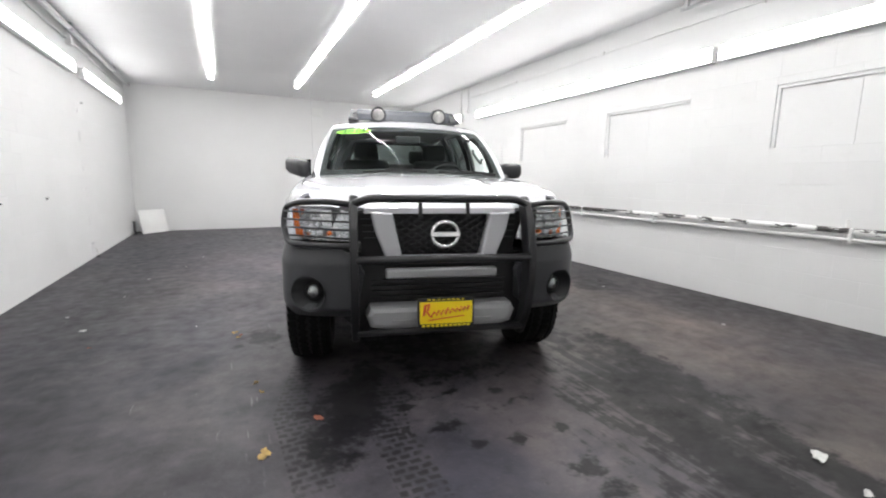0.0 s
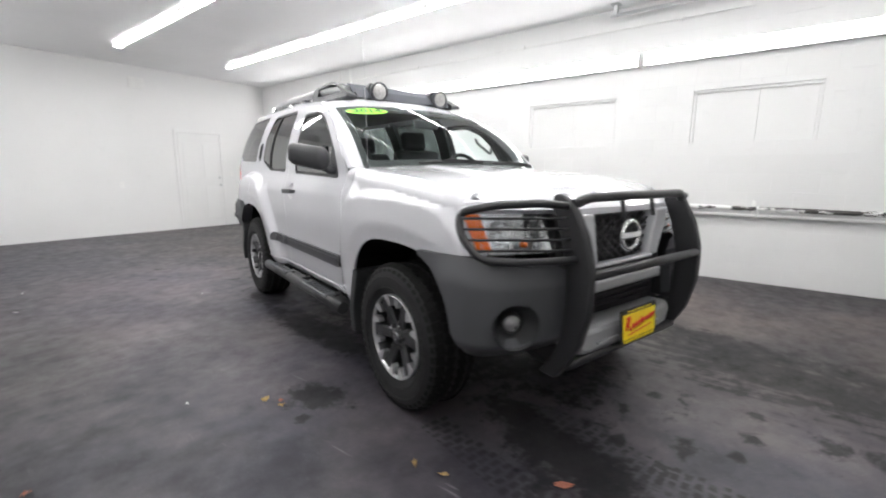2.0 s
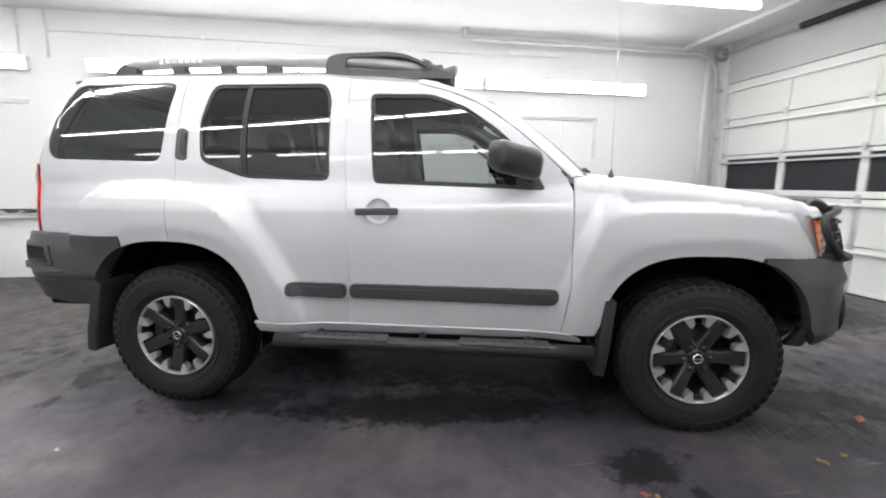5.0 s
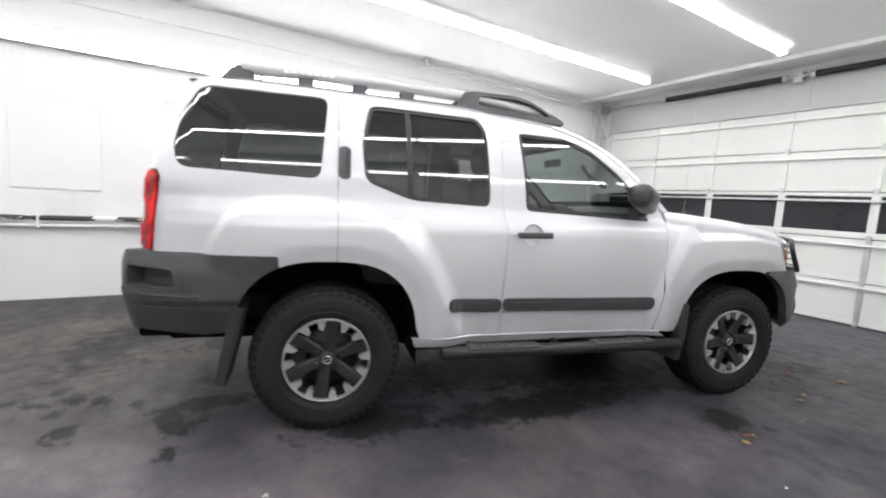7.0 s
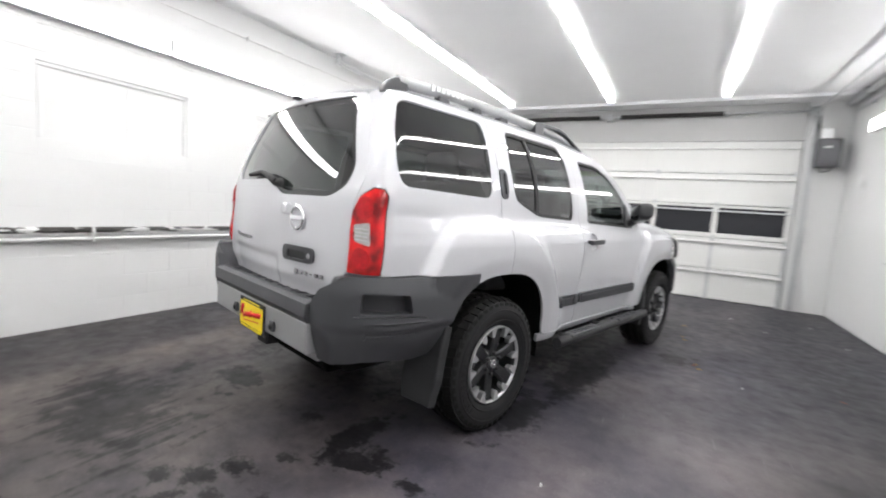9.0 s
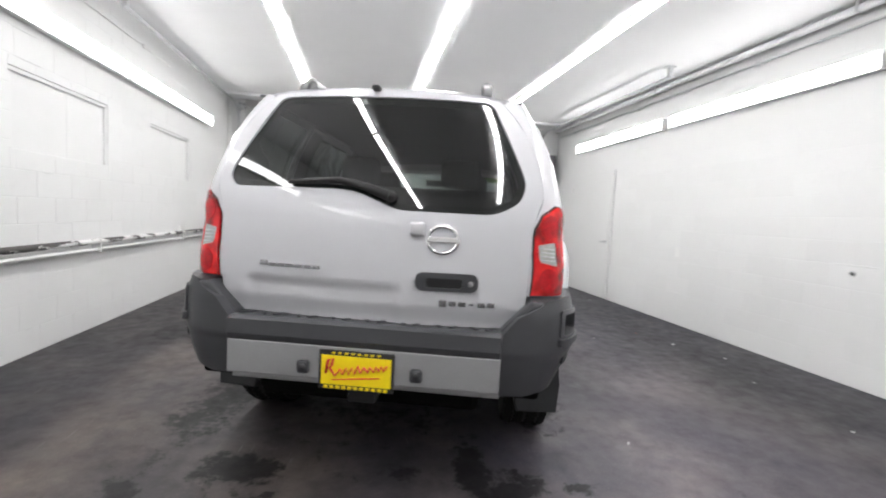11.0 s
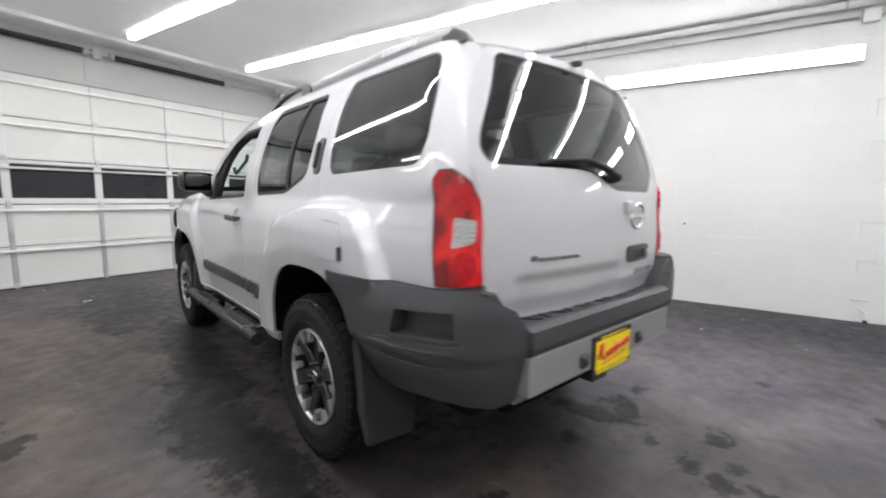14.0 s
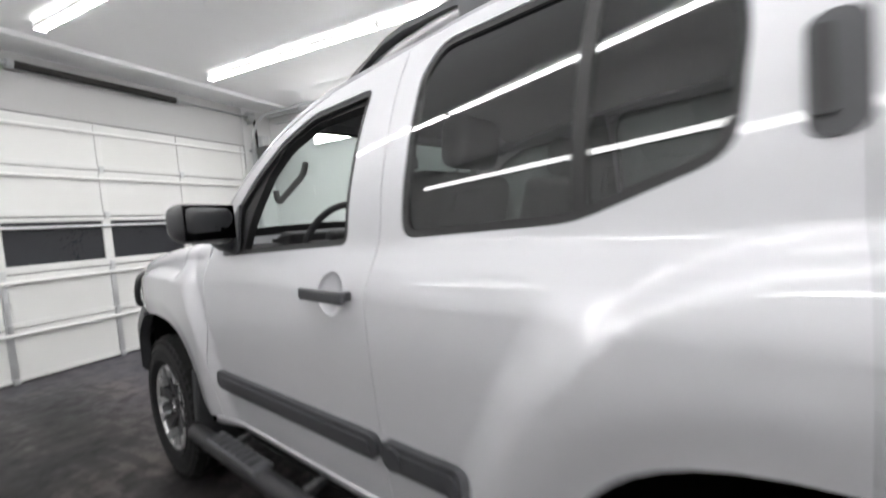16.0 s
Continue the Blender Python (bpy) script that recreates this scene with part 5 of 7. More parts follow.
for s in (-1, 1):
    part("bumper_shoulder", prism([(s * 0.572, 0.772), (s * 0.690, 0.902), (s * 0.735, 0.902), (s * 0.742, 0.62), (s * 0.572, 0.62)], "y", 2.08, 2.306, 0.016), M_CLAD, car)
pad = part("rear_step", prism([(2.10, 0.75), (2.335, 0.772), (2.362, 0.76), (2.368, 0.70), (2.352, 0.668), (2.10, 0.668)], "x", -0.574, 0.574, 0.008), M_CLAD, car, "ribbed black rear step")
for i in range(15):
    x = -0.53 + i * 1.06 / 14
    part("tread_rib", box((x, 2.265, 0.7690), (0.014, 0.085, 0.006), Matrix.Rotation(radians(25 if i % 2 else -25), 4, "Z") @ Matrix.Rotation(radians(5.3), 4, "X")), M_CLAD, pad)
bm = bmesh.new()
add_box(bm, (0, 2.318, 0.599), (1.146, 0.075, 0.145), None, 0.006)
add_box(bm, (0, 2.25, 0.50), (1.16, 0.10, 0.03), None, 0.006)
valance = part("rear_bumper_bar", bm, M_GREYP, car, "silver-grey bumper panel")
for x in (0.235, -0.237):
    sn = part("parking_sensor", box((x, 2.361, 0.578), (0.052, 0.02, 0.056), None, 0.014, 3), M_CLAD, valance, "black parking sensor")
    part("sensor_eye", lathe([(0, 0.015), (0.006, 0.013), (0.007, 0.0)], 14, "y", (x, 2.371, 0.578)), M_SATIN, sn)
part("tow_hitch", box((0, 2.24, 0.455), (0.12, 0.14, 0.07), None, 0.008), M_SATIN, car)


def number_plate(at):
    """A yellow dealer plate in a black surround; its print is kept as plain bars."""
    pl = part("dealer_plate", box((0, 0, 0), (0.315, 0.012, 0.165), None, 0.004), M_BLACK, car, "yellow dealer plate in a black surround", at=at)
    part("plate", box((0, -0.0065, 0), (0.292, 0.004, 0.122), None, 0.001), M_YELLOW, pl)
    pts = [(-0.125, -0.012), (-0.115, 0.03), (-0.095, 0.035), (-0.10, 0.012), (-0.11, 0.006), (-0.085, -0.018), (-0.065, 0.004), (-0.055, -0.012), (-0.04, 0.008), (-0.03, -0.010), (-0.015, 0.010), (-0.005, -0.008), (0.01, 0.018), (0.02, -0.004), (0.035, 0.014), (0.05, 0.0), (0.06, 0.016), (0.075, 0.002), (0.085, 0.02), (0.095, 0.005), (0.105, 0.022), (0.115, 0.008), (0.128, 0.024)]
    part("red_script_stroke", tube([(x, -0.010, z * 1.35 + 0.002) for x, z in pts], 0.0055, 6), M_REDINK, pl, "red script stroke")
    part("script_underline", box((0.0, -0.0095, -0.030), (0.20, 0.002, 0.005), Matrix.Rotation(radians(-6), 4, "Y")), M_REDINK, pl)
    for i in range(11):
        part("print_bar", box((-0.125 + i * 0.025, -0.0075, -0.071), (0.016, 0.003, 0.012)), M_YELLOW, pl)
    for i in range(8):
        part("print_bar", box((-0.095 + i * 0.027, -0.0075, 0.072), (0.014, 0.003, 0.008)), M_YELLOW, pl)
    return pl


number_plate(pose(0.010, 2.360, 0.577, 0, 0, 180))
number_plate(pose(0.008, -2.165, 0.488, -4, 0, 0))

# ---- car: nose ----
M_FOGLENS = surface("dim_fog_lamp_lens", (0.40, 0.40, 0.41), 0.14, 0.7, vary=0.3, big=40, fine=120, coat=0.8)
FBX, FBY, FBL = plan([(0.905, -1.60), (0.903, -1.74), (0.882, -1.88), (0.815, -1.992), (0.69, -2.060), (0.54, -2.092), (0.43, -2.098)])
for s in (-1, 1):
    def fbm(q, z):
        tuck = 0.12 * step(0.51, 0.40, z) + 0.045 * step(0.735, 0.875, z) + 0.012 * math.exp(-((0.862 - z) / 0.025))
        brow = 0.016 * step(0.735, 0.755, z) * step(0.25, 0.4, q)
        y = FBY(q) if q > 0 else -1.60 - q
        return Vector((s * (FBX(q) - tuck * (1 - step(0.25, 0.5, q)) * 0.6 * step(0.02, 0.2, q)), y + (tuck - brow) * step(0.2, 0.5, q), z))
    ar = [(-1.60 - y, z) for y, z in arch_pts(-1, 168, 113, 14, 1.0)]
    q0 = 0.515
    fog = [(q0 + 0.098 * math.cos(t), 0.588 + 0.092 * math.sin(t)) for t in (i * math.pi / 14 for i in range(28))]
    o = ar + [(-0.006, 0.860), (0.06, 0.861), (0.25, 0.864), (0.42, 0.860), (FBL - 0.16, 0.850), (FBL - 0.05, 0.80), (FBL, 0.70), (FBL - 0.03, 0.52), (FBL - 0.08, 0.44), (0.45, 0.435), (0.28, 0.44)]
    cor = panel("front_bumper_corner", o, fbm, M_CLAD, car, (s, -0.9, 0), [fog], 0.03, 0.05, "black moulded front bumper corner")
    e = 0.01
    c = fbm(q0, 0.588)
    nrm = (fbm(q0 + e, 0.588) - fbm(q0 - e, 0.588)).cross(fbm(q0, 0.588 + e) - fbm(q0, 0.588 - e)).normalized()
    if nrm.y > 0:
        nrm = -nrm
    face = Matrix.Translation(c) @ nrm.to_track_quat("Y", "Z").to_matrix().to_4x4()
    part("fog_lamp_well", lathe([(0.004, 0.100), (-0.03, 0.082), (-0.068, 0.060), (-0.072, 0.0)], 28, "y"), M_FLAP, cor, smooth=True, at=face)
    part("fog_lamp", lathe([(-0.062, 0.048), (-0.045, 0.046), (-0.042, 0.034)], 24, "y"), M_SATIN, cor, "round fog lamp", True, face)
    part("fog_lamp_lens", lathe([(-0.046, 0.036), (-0.040, 0.022), (-0.037, 0.0)], 24, "y"), M_FOGLENS, cor, "clear fog lamp lens", True, face)

M_REFL = surface("bright_lamp_reflector", (0.86, 0.86, 0.87), 0.14, 0.92, vary=0.22, big=22, fine=48, relief=1.0)
HLX, HLY, HLL = plan([(0.850, -1.775), (0.828, -1.852), (0.765, -1.925), (0.66, -1.982), (0.52, -2.016), (0.43, -2.03)])
for s in (-1, 1):
    def hlm(q, z):
        return Vector((s * HLX(q), HLY(q) + 0.05 * (z - 0.86) * 2.2, z))
    O = soften([(0.112, 0.870), (0.20, 0.868), (HLL - 0.03, 0.866), (HLL - 0.065, 0.96), (HLL - 0.10, 1.046), (0.2, 1.052), (0.03, 1.045)], 0.022)
    panel("lamp_brow", [(0.05, 1.048), (HLL * 0.5, 1.054), (HLL, 1.048), (HLL, 1.085), (HLL * 0.5, 1.092), (0.12, 1.074), (0.05, 1.060)], lambda q, z: hlm(q, z) + Vector((0, (z - 1.045) * 0.8, 0)), M_PAINT, car, (s, -1, 0.3), (), 0.03, 0.03)
    hl = panel("headlight", O, hlm, M_REFL, car, (s, -1, 0), (), 0.03, 0.03, "clear headlight with amber side reflector", shift=-0.035)
    panel("clear_lens", O, hlm, M_LENS, hl, (s, -1, 0), (), 0.03, 0.012, "clear plastic lens", shift=0.004).visible_shadow = False
    panel("amber_reflector", soften([(0.124, 0.880), (0.186, 0.880), (0.134, 1.035), (0.066, 1.033)], 0.008), hlm, M_AMBER, hl, (s, -1, 0), (), 0.03, 0.005, "amber side reflector", shift=-0.008)
    for q, z, r, dp in ((0.235, 0.965, 0.058, 0.03), (0.345, 0.905, 0.034, 0.02)):
        c = hlm(q, z)
        face = Matrix.Translation(c + Vector((0, 0.026, 0))) @ Matrix.Rotation(radians(s * 14), 4, "Z")
        part("reflector_bowl", lathe([(-0.018, r), (-0.008, r * 0.92), (0.012, r * 0.6), (0.016, 0.0)], 24, "y"), M_REFL if r > 0.05 else M_GREYP, hl, smooth=True, at=face)
        part("bulb", lathe([(0.01, 0.012), (-0.014, 0.012), (-0.022, 0.0)], 14, "y"), M_WLENS if r > 0.05 else M_AMBER, hl, smooth=True, at=face)

for s in (-1, 1):
    part("corner_filler", box((s * 0.720, -1.784, 1.051), (0.16, 0.135, 0.078), Matrix.Rotation(radians(s * 20), 4, "Z"), 0.02, 3), M_PAINT, car)

# grille: diamond lattice before a black back, silver slanting struts
grille = part("grille", prism([(-0.46, 1.02), (0.46, 1.02), (0.44, 0.80), (0.36, 0.66), (-0.36, 0.66), (-0.44, 0.80)], "y", -2.0, -1.96), M_MESHB, car, "black mesh grille with silver struts")
bm = bmesh.new()


def clip(p, d, z0, z1, w0, w1):
    """The stretch of a slanting bar that lies in the opening."""
    pts = [p + d * (k / 60 * 0.9 - 0.45) for k in range(61)]
    pts = [q for q in pts if z0 < q.z < z1 and abs(q.x) < w0 + (w1 - w0) * (q.z - z0) / (z1 - z0)]
    return (pts[0], pts[-1]) if len(pts) > 3 else None


for sgn in (-1, 1):
    d = Vector((1, 0, 0.62 * sgn)).normalized()
    for k in range(-9, 10):
        seg = clip(Vector((k * 0.066, -2.03, 0.90)), d, 0.795, 1.008, 0.222, 0.275)
        if seg:
            add_tube(bm, seg, 0.0055, 6)
part("lattice", bm, M_SATIN, grille)
for s in (-1, 1):
    bm = prism([(s * 0.275, 1.022), (s * 0.392, 1.03), (s * 0.372, 0.93), (s * 0.315, 0.782), (s * 0.222, 0.782)], "y", -2.075, -1.99, 0.012)
    part("silver_strut", bm, M_PAINT, grille, "silver grille strut")
    bm = bmesh.new()
    for i in range(4):
        add_box(bm, (s * (0.415 - i * 0.006), -2.015, 0.985 - i * 0.035), (0.06, 0.02, 0.008))
    part("side_slat", bm, M_SATIN, grille)
part("silver_sill", box((0, -2.06, 0.783), (0.50, 0.05, 0.018), None, 0.006), M_PAINT, grille)
part("silver_brow", prism([(-1.955, 1.075), (-1.995, 1.070), (-2.045, 1.048), (-2.05, 1.020), (-1.96, 1.02)], "x", -0.43, 0.43, 0.008), M_PAINT, grille, "silver grille brow")
em = part("emblem", tube([(0.015 + 0.074 * math.cos(q), -2.082, 0.908 + 0.068 * math.sin(q)) for q in (i * math.pi / 18 for i in range(36))], 0.0115, 10, True), M_CHROME, grille, "round chrome emblem")
part("emblem_bar", box((0.015, -2.088, 0.908), (0.165, 0.016, 0.032), None, 0.006), M_CHROME, grille)
part("upper_bar", box((0, -2.075, 0.692), (0.63, 0.06, 0.056), None, 0.012), M_GREYP, car, "grey bumper bar")
bm = prism([(-0.40, 0.515), (0.40, 0.515), (0.425, 0.47), (0.40, 0.40), (0.33, 0.385), (-0.33, 0.385), (-0.40, 0.40), (-0.425, 0.47)], "y", -2.125, -1.98, 0.03)
part("skid_bar", bm, M_GREYP, car, "grey lower bumper bar")
part("skid_lip", box((0, -2.132, 0.437), (0.56, 0.012, 0.012), None, 0.003), M_GREYP, car)
part("lower_valance", prism([(-0.50, 0.80), (0.50, 0.80), (0.55, 0.42), (0.45, 0.33), (-0.45, 0.33), (-0.55, 0.42)], "y", -1.99, -1.9, 0.01), M_MESHB, car)
bm = bmesh.new()
for i in range(4):
    add_box(bm, (0, -1.995, 0.545 + i * 0.03), (0.78, 0.03, 0.008))
part("intake_slats", bm, M_SATIN, car)
# nose sheet metal under the hood's lip, behind the lamps
part("nose_panel", prism([(-0.60, 1.035), (0.60, 1.035), (0.60, 0.86), (-0.60, 0.86)], "y", -1.955, -1.90), M_MESHB, car)

# brush guard: two upright plates, cross bars, lamp cages with wires
guard = part("brush_guard", tube(rounded([(-0.475, -2.10, 1.075), (-0.40, -2.125, 1.104), (0.40, -2.125, 1.104), (0.475, -2.10, 1.075)], 0.05), 0.0215, 14), M_SATIN, car, "black steel brush guard with lamp cages")
for s in (-1, 1):
    prof = [(-2.02, 1.118), (-2.06, 1.120), (-2.12, 1.07), (-2.185, 0.955), (-2.222, 0.82), (-2.222, 0.64), (-2.180, 0.48), (-2.120, 0.375), (-2.070, 0.305), (-1.975, 0.312), (-2.05, 0.41), (-2.095, 0.54), (-2.105, 0.68), (-2.10, 0.80), (-2.06, 0.95), (-2.01, 1.07)]
    part("upright_plate", prism(soften(prof, 0.02, 3), "x", s * 0.458, s * 0.502, 0.010), M_SATIN, guard, "thick upright plate")
    part("mount", box((s * 0.47, -1.99, 0.60), (0.03, 0.22, 0.16), None, 0.006), M_SATIN, guard)
    loop = [(s * 0.50, -2.09, 1.070), (s * 0.62, -2.06, 1.085), (s * 0.775, -1.945, 1.075), (s * 0.858, -1.830, 1.045), (s * 0.870, -1.858, 0.95), (s * 0.842, -1.945, 0.862), (s * 0.77, -2.035, 0.858), (s * 0.61, -2.112, 0.856), (s * 0.48, -2.15, 0.856)]
    part("lamp_cage", tube(rounded(loop, 0.05), 0.0165, 12), M_SATIN, guard)
    for i in range(4):
        z = 0.893 + i * 0.043
        P = [(s * 0.49, -2.13 + i * 0.012, z), (s * 0.62, -2.085 + i * 0.005, z + 0.003), (s * 0.77, -1.975, z + 0.003), (s * (0.858 + 0.003 * i), -1.905 + 0.018 * i, z)]
        part("cage_wire", tube(rounded(P, 0.06), 0.0055, 8), M_SATIN, guard)
    part("hanger", box((s * 0.13 + 0.0, -2.12, 1.05), (0.022, 0.014, 0.10), Matrix.Rotation(radians(-12), 4, "X"), 0.004), M_SATIN, guard)
part("cross_bar", tube([(-0.47, -2.205, 0.792), (0.47, -2.205, 0.792)], 0.021, 14), M_SATIN, guard)
part("lower_cross_bar", tube([(-0.47, -2.11, 0.372), (0.47, -2.11, 0.372)], 0.021, 14), M_SATIN, guard)

# ---- car: roof rack ----
rack = part("roof_rack", prism([(-0.075, 1.765), (-0.035, 1.828), (0.02, 1.874), (0.06, 1.884), (0.05, 1.864), (0.0, 1.835), (-0.04, 1.765)], "x", -0.455, 0.455, 0.006), surface("dark_slate_plastic", (0.075, 0.08, 0.095), 0.45, vary=0.1), car, "black roof rack with dark fairing and lamps")
for s in (-1, 1):
    rail = part("side_rail", tube([(s * 0.470, 0.0, 1.812), (s * 0.474, 0.16, 1.838), (s * 0.475, 0.34, 1.858), (s * 0.475, 0.52, 1.870), (s * 0.472, 0.9, 1.880), (s * 0.462, 1.4, 1.890), (s * 0.452, 1.83, 1.876)], 0.031, 16), M_GREYP, car, "silver roof rack side rail")
    for i in range(7):
        part("rail_bar", box((s * (0.4885), 1.60 - i * 0.040, 1.8905), (0.012, 0.028, 0.026 if i else 0.034)), M_STEEL, rail)
    for y in (1.50, 1.20, 0.92):
        part("foot", prism([(y - 0.036, 1.800), (y + 0.036, 1.800), (y + 0.045, 1.845), (y + 0.036, 1.862), (y - 0.036, 1.862), (y - 0.045, 1.845)], "x", s * 0.435, s * 0.488, 0.006), M_CLAD, rack)
    prof = [(1.775, 1.80), (1.945, 1.79), (1.930, 1.825), (1.895, 1.868), (1.855, 1.890), (1.795, 1.896), (1.765, 1.87)]
    part("rear_foot", prism(soften(prof, 0.02, 3), "x", s * 0.425, s * 0.482, 0.014), M_CLAD, rack, "black rear rack foot")
    # front bracket: an open triangle
    outer = [(0.60, 1.785), (0.58, 1.888), (0.52, 1.904), (0.24, 1.908), (0.14, 1.892), (-0.11, 1.782), (-0.12, 1.755), (0.2, 1.765)]
    inner = [(0.48, 1.822), (0.47, 1.880), (0.23, 1.886), (0.12, 1.868), (-0.02, 1.800), (0.18, 1.806)]
    f1 = panel("front_bracket", soften(outer, 0.02), lambda y, z: Vector((s * (0.538 - (z - 1.75) * 0.18), y, z)), M_CLAD, rack, (s, 0, 0), [soften(inner, 0.02)], 0.03, 0.083, "black open front rack bracket")
    panel("inner_web", soften(outer, 0.02), lambda y, z: Vector((s * (0.455 - (z - 1.75) * 0.18), y, z)), M_CLAD, f1, (-s, 0, 0), [soften(inner, 0.02)], 0.03, 0.0)
for y in (0.55,):
    part("crossbar", tube([(-0.46, y, 1.870), (0.46, y, 1.870)], 0.016, 10), M_SATIN, rack)
for s in (-1, 1):
    x = 0.036 + s * 0.292
    lampb = part("roof_lamp", lathe([(0.055, 0.02), (0.045, 0.05), (-0.02, 0.073), (-0.038, 0.073), (-0.042, 0.062), (-0.036, 0.056)], 28, "y"), M_CLAD, rack, "round black roof lamp", True, pose(x, -0.075, 1.818, 6, 0, 0))
    part("lamp_lens", lathe([(-0.036, 0.057), (-0.044, 0.033), (-0.047, 0.0)], 24, "y"), M_WLENS, lampb, "clear lamp lens", True)
    part("lamp_shroud", prism([(x - 0.075, 1.76), (x + 0.075, 1.76), (x + 0.068, 1.85), (x + 0.04, 1.888), (x - 0.04, 1.888), (x - 0.068, 1.85)], "y", -0.045, 0.03, 0.012), M_CLAD, rack)

# ---- car: wheels ----
def wheel():
    R, RI = 0.377, 0.222
    prof = [(0.06, RI - 0.012), (0.10, RI), (0.122, RI + 0.02), (0.132, RI + 0.07), (0.130, R - 0.06), (0.122, R - 0.025), (0.112, R - 0.008), (0.095, R - 0.006), (0, R - 0.004), (-0.095, R - 0.006), (-0.112, R - 0.008), (-0.122, R - 0.025), (-0.130, R - 0.06), (-0.132, RI + 0.07), (-0.122, RI + 0.02), (-0.10, RI), (-0.06, RI - 0.012)]
    w = ty = part("wheel", lathe(prof, 72, "x"), M_TYRE, car, "six-spoke alloy wheel with black all-terrain tyre", True)
    bm = bmesh.new()
    for i in range(46):
        q = 2 * math.pi * i / 46
        for xx, ww, dq, tilt in ((-0.095, 0.045, 0.0, 12), (0.095, 0.045, 0.5, -12), (-0.035, 0.046, 0.35, -20), (0.035, 0.046, 0.8, 20)):
            a = q + dq * 2 * math.pi / 46
            m = Matrix.Rotation(a, 4, "X") @ Matrix.Translation((xx, 0, R - 0.001)) @ Matrix.Rotation(radians(tilt), 4, "Z") @ Matrix.Rotation(radians(-20 if xx == -0.095 else 20 if xx == 0.095 else 0), 4, "Y")
            bmesh.ops.create_cube(bm, size=1.0, matrix=m @ Matrix.Diagonal((ww, 0.046, 0.006, 1)))
        for xx in (-1, 1):
            m = Matrix.Rotation(q, 4, "X") @ Matrix.Translation((xx * 0.1215, 0, R - 0.026)) @ Matrix.Rotation(radians(-xx * 15), 4, "Y")
            bmesh.ops.create_cube(bm, size=1.0, matrix=m @ Matrix.Diagonal((0.0030, 0.030, 0.018, 1)))
    tagged(part("tread", bm, M_TREAD, ty), kind="stuff")
    for r, hgt in ((0.262, 0.003), (0.318, 0.004)):
        part("sidewall_ring", lathe([(-0.130, r - 0.004), (-0.1345, r), (-0.130, r + 0.004)], 64, "x"), M_TYRE, ty, smooth=True)
    bm = bmesh.new()
    for k in (0, 1):
        for i in range(9):
            m = Matrix.Rotation(radians(65 + k * 180 + i * 7.2), 4, "X") @ Matrix.Translation((-0.1315, 0, 0.291))
            bmesh.ops.create_cube(bm, size=1.0, matrix=m @ Matrix.Diagonal((0.005, 0.024, 0.026, 1)))
    tagged(part("sidewall_marking", bm, M_TYRE, ty), kind="stuff")
    # rim barrel, machined lip, six dark spokes and the machined teeth beside them
    part("rim_barrel", lathe([(-0.110, 0.206), (-0.085, 0.196), (0.04, 0.185), (0.10, 0.200)], 56, "x"), M_RIMD, w, smooth=True)
    rim = part("rim_lip", lathe([(-0.100, 0.224), (-0.119, 0.223), (-0.123, 0.219), (-0.118, 0.214), (-0.098, 0.211)], 64, "x"), M_RIM, w, "machined alloy rim", True)
    for i in range(6):
        rot = Matrix.Rotation(radians(60 * i + 30), 4, "X")
        bm = bmesh.new()
        sec = [(0.040, 0.030, -0.088), (0.090, 0.030, -0.094), (0.150, 0.032, -0.102), (0.206, 0.036, -0.106)]
        rings = []
        for r, hw, x in sec:
            rings.append([bm.verts.new(rot @ Vector(p)) for p in ((x + 0.045, -hw, r), (x + 0.008, -hw, r), (x, -hw + 0.008, r), (x, hw - 0.008, r), (x + 0.008, hw, r), (x + 0.045, hw, r))])
        for A, B in zip(rings, rings[1:]):
            for j in range(6):
                bm.faces.new((A[j], A[(j + 1) % 6], B[(j + 1) % 6], B[j]))
        bm.faces.new(rings[-1])
        bmesh.ops.recalc_face_normals(bm, faces=bm.faces[:])
        part("spoke", bm, M_RIMD, w)
        for sg in (-1, 1):
            bm = bmesh.new()
            pts = [(sg * 0.038, 0.214), (sg * 0.086, 0.203), (sg * 0.066, 0.160), (sg * 0.046, 0.154)]
            A = [bm.verts.new(rot @ Vector((-0.1205 + (0.212 - r) * 0.10, u, r))) for u, r in pts]
            B = [bm.verts.new(rot @ Vector((-0.080, u, r))) for u, r in pts]
            bm.faces.new(A)
            for j in range(4):
                bm.faces.new((A[j], A[(j + 1) % 4], B[(j + 1) % 4], B[j]))
            bmesh.ops.recalc_face_normals(bm, faces=bm.faces[:])
            part("machined_tooth", bm, M_RIM, rim)
    hub = part("hub", lathe([(-0.05, 0.082), (-0.080, 0.078), (-0.086, 0.060), (-0.086, 0.042), (-0.098, 0.040), (-0.101, 0.034), (-0.101, 0.0)], 30, "x"), M_RIMD, w, smooth=True)
    part("cap_ring", tube([(-0.1025, 0.021 * math.cos(q), 0.021 * math.sin(q)) for q in (i * math.pi / 12 for i in range(24))], 0.004, 6, True), M_CHROME, hub)
    part("cap_bar", box((-0.1025, 0, 0), (0.005, 0.05, 0.009)), M_CHROME, hub)
    for i in range(6):
        q = radians(60 * i)
        part("wheel_nut", lathe([(-0.08, 0.012), (-0.104, 0.011), (-0.108, 0.007), (-0.108, 0.0)], 6, "x", (0, 0.060 * math.cos(q), 0.060 * math.sin(q))), M_SATIN, hub)
    part("brake_disc", lathe([(-0.03, 0.05), (-0.035, 0.155), (-0.02, 0.158), (-0.015, 0.05)], 40, "x"), M_RIMD, w, smooth=True)
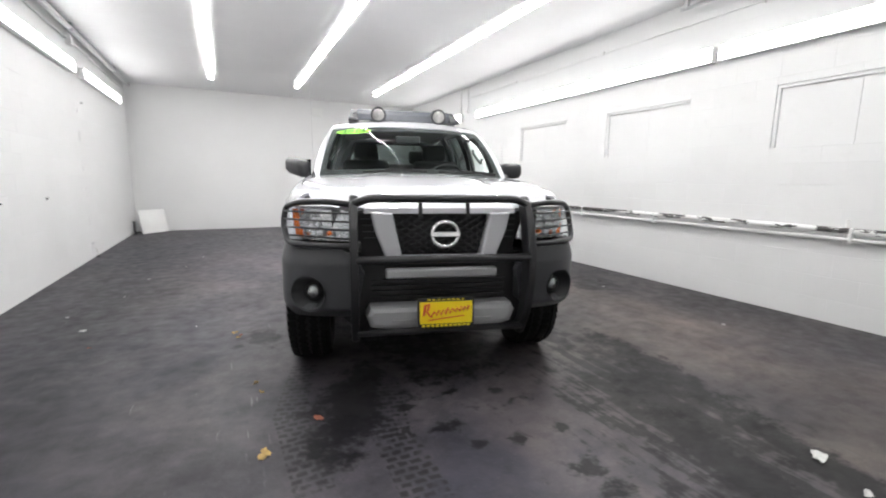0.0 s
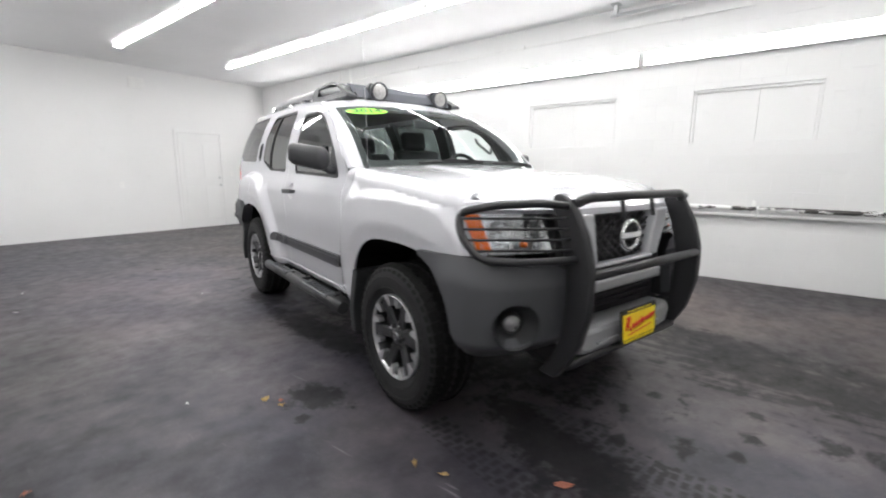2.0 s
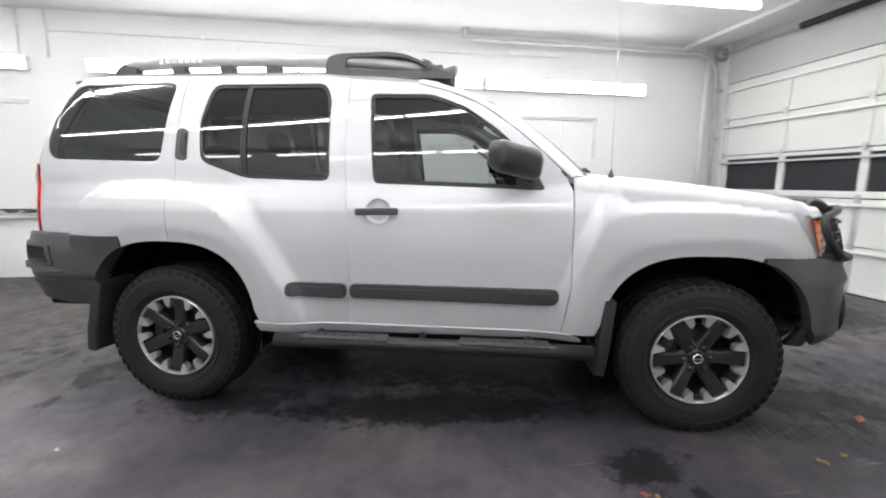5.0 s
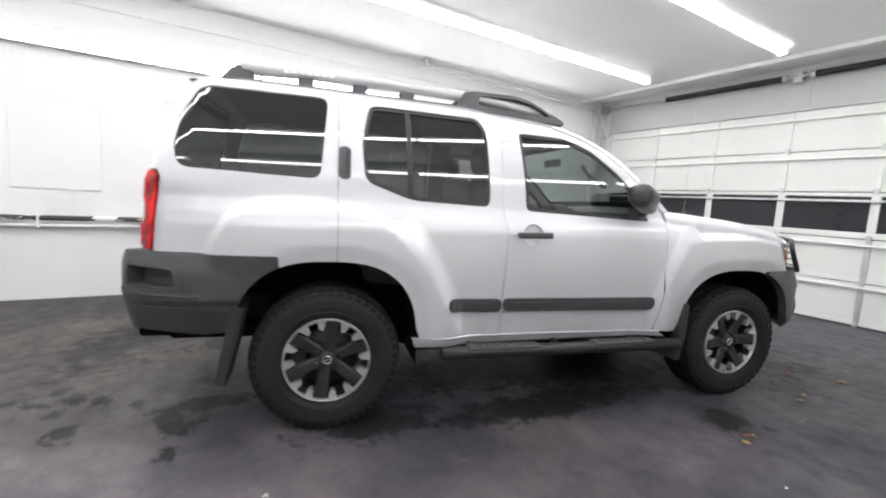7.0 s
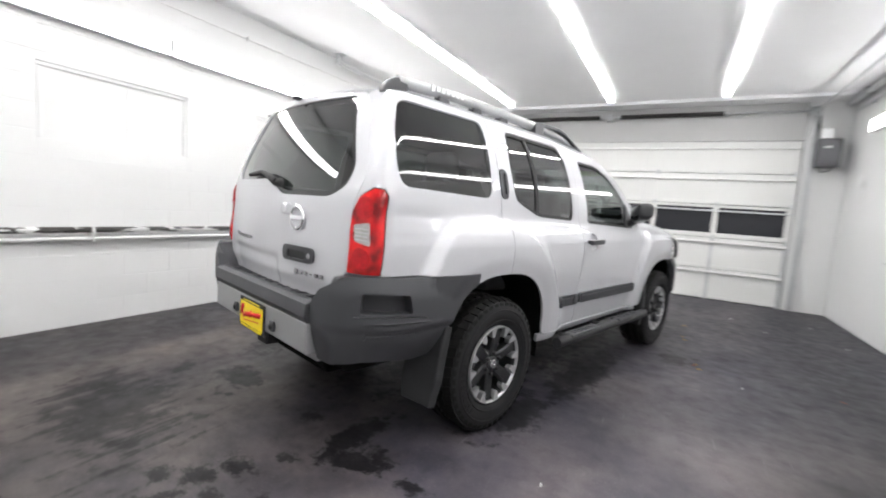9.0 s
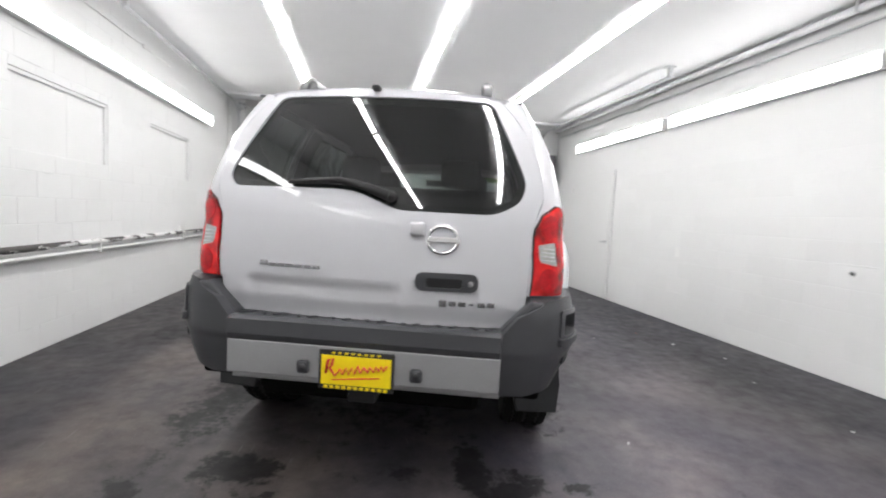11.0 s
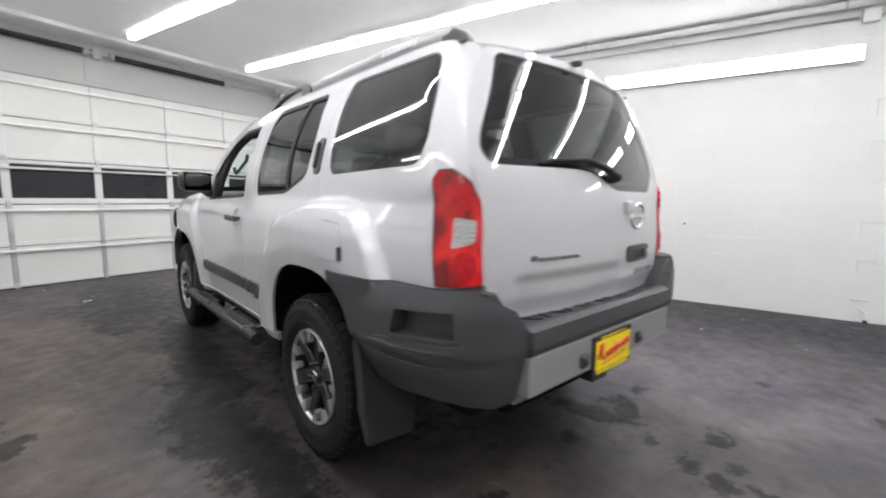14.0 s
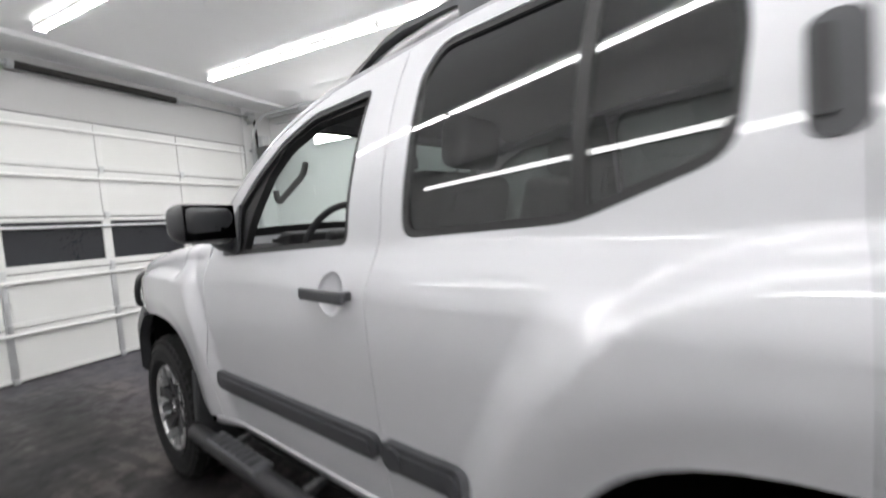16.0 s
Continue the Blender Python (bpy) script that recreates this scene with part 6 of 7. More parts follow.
    part("brake_caliper", box((-0.028, 0.12, 0.075), (0.07, 0.07, 0.13), Matrix.Rotation(radians(30), 4, "X"), 0.015), M_RIMD, w)
    return w


w0 = wheel()
w0.matrix_basis = pose(-0.775, -1.35, 0.362, -4, 0, 0)
for x, y, a, z in ((-0.775, 1.35, -22, 0), (0.775, -1.35, 14, 180), (0.775, 1.35, 40, 180)):
    copy_thing(w0, pose(x, y, 0.362, 0, 0, z) @ pose(0, 0, 0, a, 0, 0))

# ---- car: wheel wells, underbody and cabin ----
for k in (-1, 1):
    for s in (-1, 1):
        pts = arch_pts(k, -5, 164, 26, 1.02) if k < 0 else arch_pts(k, 14, 185, 26, 1.02)
        V, F = [], []
        for y, z in pts:
            V += [(s * (half(y, max(z, 0.42)) - 0.012), y, z), (s * 0.50, y, z)]
        for i in range(len(pts) - 1):
            F.append((2 * i, 2 * i + 1, 2 * i + 3, 2 * i + 2))
        F.append(tuple(range(1, 2 * len(pts), 2)))
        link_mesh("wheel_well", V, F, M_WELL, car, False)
bm = bmesh.new()
add_box(bm, (0, 0.15, 0.45), (1.0, 4.1, 0.16), None, 0.03)
add_box(bm, (0, 0.02, 0.46), (1.55, 1.62, 0.10), None, 0.02)
add_box(bm, (0, 1.95, 0.60), (1.3, 0.6, 0.14), None, 0.02)
add_box(bm, (0, 2.10, 0.50), (1.5, 0.30, 0.06), None, 0.02)
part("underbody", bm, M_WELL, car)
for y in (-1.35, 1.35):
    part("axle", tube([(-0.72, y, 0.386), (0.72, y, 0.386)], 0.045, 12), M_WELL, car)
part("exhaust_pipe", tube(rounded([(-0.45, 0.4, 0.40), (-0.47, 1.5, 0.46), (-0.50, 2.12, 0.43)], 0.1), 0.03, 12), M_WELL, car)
bm = bmesh.new()
add_box(bm, (0, 0.05, 0.58), (1.50, 1.54, 0.08), None, 0.01)
add_box(bm, (0, 1.40, 0.60), (0.96, 1.16, 0.08), None, 0.01)
add_box(bm, (0, 1.68, 0.955), (1.40, 0.80, 0.05), None, 0.01)
cabin = part("cabin_floor", bm, M_CABIN, car)
for s in (-1, 1):
    panel("door_trim", [(1.95, 0.96), (0.78, 0.96), (0.78, 0.62), (-0.70, 0.62), (-0.70, 1.16), (-0.60, 1.175), (0.9, 1.20), (1.2, 1.28), (2.0, 1.29)], side(s), M_CABIN, cabin, (-s, 0, 0), (), 0.08, 0.0, shift=0.07)
    panel("pillar_trim", [(0.30, 1.20), (0.46, 1.20), (0.47, 1.73), (0.31, 1.73)], side(s), M_CABIN, cabin, (-s, 0, 0), (), 0.08, 0.0, shift=0.04)
    panel("pillar_trim", [(1.20, 1.29), (1.37, 1.29), (1.37, 1.74), (1.20, 1.74)], side(s), M_CABIN, cabin, (-s, 0, 0), (), 0.08, 0.0, shift=0.04)
dash = part("dashboard", prism(soften([(-0.86, 1.12), (-0.75, 1.205), (-0.66, 1.20), (-0.57, 1.17), (-0.55, 1.05), (-0.60, 0.85), (-0.66, 0.70), (-0.90, 0.70)], 0.05), "x", -0.74, 0.74, 0.02), M_SEAT, car, "dark grey dashboard")
part("instrument_hood", prism(soften([(-0.74, 1.20), (-0.62, 1.25), (-0.53, 1.24), (-0.55, 1.16)], 0.02), "x", 0.20, 0.56, 0.02), M_SEAT, dash)
sw = part("steering_wheel", tube([(0.38 + 0.185 * math.cos(q), 0, 0.185 * math.sin(q)) for q in (i * math.pi / 18 for i in range(36))], 0.015, 8, True), M_SEAT, car, "black steering wheel", at=pose(0, -0.41, 1.185, -28, 0, 0))
part("wheel_boss", box((0.38, -0.01, -0.01), (0.15, 0.06, 0.12), None, 0.025, 3), M_SEAT, sw)
for a in (0, 180, 270):
    q = radians(a)
    part("wheel_spoke", tube([(0.38, 0, 0), (0.38 + 0.18 * math.cos(q), 0, 0.18 * math.sin(q))], 0.014, 6), M_SEAT, sw)
part("rear_view_mirror", box((0.0, -0.36, 1.565), (0.23, 0.03, 0.065), None, 0.012), M_SEAT, car, "black rear-view mirror")


def seat(x, y, w, rear=False):
    st = part("seat", box((x, y - 0.02, 0.78), (w, 0.50, 0.16), Matrix.Rotation(radians(4), 4, "X"), 0.05, 3), M_SEAT, car, "dark cloth seat", True)
    part("seat_back", box((x, y + 0.28, 1.10), (w * 0.96, 0.13, 0.62), Matrix.Rotation(radians(-14), 4, "X"), 0.05, 3), M_SEAT, st, smooth=True)
    for dx in ((0,) if not rear else (-0.32, 0.32)):
        part("headrest", box((x + dx, y + 0.395, 1.495), (0.25, 0.10, 0.175), Matrix.Rotation(radians(-10), 4, "X"), 0.045, 3), M_SEAT, st, smooth=True)
        for e in (-0.06, 0.06):
            part("headrest_post", tube([(x + dx + e, y + 0.36, 1.36), (x + dx + e, y + 0.385, 1.45)], 0.007, 6), M_CHROME, st)


seat(0.37, -0.02, 0.50)
seat(-0.37, -0.02, 0.50)
seat(0.0, 0.92, 1.26, True)
for s in (-1, 1):
    part("grab_handle", tube(rounded([(s * 0.66, -0.20, 1.50), (s * 0.655, -0.23, 1.46), (s * 0.70, -0.36, 1.36), (s * 0.71, -0.35, 1.41)], 0.03), 0.012, 8), M_CABIN, car)
    part("sill_weld_line", tube([side(s)(0.86 - i * 0.16, 0.457) + Vector((s * 0.002, 0, 0)) for i in range(11)], 0.006, 6), M_PAINT, car)
# fuel flap on the driver's flank
S = side(1)
ff = panel("fuel_flap", soften([(1.535, 0.950), (1.735, 0.950), (1.730, 1.02), (1.690, 1.098), (1.535, 1.106)], 0.022), S, M_PAINT, car, (1, 0, 0), (), 0.016, 0.004, shift=0.0045)
panel("flap_shadow_gap", border(soften([(1.535, 0.950), (1.735, 0.950), (1.730, 1.02), (1.690, 1.098), (1.535, 1.106)], 0.022), -0.0022), S, M_BLACK, ff, (1, 0, 0), (), 0.016, 0.0, shift=0.0028)
part("flap_latch", box(S(1.722, 0.985) + Vector((0.008, 0, 0)), (0.012, 0.022, 0.055), None, 0.004), M_CLAD, ff)

# ---- things on the walls ----
M_PIPE = surface("white_painted_pipe", (0.78, 0.78, 0.77), 0.4, vary=0.08, big=4, fine=70, relief=0.2)
M_RUST = surface("bare_dark_iron_patch", (0.05, 0.045, 0.042), 0.7, 0.3, vary=0.4, big=20, fine=120, relief=0.4)


def peeling():
    """White paint flaking from an iron pipe along its top."""
    m = bpy.data.materials.new("peeling_white_paint")
    nt, n, l, b = nodes_of(m)
    vec = n.new("ShaderNodeTexCoord").outputs["Object"]
    mp = n.new("ShaderNodeMapping")
    mp.inputs["Scale"].default_value = (8, 2.8, 11)
    l.new(vec, mp.inputs["Vector"])
    f = tex_noise(n, l, mp.outputs[0], 1.4, 6, 0.62)
    c = mix(n, l, ramp(n, l, f, ((0.475, 0.0), (0.495, 1.0))), (0.80, 0.80, 0.79), (0.045, 0.042, 0.04))
    l.new(c, b.inputs["Base Color"])
    b.inputs["Roughness"].default_value = 0.55
    bump(n, l, b, f, 0.5, 0.004)
    return m


M_PEEL = peeling()
rail = thing("pipe_rail", "white pipes with peeling paint along the block wall", "pipe")
part("upper_pipe", tube([(XE - 0.055, -4.70 + i * 0.5, 0.838) for i in range(25)], 0.026, 12), M_PEEL, rail, "pipe with flaking white paint")
part("lower_pipe", tube([(XE - 0.05, -4.72, 0.762), (XE - 0.05, 7.28, 0.762)], 0.017, 10), M_PIPE, rail)
for y in (-4.6, -2.44, -0.55, 0.65, 2.0, 3.4, 5.0, 6.6):
    part("clamp", box((XE - 0.045, y, 0.80), (0.085, 0.02, 0.13), None, 0.006), M_PIPE, rail)
part("riser", tube([(XE - 0.045, -2.40, 0.72), (XE - 0.045, -2.40, 0.93)], 0.014, 8), M_PIPE, rail)

down = thing("conduit", "white painted conduit running down the wall", "conduit", group="wall conduits")
part("pipe", tube(rounded([(XE - 0.035, -4.58, 3.20), (XE - 0.035, -4.58, 0.9)], 0.05), 0.03, 12), M_PIPE, down)
for z in (1.2, 2.0, 2.9):
    part("strap", box((XE - 0.03, -4.58, z), (0.06, 0.085, 0.02), None, 0.004), M_PIPE, down)
for y, r in ((4.22, 0.012), (4.52, 0.01)):
    d2 = thing("conduit", "thin white conduit running down to the strip light", "conduit", group="wall conduits")
    part("pipe", tube([(XE - 0.015, y, ceil_z(y) - 0.005), (XE - 0.015, y, 2.66)], r, 8), M_PIPE, d2)
    part("strap", box((XE - 0.01, y, 3.0), (0.02, 0.05, 0.015)), M_PIPE, d2)
run = thing("conduit", "white conduit running along the wall under the ceiling", "conduit", group="wall conduits")
part("pipe", tube([(XE - 0.008, -2.2, 2.975), (XE - 0.008, 4.22, 2.96)], 0.0055, 8), M_PIPE, run)
for y in (-1.5, 0.5, 2.5):
    part("strap", box((XE - 0.009, y, 2.975), (0.024, 0.02, 0.045)), M_PIPE, run)
wrun = thing("conduit", "grey conduit running along the wall to a white box", "conduit", group="wall conduits")
part("pipe", tube([(XW + 0.02, -4.6, 3.06), (XW + 0.02, 3.62, 3.03)], 0.012, 8), M_STEEL, wrun)
part("junction_box", box((XW + 0.035, 3.70, 3.03), (0.07, 0.13, 0.13), None, 0.008), M_TRIM, wrun, "white junction box")
part("pipe_end", tube([(XW + 0.02, 3.76, 3.03), (XW + 0.02, 7.3, 3.0)], 0.010, 8), M_PIPE, wrun)
for y in (-4.0, -2.0, 0.0, 2.0):
    part("strap", box((XW + 0.012, y, 3.045), (0.024, 0.02, 0.05)), M_STEEL, wrun)
duct = thing("ceiling_pipe", "white painted pipe in the corner under the ceiling", "pipe")
part("pipe", tube([(XW + 0.09, -4.70, ceil_z(-4.7) - 0.06), (XW + 0.09, 7.3, ceil_z(7.3) - 0.06)], 0.035, 12), M_CEIL, duct)
for y in (-4, -1.5, 1, 3.5, 6):
    part("hanger", box((XW + 0.09, y, ceil_z(y) - 0.05), (0.085, 0.02, 0.10), None, 0.004), M_STEEL, duct)

# personnel door in the west wall and the door in the end wall
d = thing("door_1", "flush white painted door in the side wall", "door", kind="structure")
part("door_leaf", box((XW + 0.006, -3.02, 1.07), (0.020, 0.90, 2.12), None, 0.003), M_PLASTER, d)
part("door_jamb", box((XW + 0.006, -2.554, 1.075), (0.016, 0.018, 2.13)), M_OPENER, d, "dark door gap")
part("door_jamb", box((XW + 0.010, -2.52, 1.09), (0.024, 0.06, 2.16), None, 0.004), M_PLASTER, d)
hd = part("door_lever", tube([(XW + 0.02, -2.635, 0.97), (XW + 0.06, -2.635, 0.97), (XW + 0.06, -2.745, 0.97)], 0.009, 8), M_STEEL, d, "steel lever")
part("rose", lathe([(0.014, 0.026), (0.022, 0.024), (0.024, 0.0)], 18, "x", (XW, -2.635, 0.97)), M_STEEL, hd)
d = thing("door_2", "white panelled door with knob in the end wall", "door", kind="structure")
part("door_leaf", box((1.60, YN - 0.006, 1.0), (0.862, 0.018, 1.99), None, 0.002), M_PLASTER, d)
for z, h in ((0.55, 0.7), (1.45, 0.75)):
    for x in (1.40, 1.80):
        part("door_panel", box((x, YN - 0.016, z), (0.28, 0.007, h), None, 0.003), M_PLASTER, d)
for x in (1.135, 2.065):
    part("door_frame", box((x, YN - 0.010, 1.02), (0.06, 0.02, 2.04), None, 0.004), M_PLASTER, d)
part("door_frame", box((1.60, YN - 0.010, 2.035), (0.99, 0.022, 0.06), None, 0.004), M_PLASTER, d)
part("door_knob", lathe([(-0.03, 0.012), (-0.055, 0.014), (-0.065, 0.028), (-0.085, 0.026), (-0.092, 0.0)], 18, "y", (1.97, YN, 0.92)), M_STEEL, d, "steel knob", True)
part("deadbolt", lathe([(-0.03, 0.028), (-0.045, 0.025), (-0.048, 0.0)], 18, "y", (1.97, YN, 1.08)), M_STEEL, d, smooth=True)
sw = thing("light_switch", "small white wall switch plate beside the door", "switch", group="wall plates")
part("plate", box((0, -0.004, 0), (0.075, 0.008, 0.12), None, 0.003), M_TRIM, sw)
part("toggle", box((0, -0.012, 0.005), (0.012, 0.014, 0.024), None, 0.003), M_TRIM, sw)
sw.matrix_basis = pose(2.25, YN, 1.17)
copy_thing(sw, pose(0.13, YN, 0.95))
copy_thing(sw, pose(-3.06, YS + 0.02, 1.40, 0, 0, 180))
copy_thing(sw, pose(XW, -3.96, 1.93, 0, 0, 90))
vent = thing("wall_vent", "white louvred vent high on the end wall", "vent")
part("vent_frame", box((0.55, YN - 0.008, 2.88), (0.26, 0.016, 0.20), None, 0.004), M_TRIM, vent)
for i in range(6):
    part("slat", box((0.55, YN - 0.018, 2.82 + i * 0.024), (0.22, 0.008, 0.010), Matrix.Rotation(radians(30), 4, "X")), M_TRIM, vent)
board = thing("leaning_board", "white board leaning in the corner of the room", "board")
a, b = Vector((-3.27, 6.86, 0)), Vector((-2.84, 7.28, 0))
up = Vector((-0.075, 0.065, 0.50))
nn = (b - a).cross(up).normalized() * 0.014
bm = bmesh.new()
V = [bm.verts.new(p) for p in (a, b, b + up, a + up, a + nn, b + nn, b + up + nn, a + up + nn)]
for q in ((0, 1, 2, 3), (4, 7, 6, 5), (0, 4, 5, 1), (1, 5, 6, 2), (2, 6, 7, 3), (3, 7, 4, 0)):
    bm.faces.new([V[i] for i in q])
part("sheet", bm, M_TRIM, board)
part("dark_edge_strip", box((-3.39, 6.80, 0.14), (0.03, 0.05, 0.28), None, 0.004), M_BLACK, board)
for y, z in ((2.26, 0.95), (1.12, 0.95), (4.08, 2.26)):
    anchor = thing("wall_anchor", "small dark rusty bolt in the block wall", "bolt", group="wall bolts")
    part("bolt", lathe([(-0.01, 0.011), (0.012, 0.010), (0.014, 0.0)], 10, "x", (XW, y, z)), M_RUST, anchor)
    part("washer", lathe([(-0.01, 0.02), (0.002, 0.02), (0.003, 0.008)], 14, "x", (XW, y, z)), M_STEEL, anchor)

# toothed end of the old block wall, where an opening was filled in
jamb = thing("trim_toothed_jamb", "toothed painted block edge where an opening was filled", "wall edge", kind="structure")
for k in range(6):
    zt = 0.235 + 0.4015 * k
    wide = 0.12 + 0.02 * (k % 3)
    part("tooth_ledge", box((XW - 0.001, 3.83 + wide / 2, zt), (0.020, wide, 0.007), None, 0.002), M_PLASTER, jamb)
    part("tooth_edge", box((XW - 0.003, 3.832 + 0.006 * (k % 2), zt - 0.075), (0.012, 0.006, 0.15), None, 0.002), M_PLASTER, jamb)
    part("tooth_return", box((XW - 0.004, 3.83 + wide - 0.04, zt - 0.203), (0.010, 0.09, 0.005), None, 0.002), M_PLASTER, jamb)
patch = tagged(part("trim_plaster_patch", box((XE - 0.001, 3.25, 1.54), (0.014, 0.70, 0.82), None, 0.003), M_PLASTER), "plastered patch on the white block wall", "wall patch", kind="structure")

stub = thing("pipe_stub", "small white pipe stub standing at the foot of the wall", "pipe")
part("riser", tube(rounded([(XW + 0.03, 3.94, 0.0), (XW + 0.03, 3.94, 0.10), (XW + 0.03, 3.90, 0.14), (XW + 0.005, 3.90, 0.14)], 0.03), 0.014, 10), M_PIPE, stub)
part("cover_plate", box((XW + 0.006, 3.88, 0.225), (0.016, 0.14, 0.014), None, 0.003), M_STEEL, stub)
part("dark_joint", lathe([(0.0, 0.020), (0.03, 0.020), (0.032, 0.014)], 12, "z", (XW + 0.03, 3.94, 0.0)), M_RUST, stub)
copy_thing(sw, pose(XW, -0.93, 0.945, 0, 0, 90))

# ---- litter on the floor ----
M_LEAFY = surface("yellow_dry_leaf", (0.36, 0.24, 0.08), 0.7, vary=0.3, big=30, fine=150)
M_LEAFR = surface("red_brown_dry_leaf", (0.26, 0.085, 0.05), 0.7, vary=0.3, big=30, fine=150)
M_PAPER = surface("crumpled_white_paper", (0.55, 0.55, 0.54), 0.8, vary=0.1, big=30, fine=90)
rl = random.Random(5)


def leaf(x, y, size, m, label, category):
    """A curled lobed leaf or a torn scrap."""
    bm = bmesh.new()
    c = bm.verts.new((0, 0, 0.006))
    rim = []
    for i in range(14):
        q = 2 * math.pi * i / 14
        r = size * (0.55 + 0.45 * rl.random()) * (1.25 if i % 7 == 0 else 1.0)
        rim.append(bm.verts.new((r * math.cos(q), r * 0.65 * math.sin(q), 0.002 + 0.012 * rl.random())))
    for i in range(14):
        bm.faces.new((c, rim[i], rim[(i + 1) % 14]))
    ext = bmesh.ops.extrude_face_region(bm, geom=bm.faces[:])
    bmesh.ops.translate(bm, vec=(0, 0, 0.0012), verts=[v for v in ext["geom"] if isinstance(v, bmesh.types.BMVert)])
    bmesh.ops.recalc_face_normals(bm, faces=bm.faces[:])
    tagged(part("leaf" if category == "leaf" else "paper_scrap", bm, m, at=pose(x, y, 0.0, 0, 0, rl.uniform(0, 360))), label, category, "litter on the floor")


for x, y, s in ((-1.53, -2.21, 0.045), (-1.62, -0.48, 0.030), (-1.52, -1.46, 0.022), (-1.60, -0.60, 0.018), (-1.5, -1.6, 0.02)):
    leaf(x, y, s, M_LEAFY, "dry yellow leaf lying on the floor", "leaf")
for x, y, s in ((-1.26, -2.01, 0.035), (-1.58, -0.56, 0.02), (-2.55, -0.4, 0.02)):
    leaf(x, y, s, M_LEAFR, "dry red-brown leaf lying on the floor", "leaf")
for x, y, s in ((0.72, -3.29, 0.055), (-2.69, 0.04, 0.03), (-2.16, 2.55, 0.018), (2.30, -0.56, 0.022), (0.60, -3.5, 0.03), (0.82, -4.35, 0.02), (-2.9, 0.5, 0.02), (-2.4, -2.6, 0.025), (-2.1, -3.2, 0.03), (-2.5, 1.9, 0.016),
                (-2.8, 2.9, 0.016), (-2.6, 1.1, 0.014), (-3.0, -3.4, 0.03), (-3.1, -2.4, 0.02), (2.2, -2.0, 0.018), (-1.9, -0.2, 0.012), (-0.9, 1.9, 0.012), (-2.0, 3.3, 0.016)):
    leaf(x, y, s, M_PAPER, "small torn white scrap on the floor", "litter")

# ---- painted concrete blocks of the side walls: a shallow face on each, courses in running bond ----
BW, BH, GAP, PROUD = 0.406, 0.203, 0.0014, 0.0013


rb = random.Random(11)


def block_mesh(w, h, sx):
    """One block's face with eased edges; it looks along sx."""
    b, p = 0.004, PROUD
    e = 0.0012
    V = [(0, 0, 0), (0, w, 0), (0, w, h), (0, 0, h), (sx * p, e, b), (sx * p, w - e, b), (sx * p, w - e, h - b), (sx * p, e, h - b)]
    F = [(4, 5, 6, 7), (0, 1, 5, 4), (1, 2, 6, 5), (2, 3, 7, 6), (3, 0, 4, 7)]
    return V, [f if sx > 0 else f[::-1] for f in F]


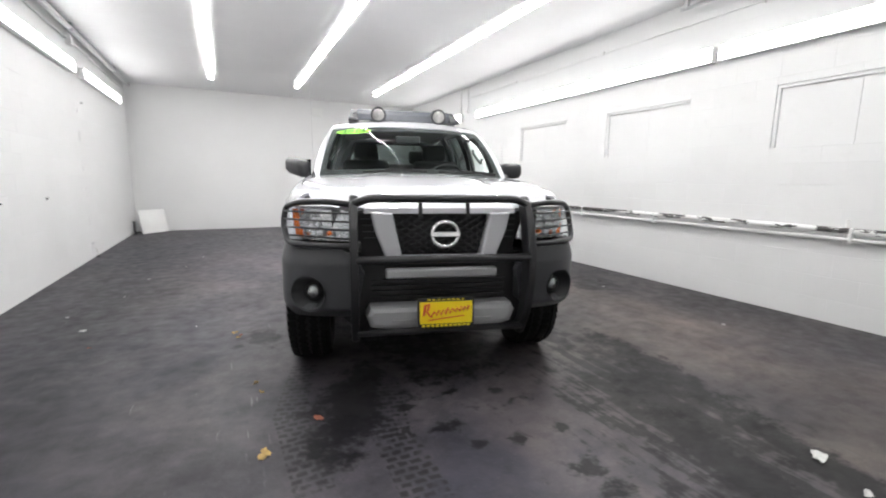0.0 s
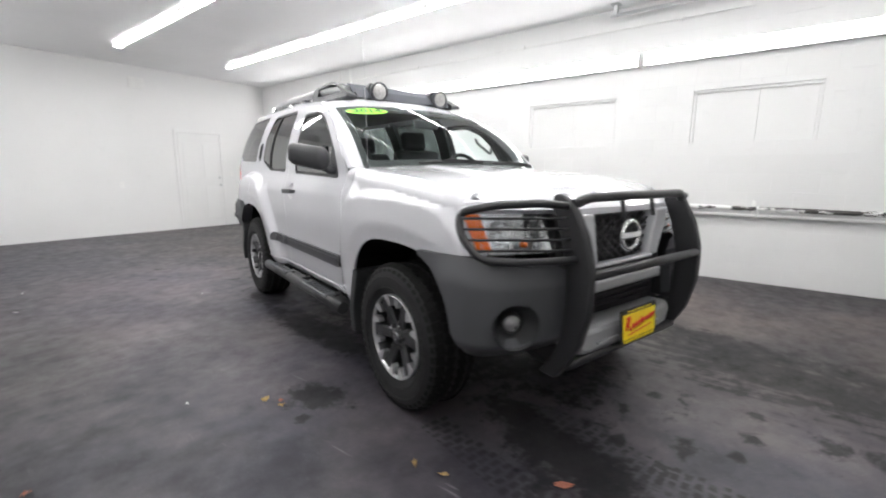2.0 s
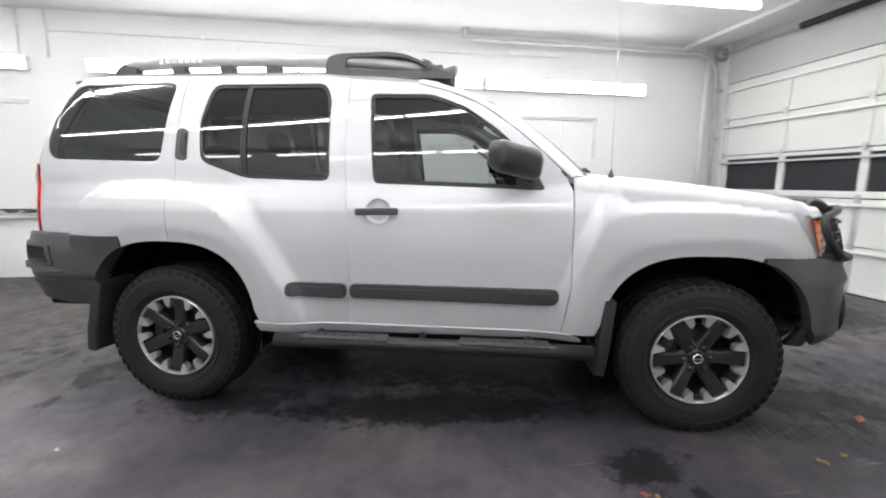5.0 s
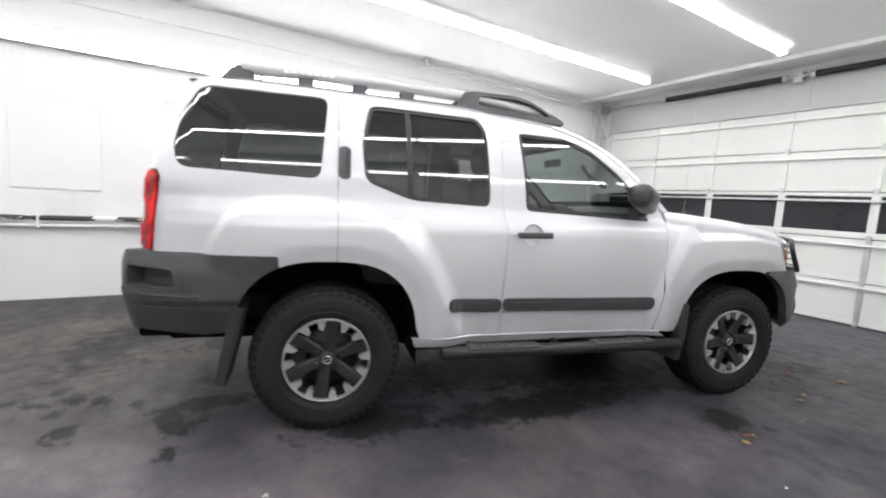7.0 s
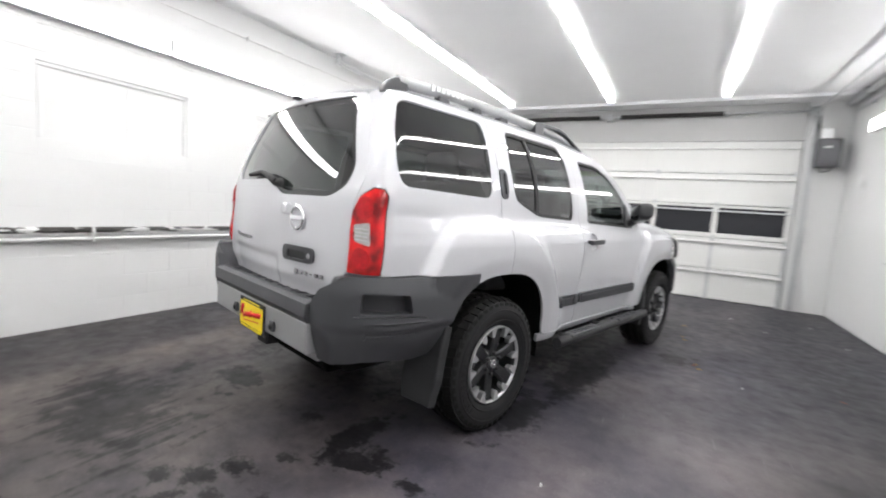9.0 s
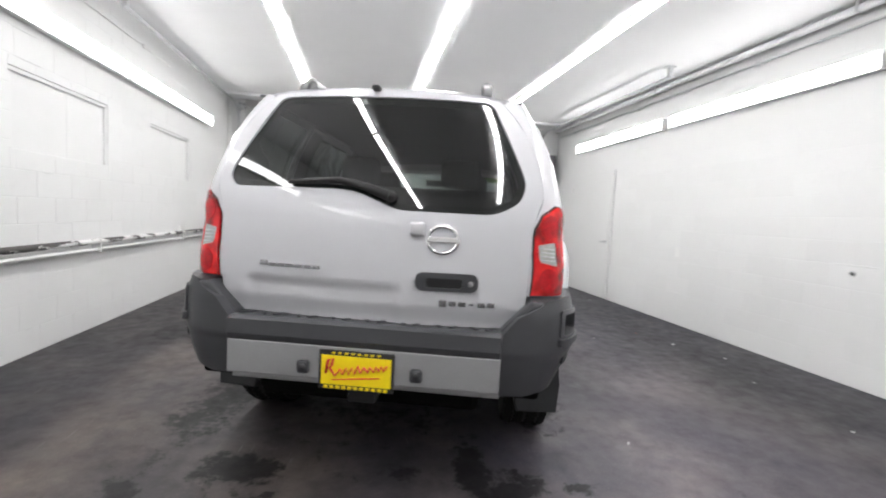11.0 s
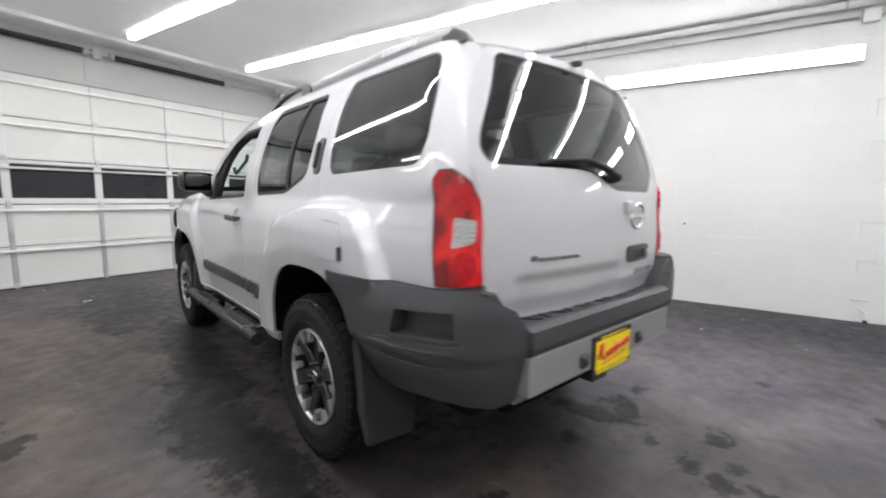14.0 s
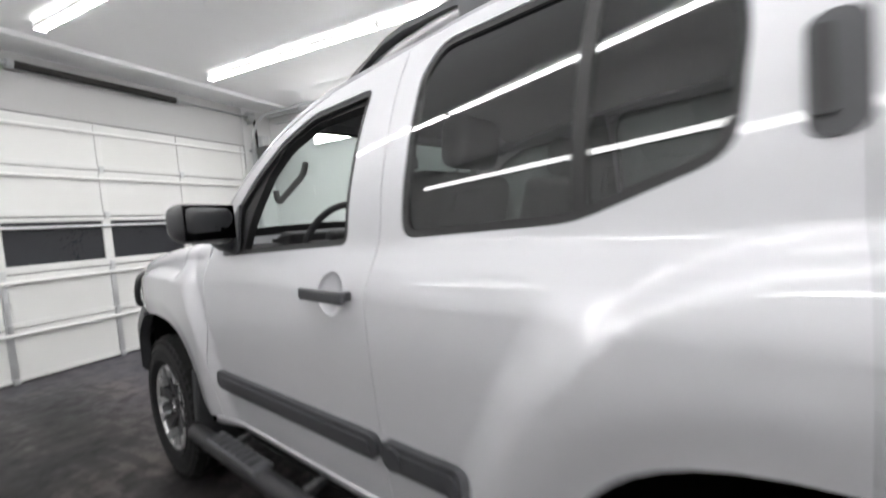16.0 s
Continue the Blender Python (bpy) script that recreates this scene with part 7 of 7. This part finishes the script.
def block_wall(wall, x, sx, y_near, z_near, holes):
    me, rest_v, rest_f = None, [], []
    row = 0
    z = 0.004
    while z < 3.14:
        y = YS + 0.03 - (BW / 2 if row % 2 else 0)
        while y < YN - 0.02:
            y0, y1 = max(y, YS + 0.03), min(y + BW - GAP, YN - 0.01)
            y += BW
            zh = min(BH - GAP, ceil_z(y0) - 0.02 - z)
            if y1 - y0 < 0.03 or zh < 0.03:
                continue
            hit = [h for h in holes if y0 < h[1] and y1 > h[0] and z < h[3] and z + zh > h[2]]
            if hit:
                h = hit[0]
                cuts = []
                if h[0] - y0 > 0.03:
                    cuts.append((y0, h[0] - 0.003, z, zh))
                if y1 - h[1] > 0.03:
                    cuts.append((h[1] + 0.003, y1, z, zh))
                a, b = max(y0, h[0]), min(y1, h[1])
                if h[2] - z > 0.03:
                    cuts.append((a, b, z, h[2] - z))
                if z + zh - h[3] > 0.03:
                    cuts.append((a, b, h[3], z + zh - h[3]))
            else:
                cuts = [(y0, y1, z, zh)]
            whole = not hit and abs(y1 - y0 - (BW - GAP)) < 1e-6 and abs(zh - (BH - GAP)) < 1e-6
            if whole and y_near[0] < y0 < y_near[1] and z_near[0] < z < z_near[1]:
                if me is None:
                    V, F = block_mesh(BW - GAP, BH - GAP, sx)
                    me = bpy.data.meshes.new("block")
                    me.from_pydata(V, [], F)
                    me.materials.append(M_WALL)
                ob = new("block", me)
                ob.parent = wall
                ob.matrix_basis = Matrix.Translation((x, y0, z))
            else:
                for a, b, zz, hh in cuts:
                    V, F = block_mesh(b - a, hh, sx)
                    o = len(rest_v)
                    rest_v += [(x + v[0], a + v[1], zz + v[2]) for v in V]
                    rest_f += [tuple(o + i for i in f) for f in F]
        z += BH
        row += 1
    tagged(link_mesh("far_blocks", rest_v, rest_f, M_WALL, wall), kind="stuff")
    # runs of thick paint that stand proud along the bed joints
    V, F = [], []
    for k in range(1, 15):
        for i in range(13):
            if rb.random() < 0.45:
                continue
            ln, y0, zc = rb.uniform(0.06, 0.34), rb.uniform(YS + 0.3, YN - 0.5), 0.003 + k * BH
            if any(h[0] - 0.05 < y0 + ln and y0 < h[1] + 0.05 and h[2] - 0.05 < zc < h[3] + 0.05 for h in holes) or abs(zc - 0.81) < 0.1 and sx < 0:
                continue
            o, n, d = len(V), 6, rb.uniform(0.003, 0.006)
            for j in range(n + 1):
                y, q = y0 + ln * j / n, d * math.sin(math.pi * (0.08 + 0.84 * j / n)) * rb.uniform(0.6, 1.0)
                V += [(x, y, zc + 0.006), (x + sx * (PROUD + q), y, zc + 0.002), (x, y, zc - 0.006 - q)]
            for j in range(n):
                a = o + 3 * j
                F += [(a, a + 1, a + 4, a + 3), (a + 1, a + 2, a + 5, a + 4)]
    tagged(link_mesh("paint_runs", V, F, M_WALL, wall), kind="stuff")


block_wall(wall_west, XW - 0.008, 1, (-2.6, 4.4), (0.15, 2.2), [(-3.475, -2.485, 0.0, 2.17)])
block_wall(wall_east, XE + 0.008, -1, (-3.2, 3.0), (0.15, 2.2), [(a, b, WZ0, WZ1) for a, b in WINS])
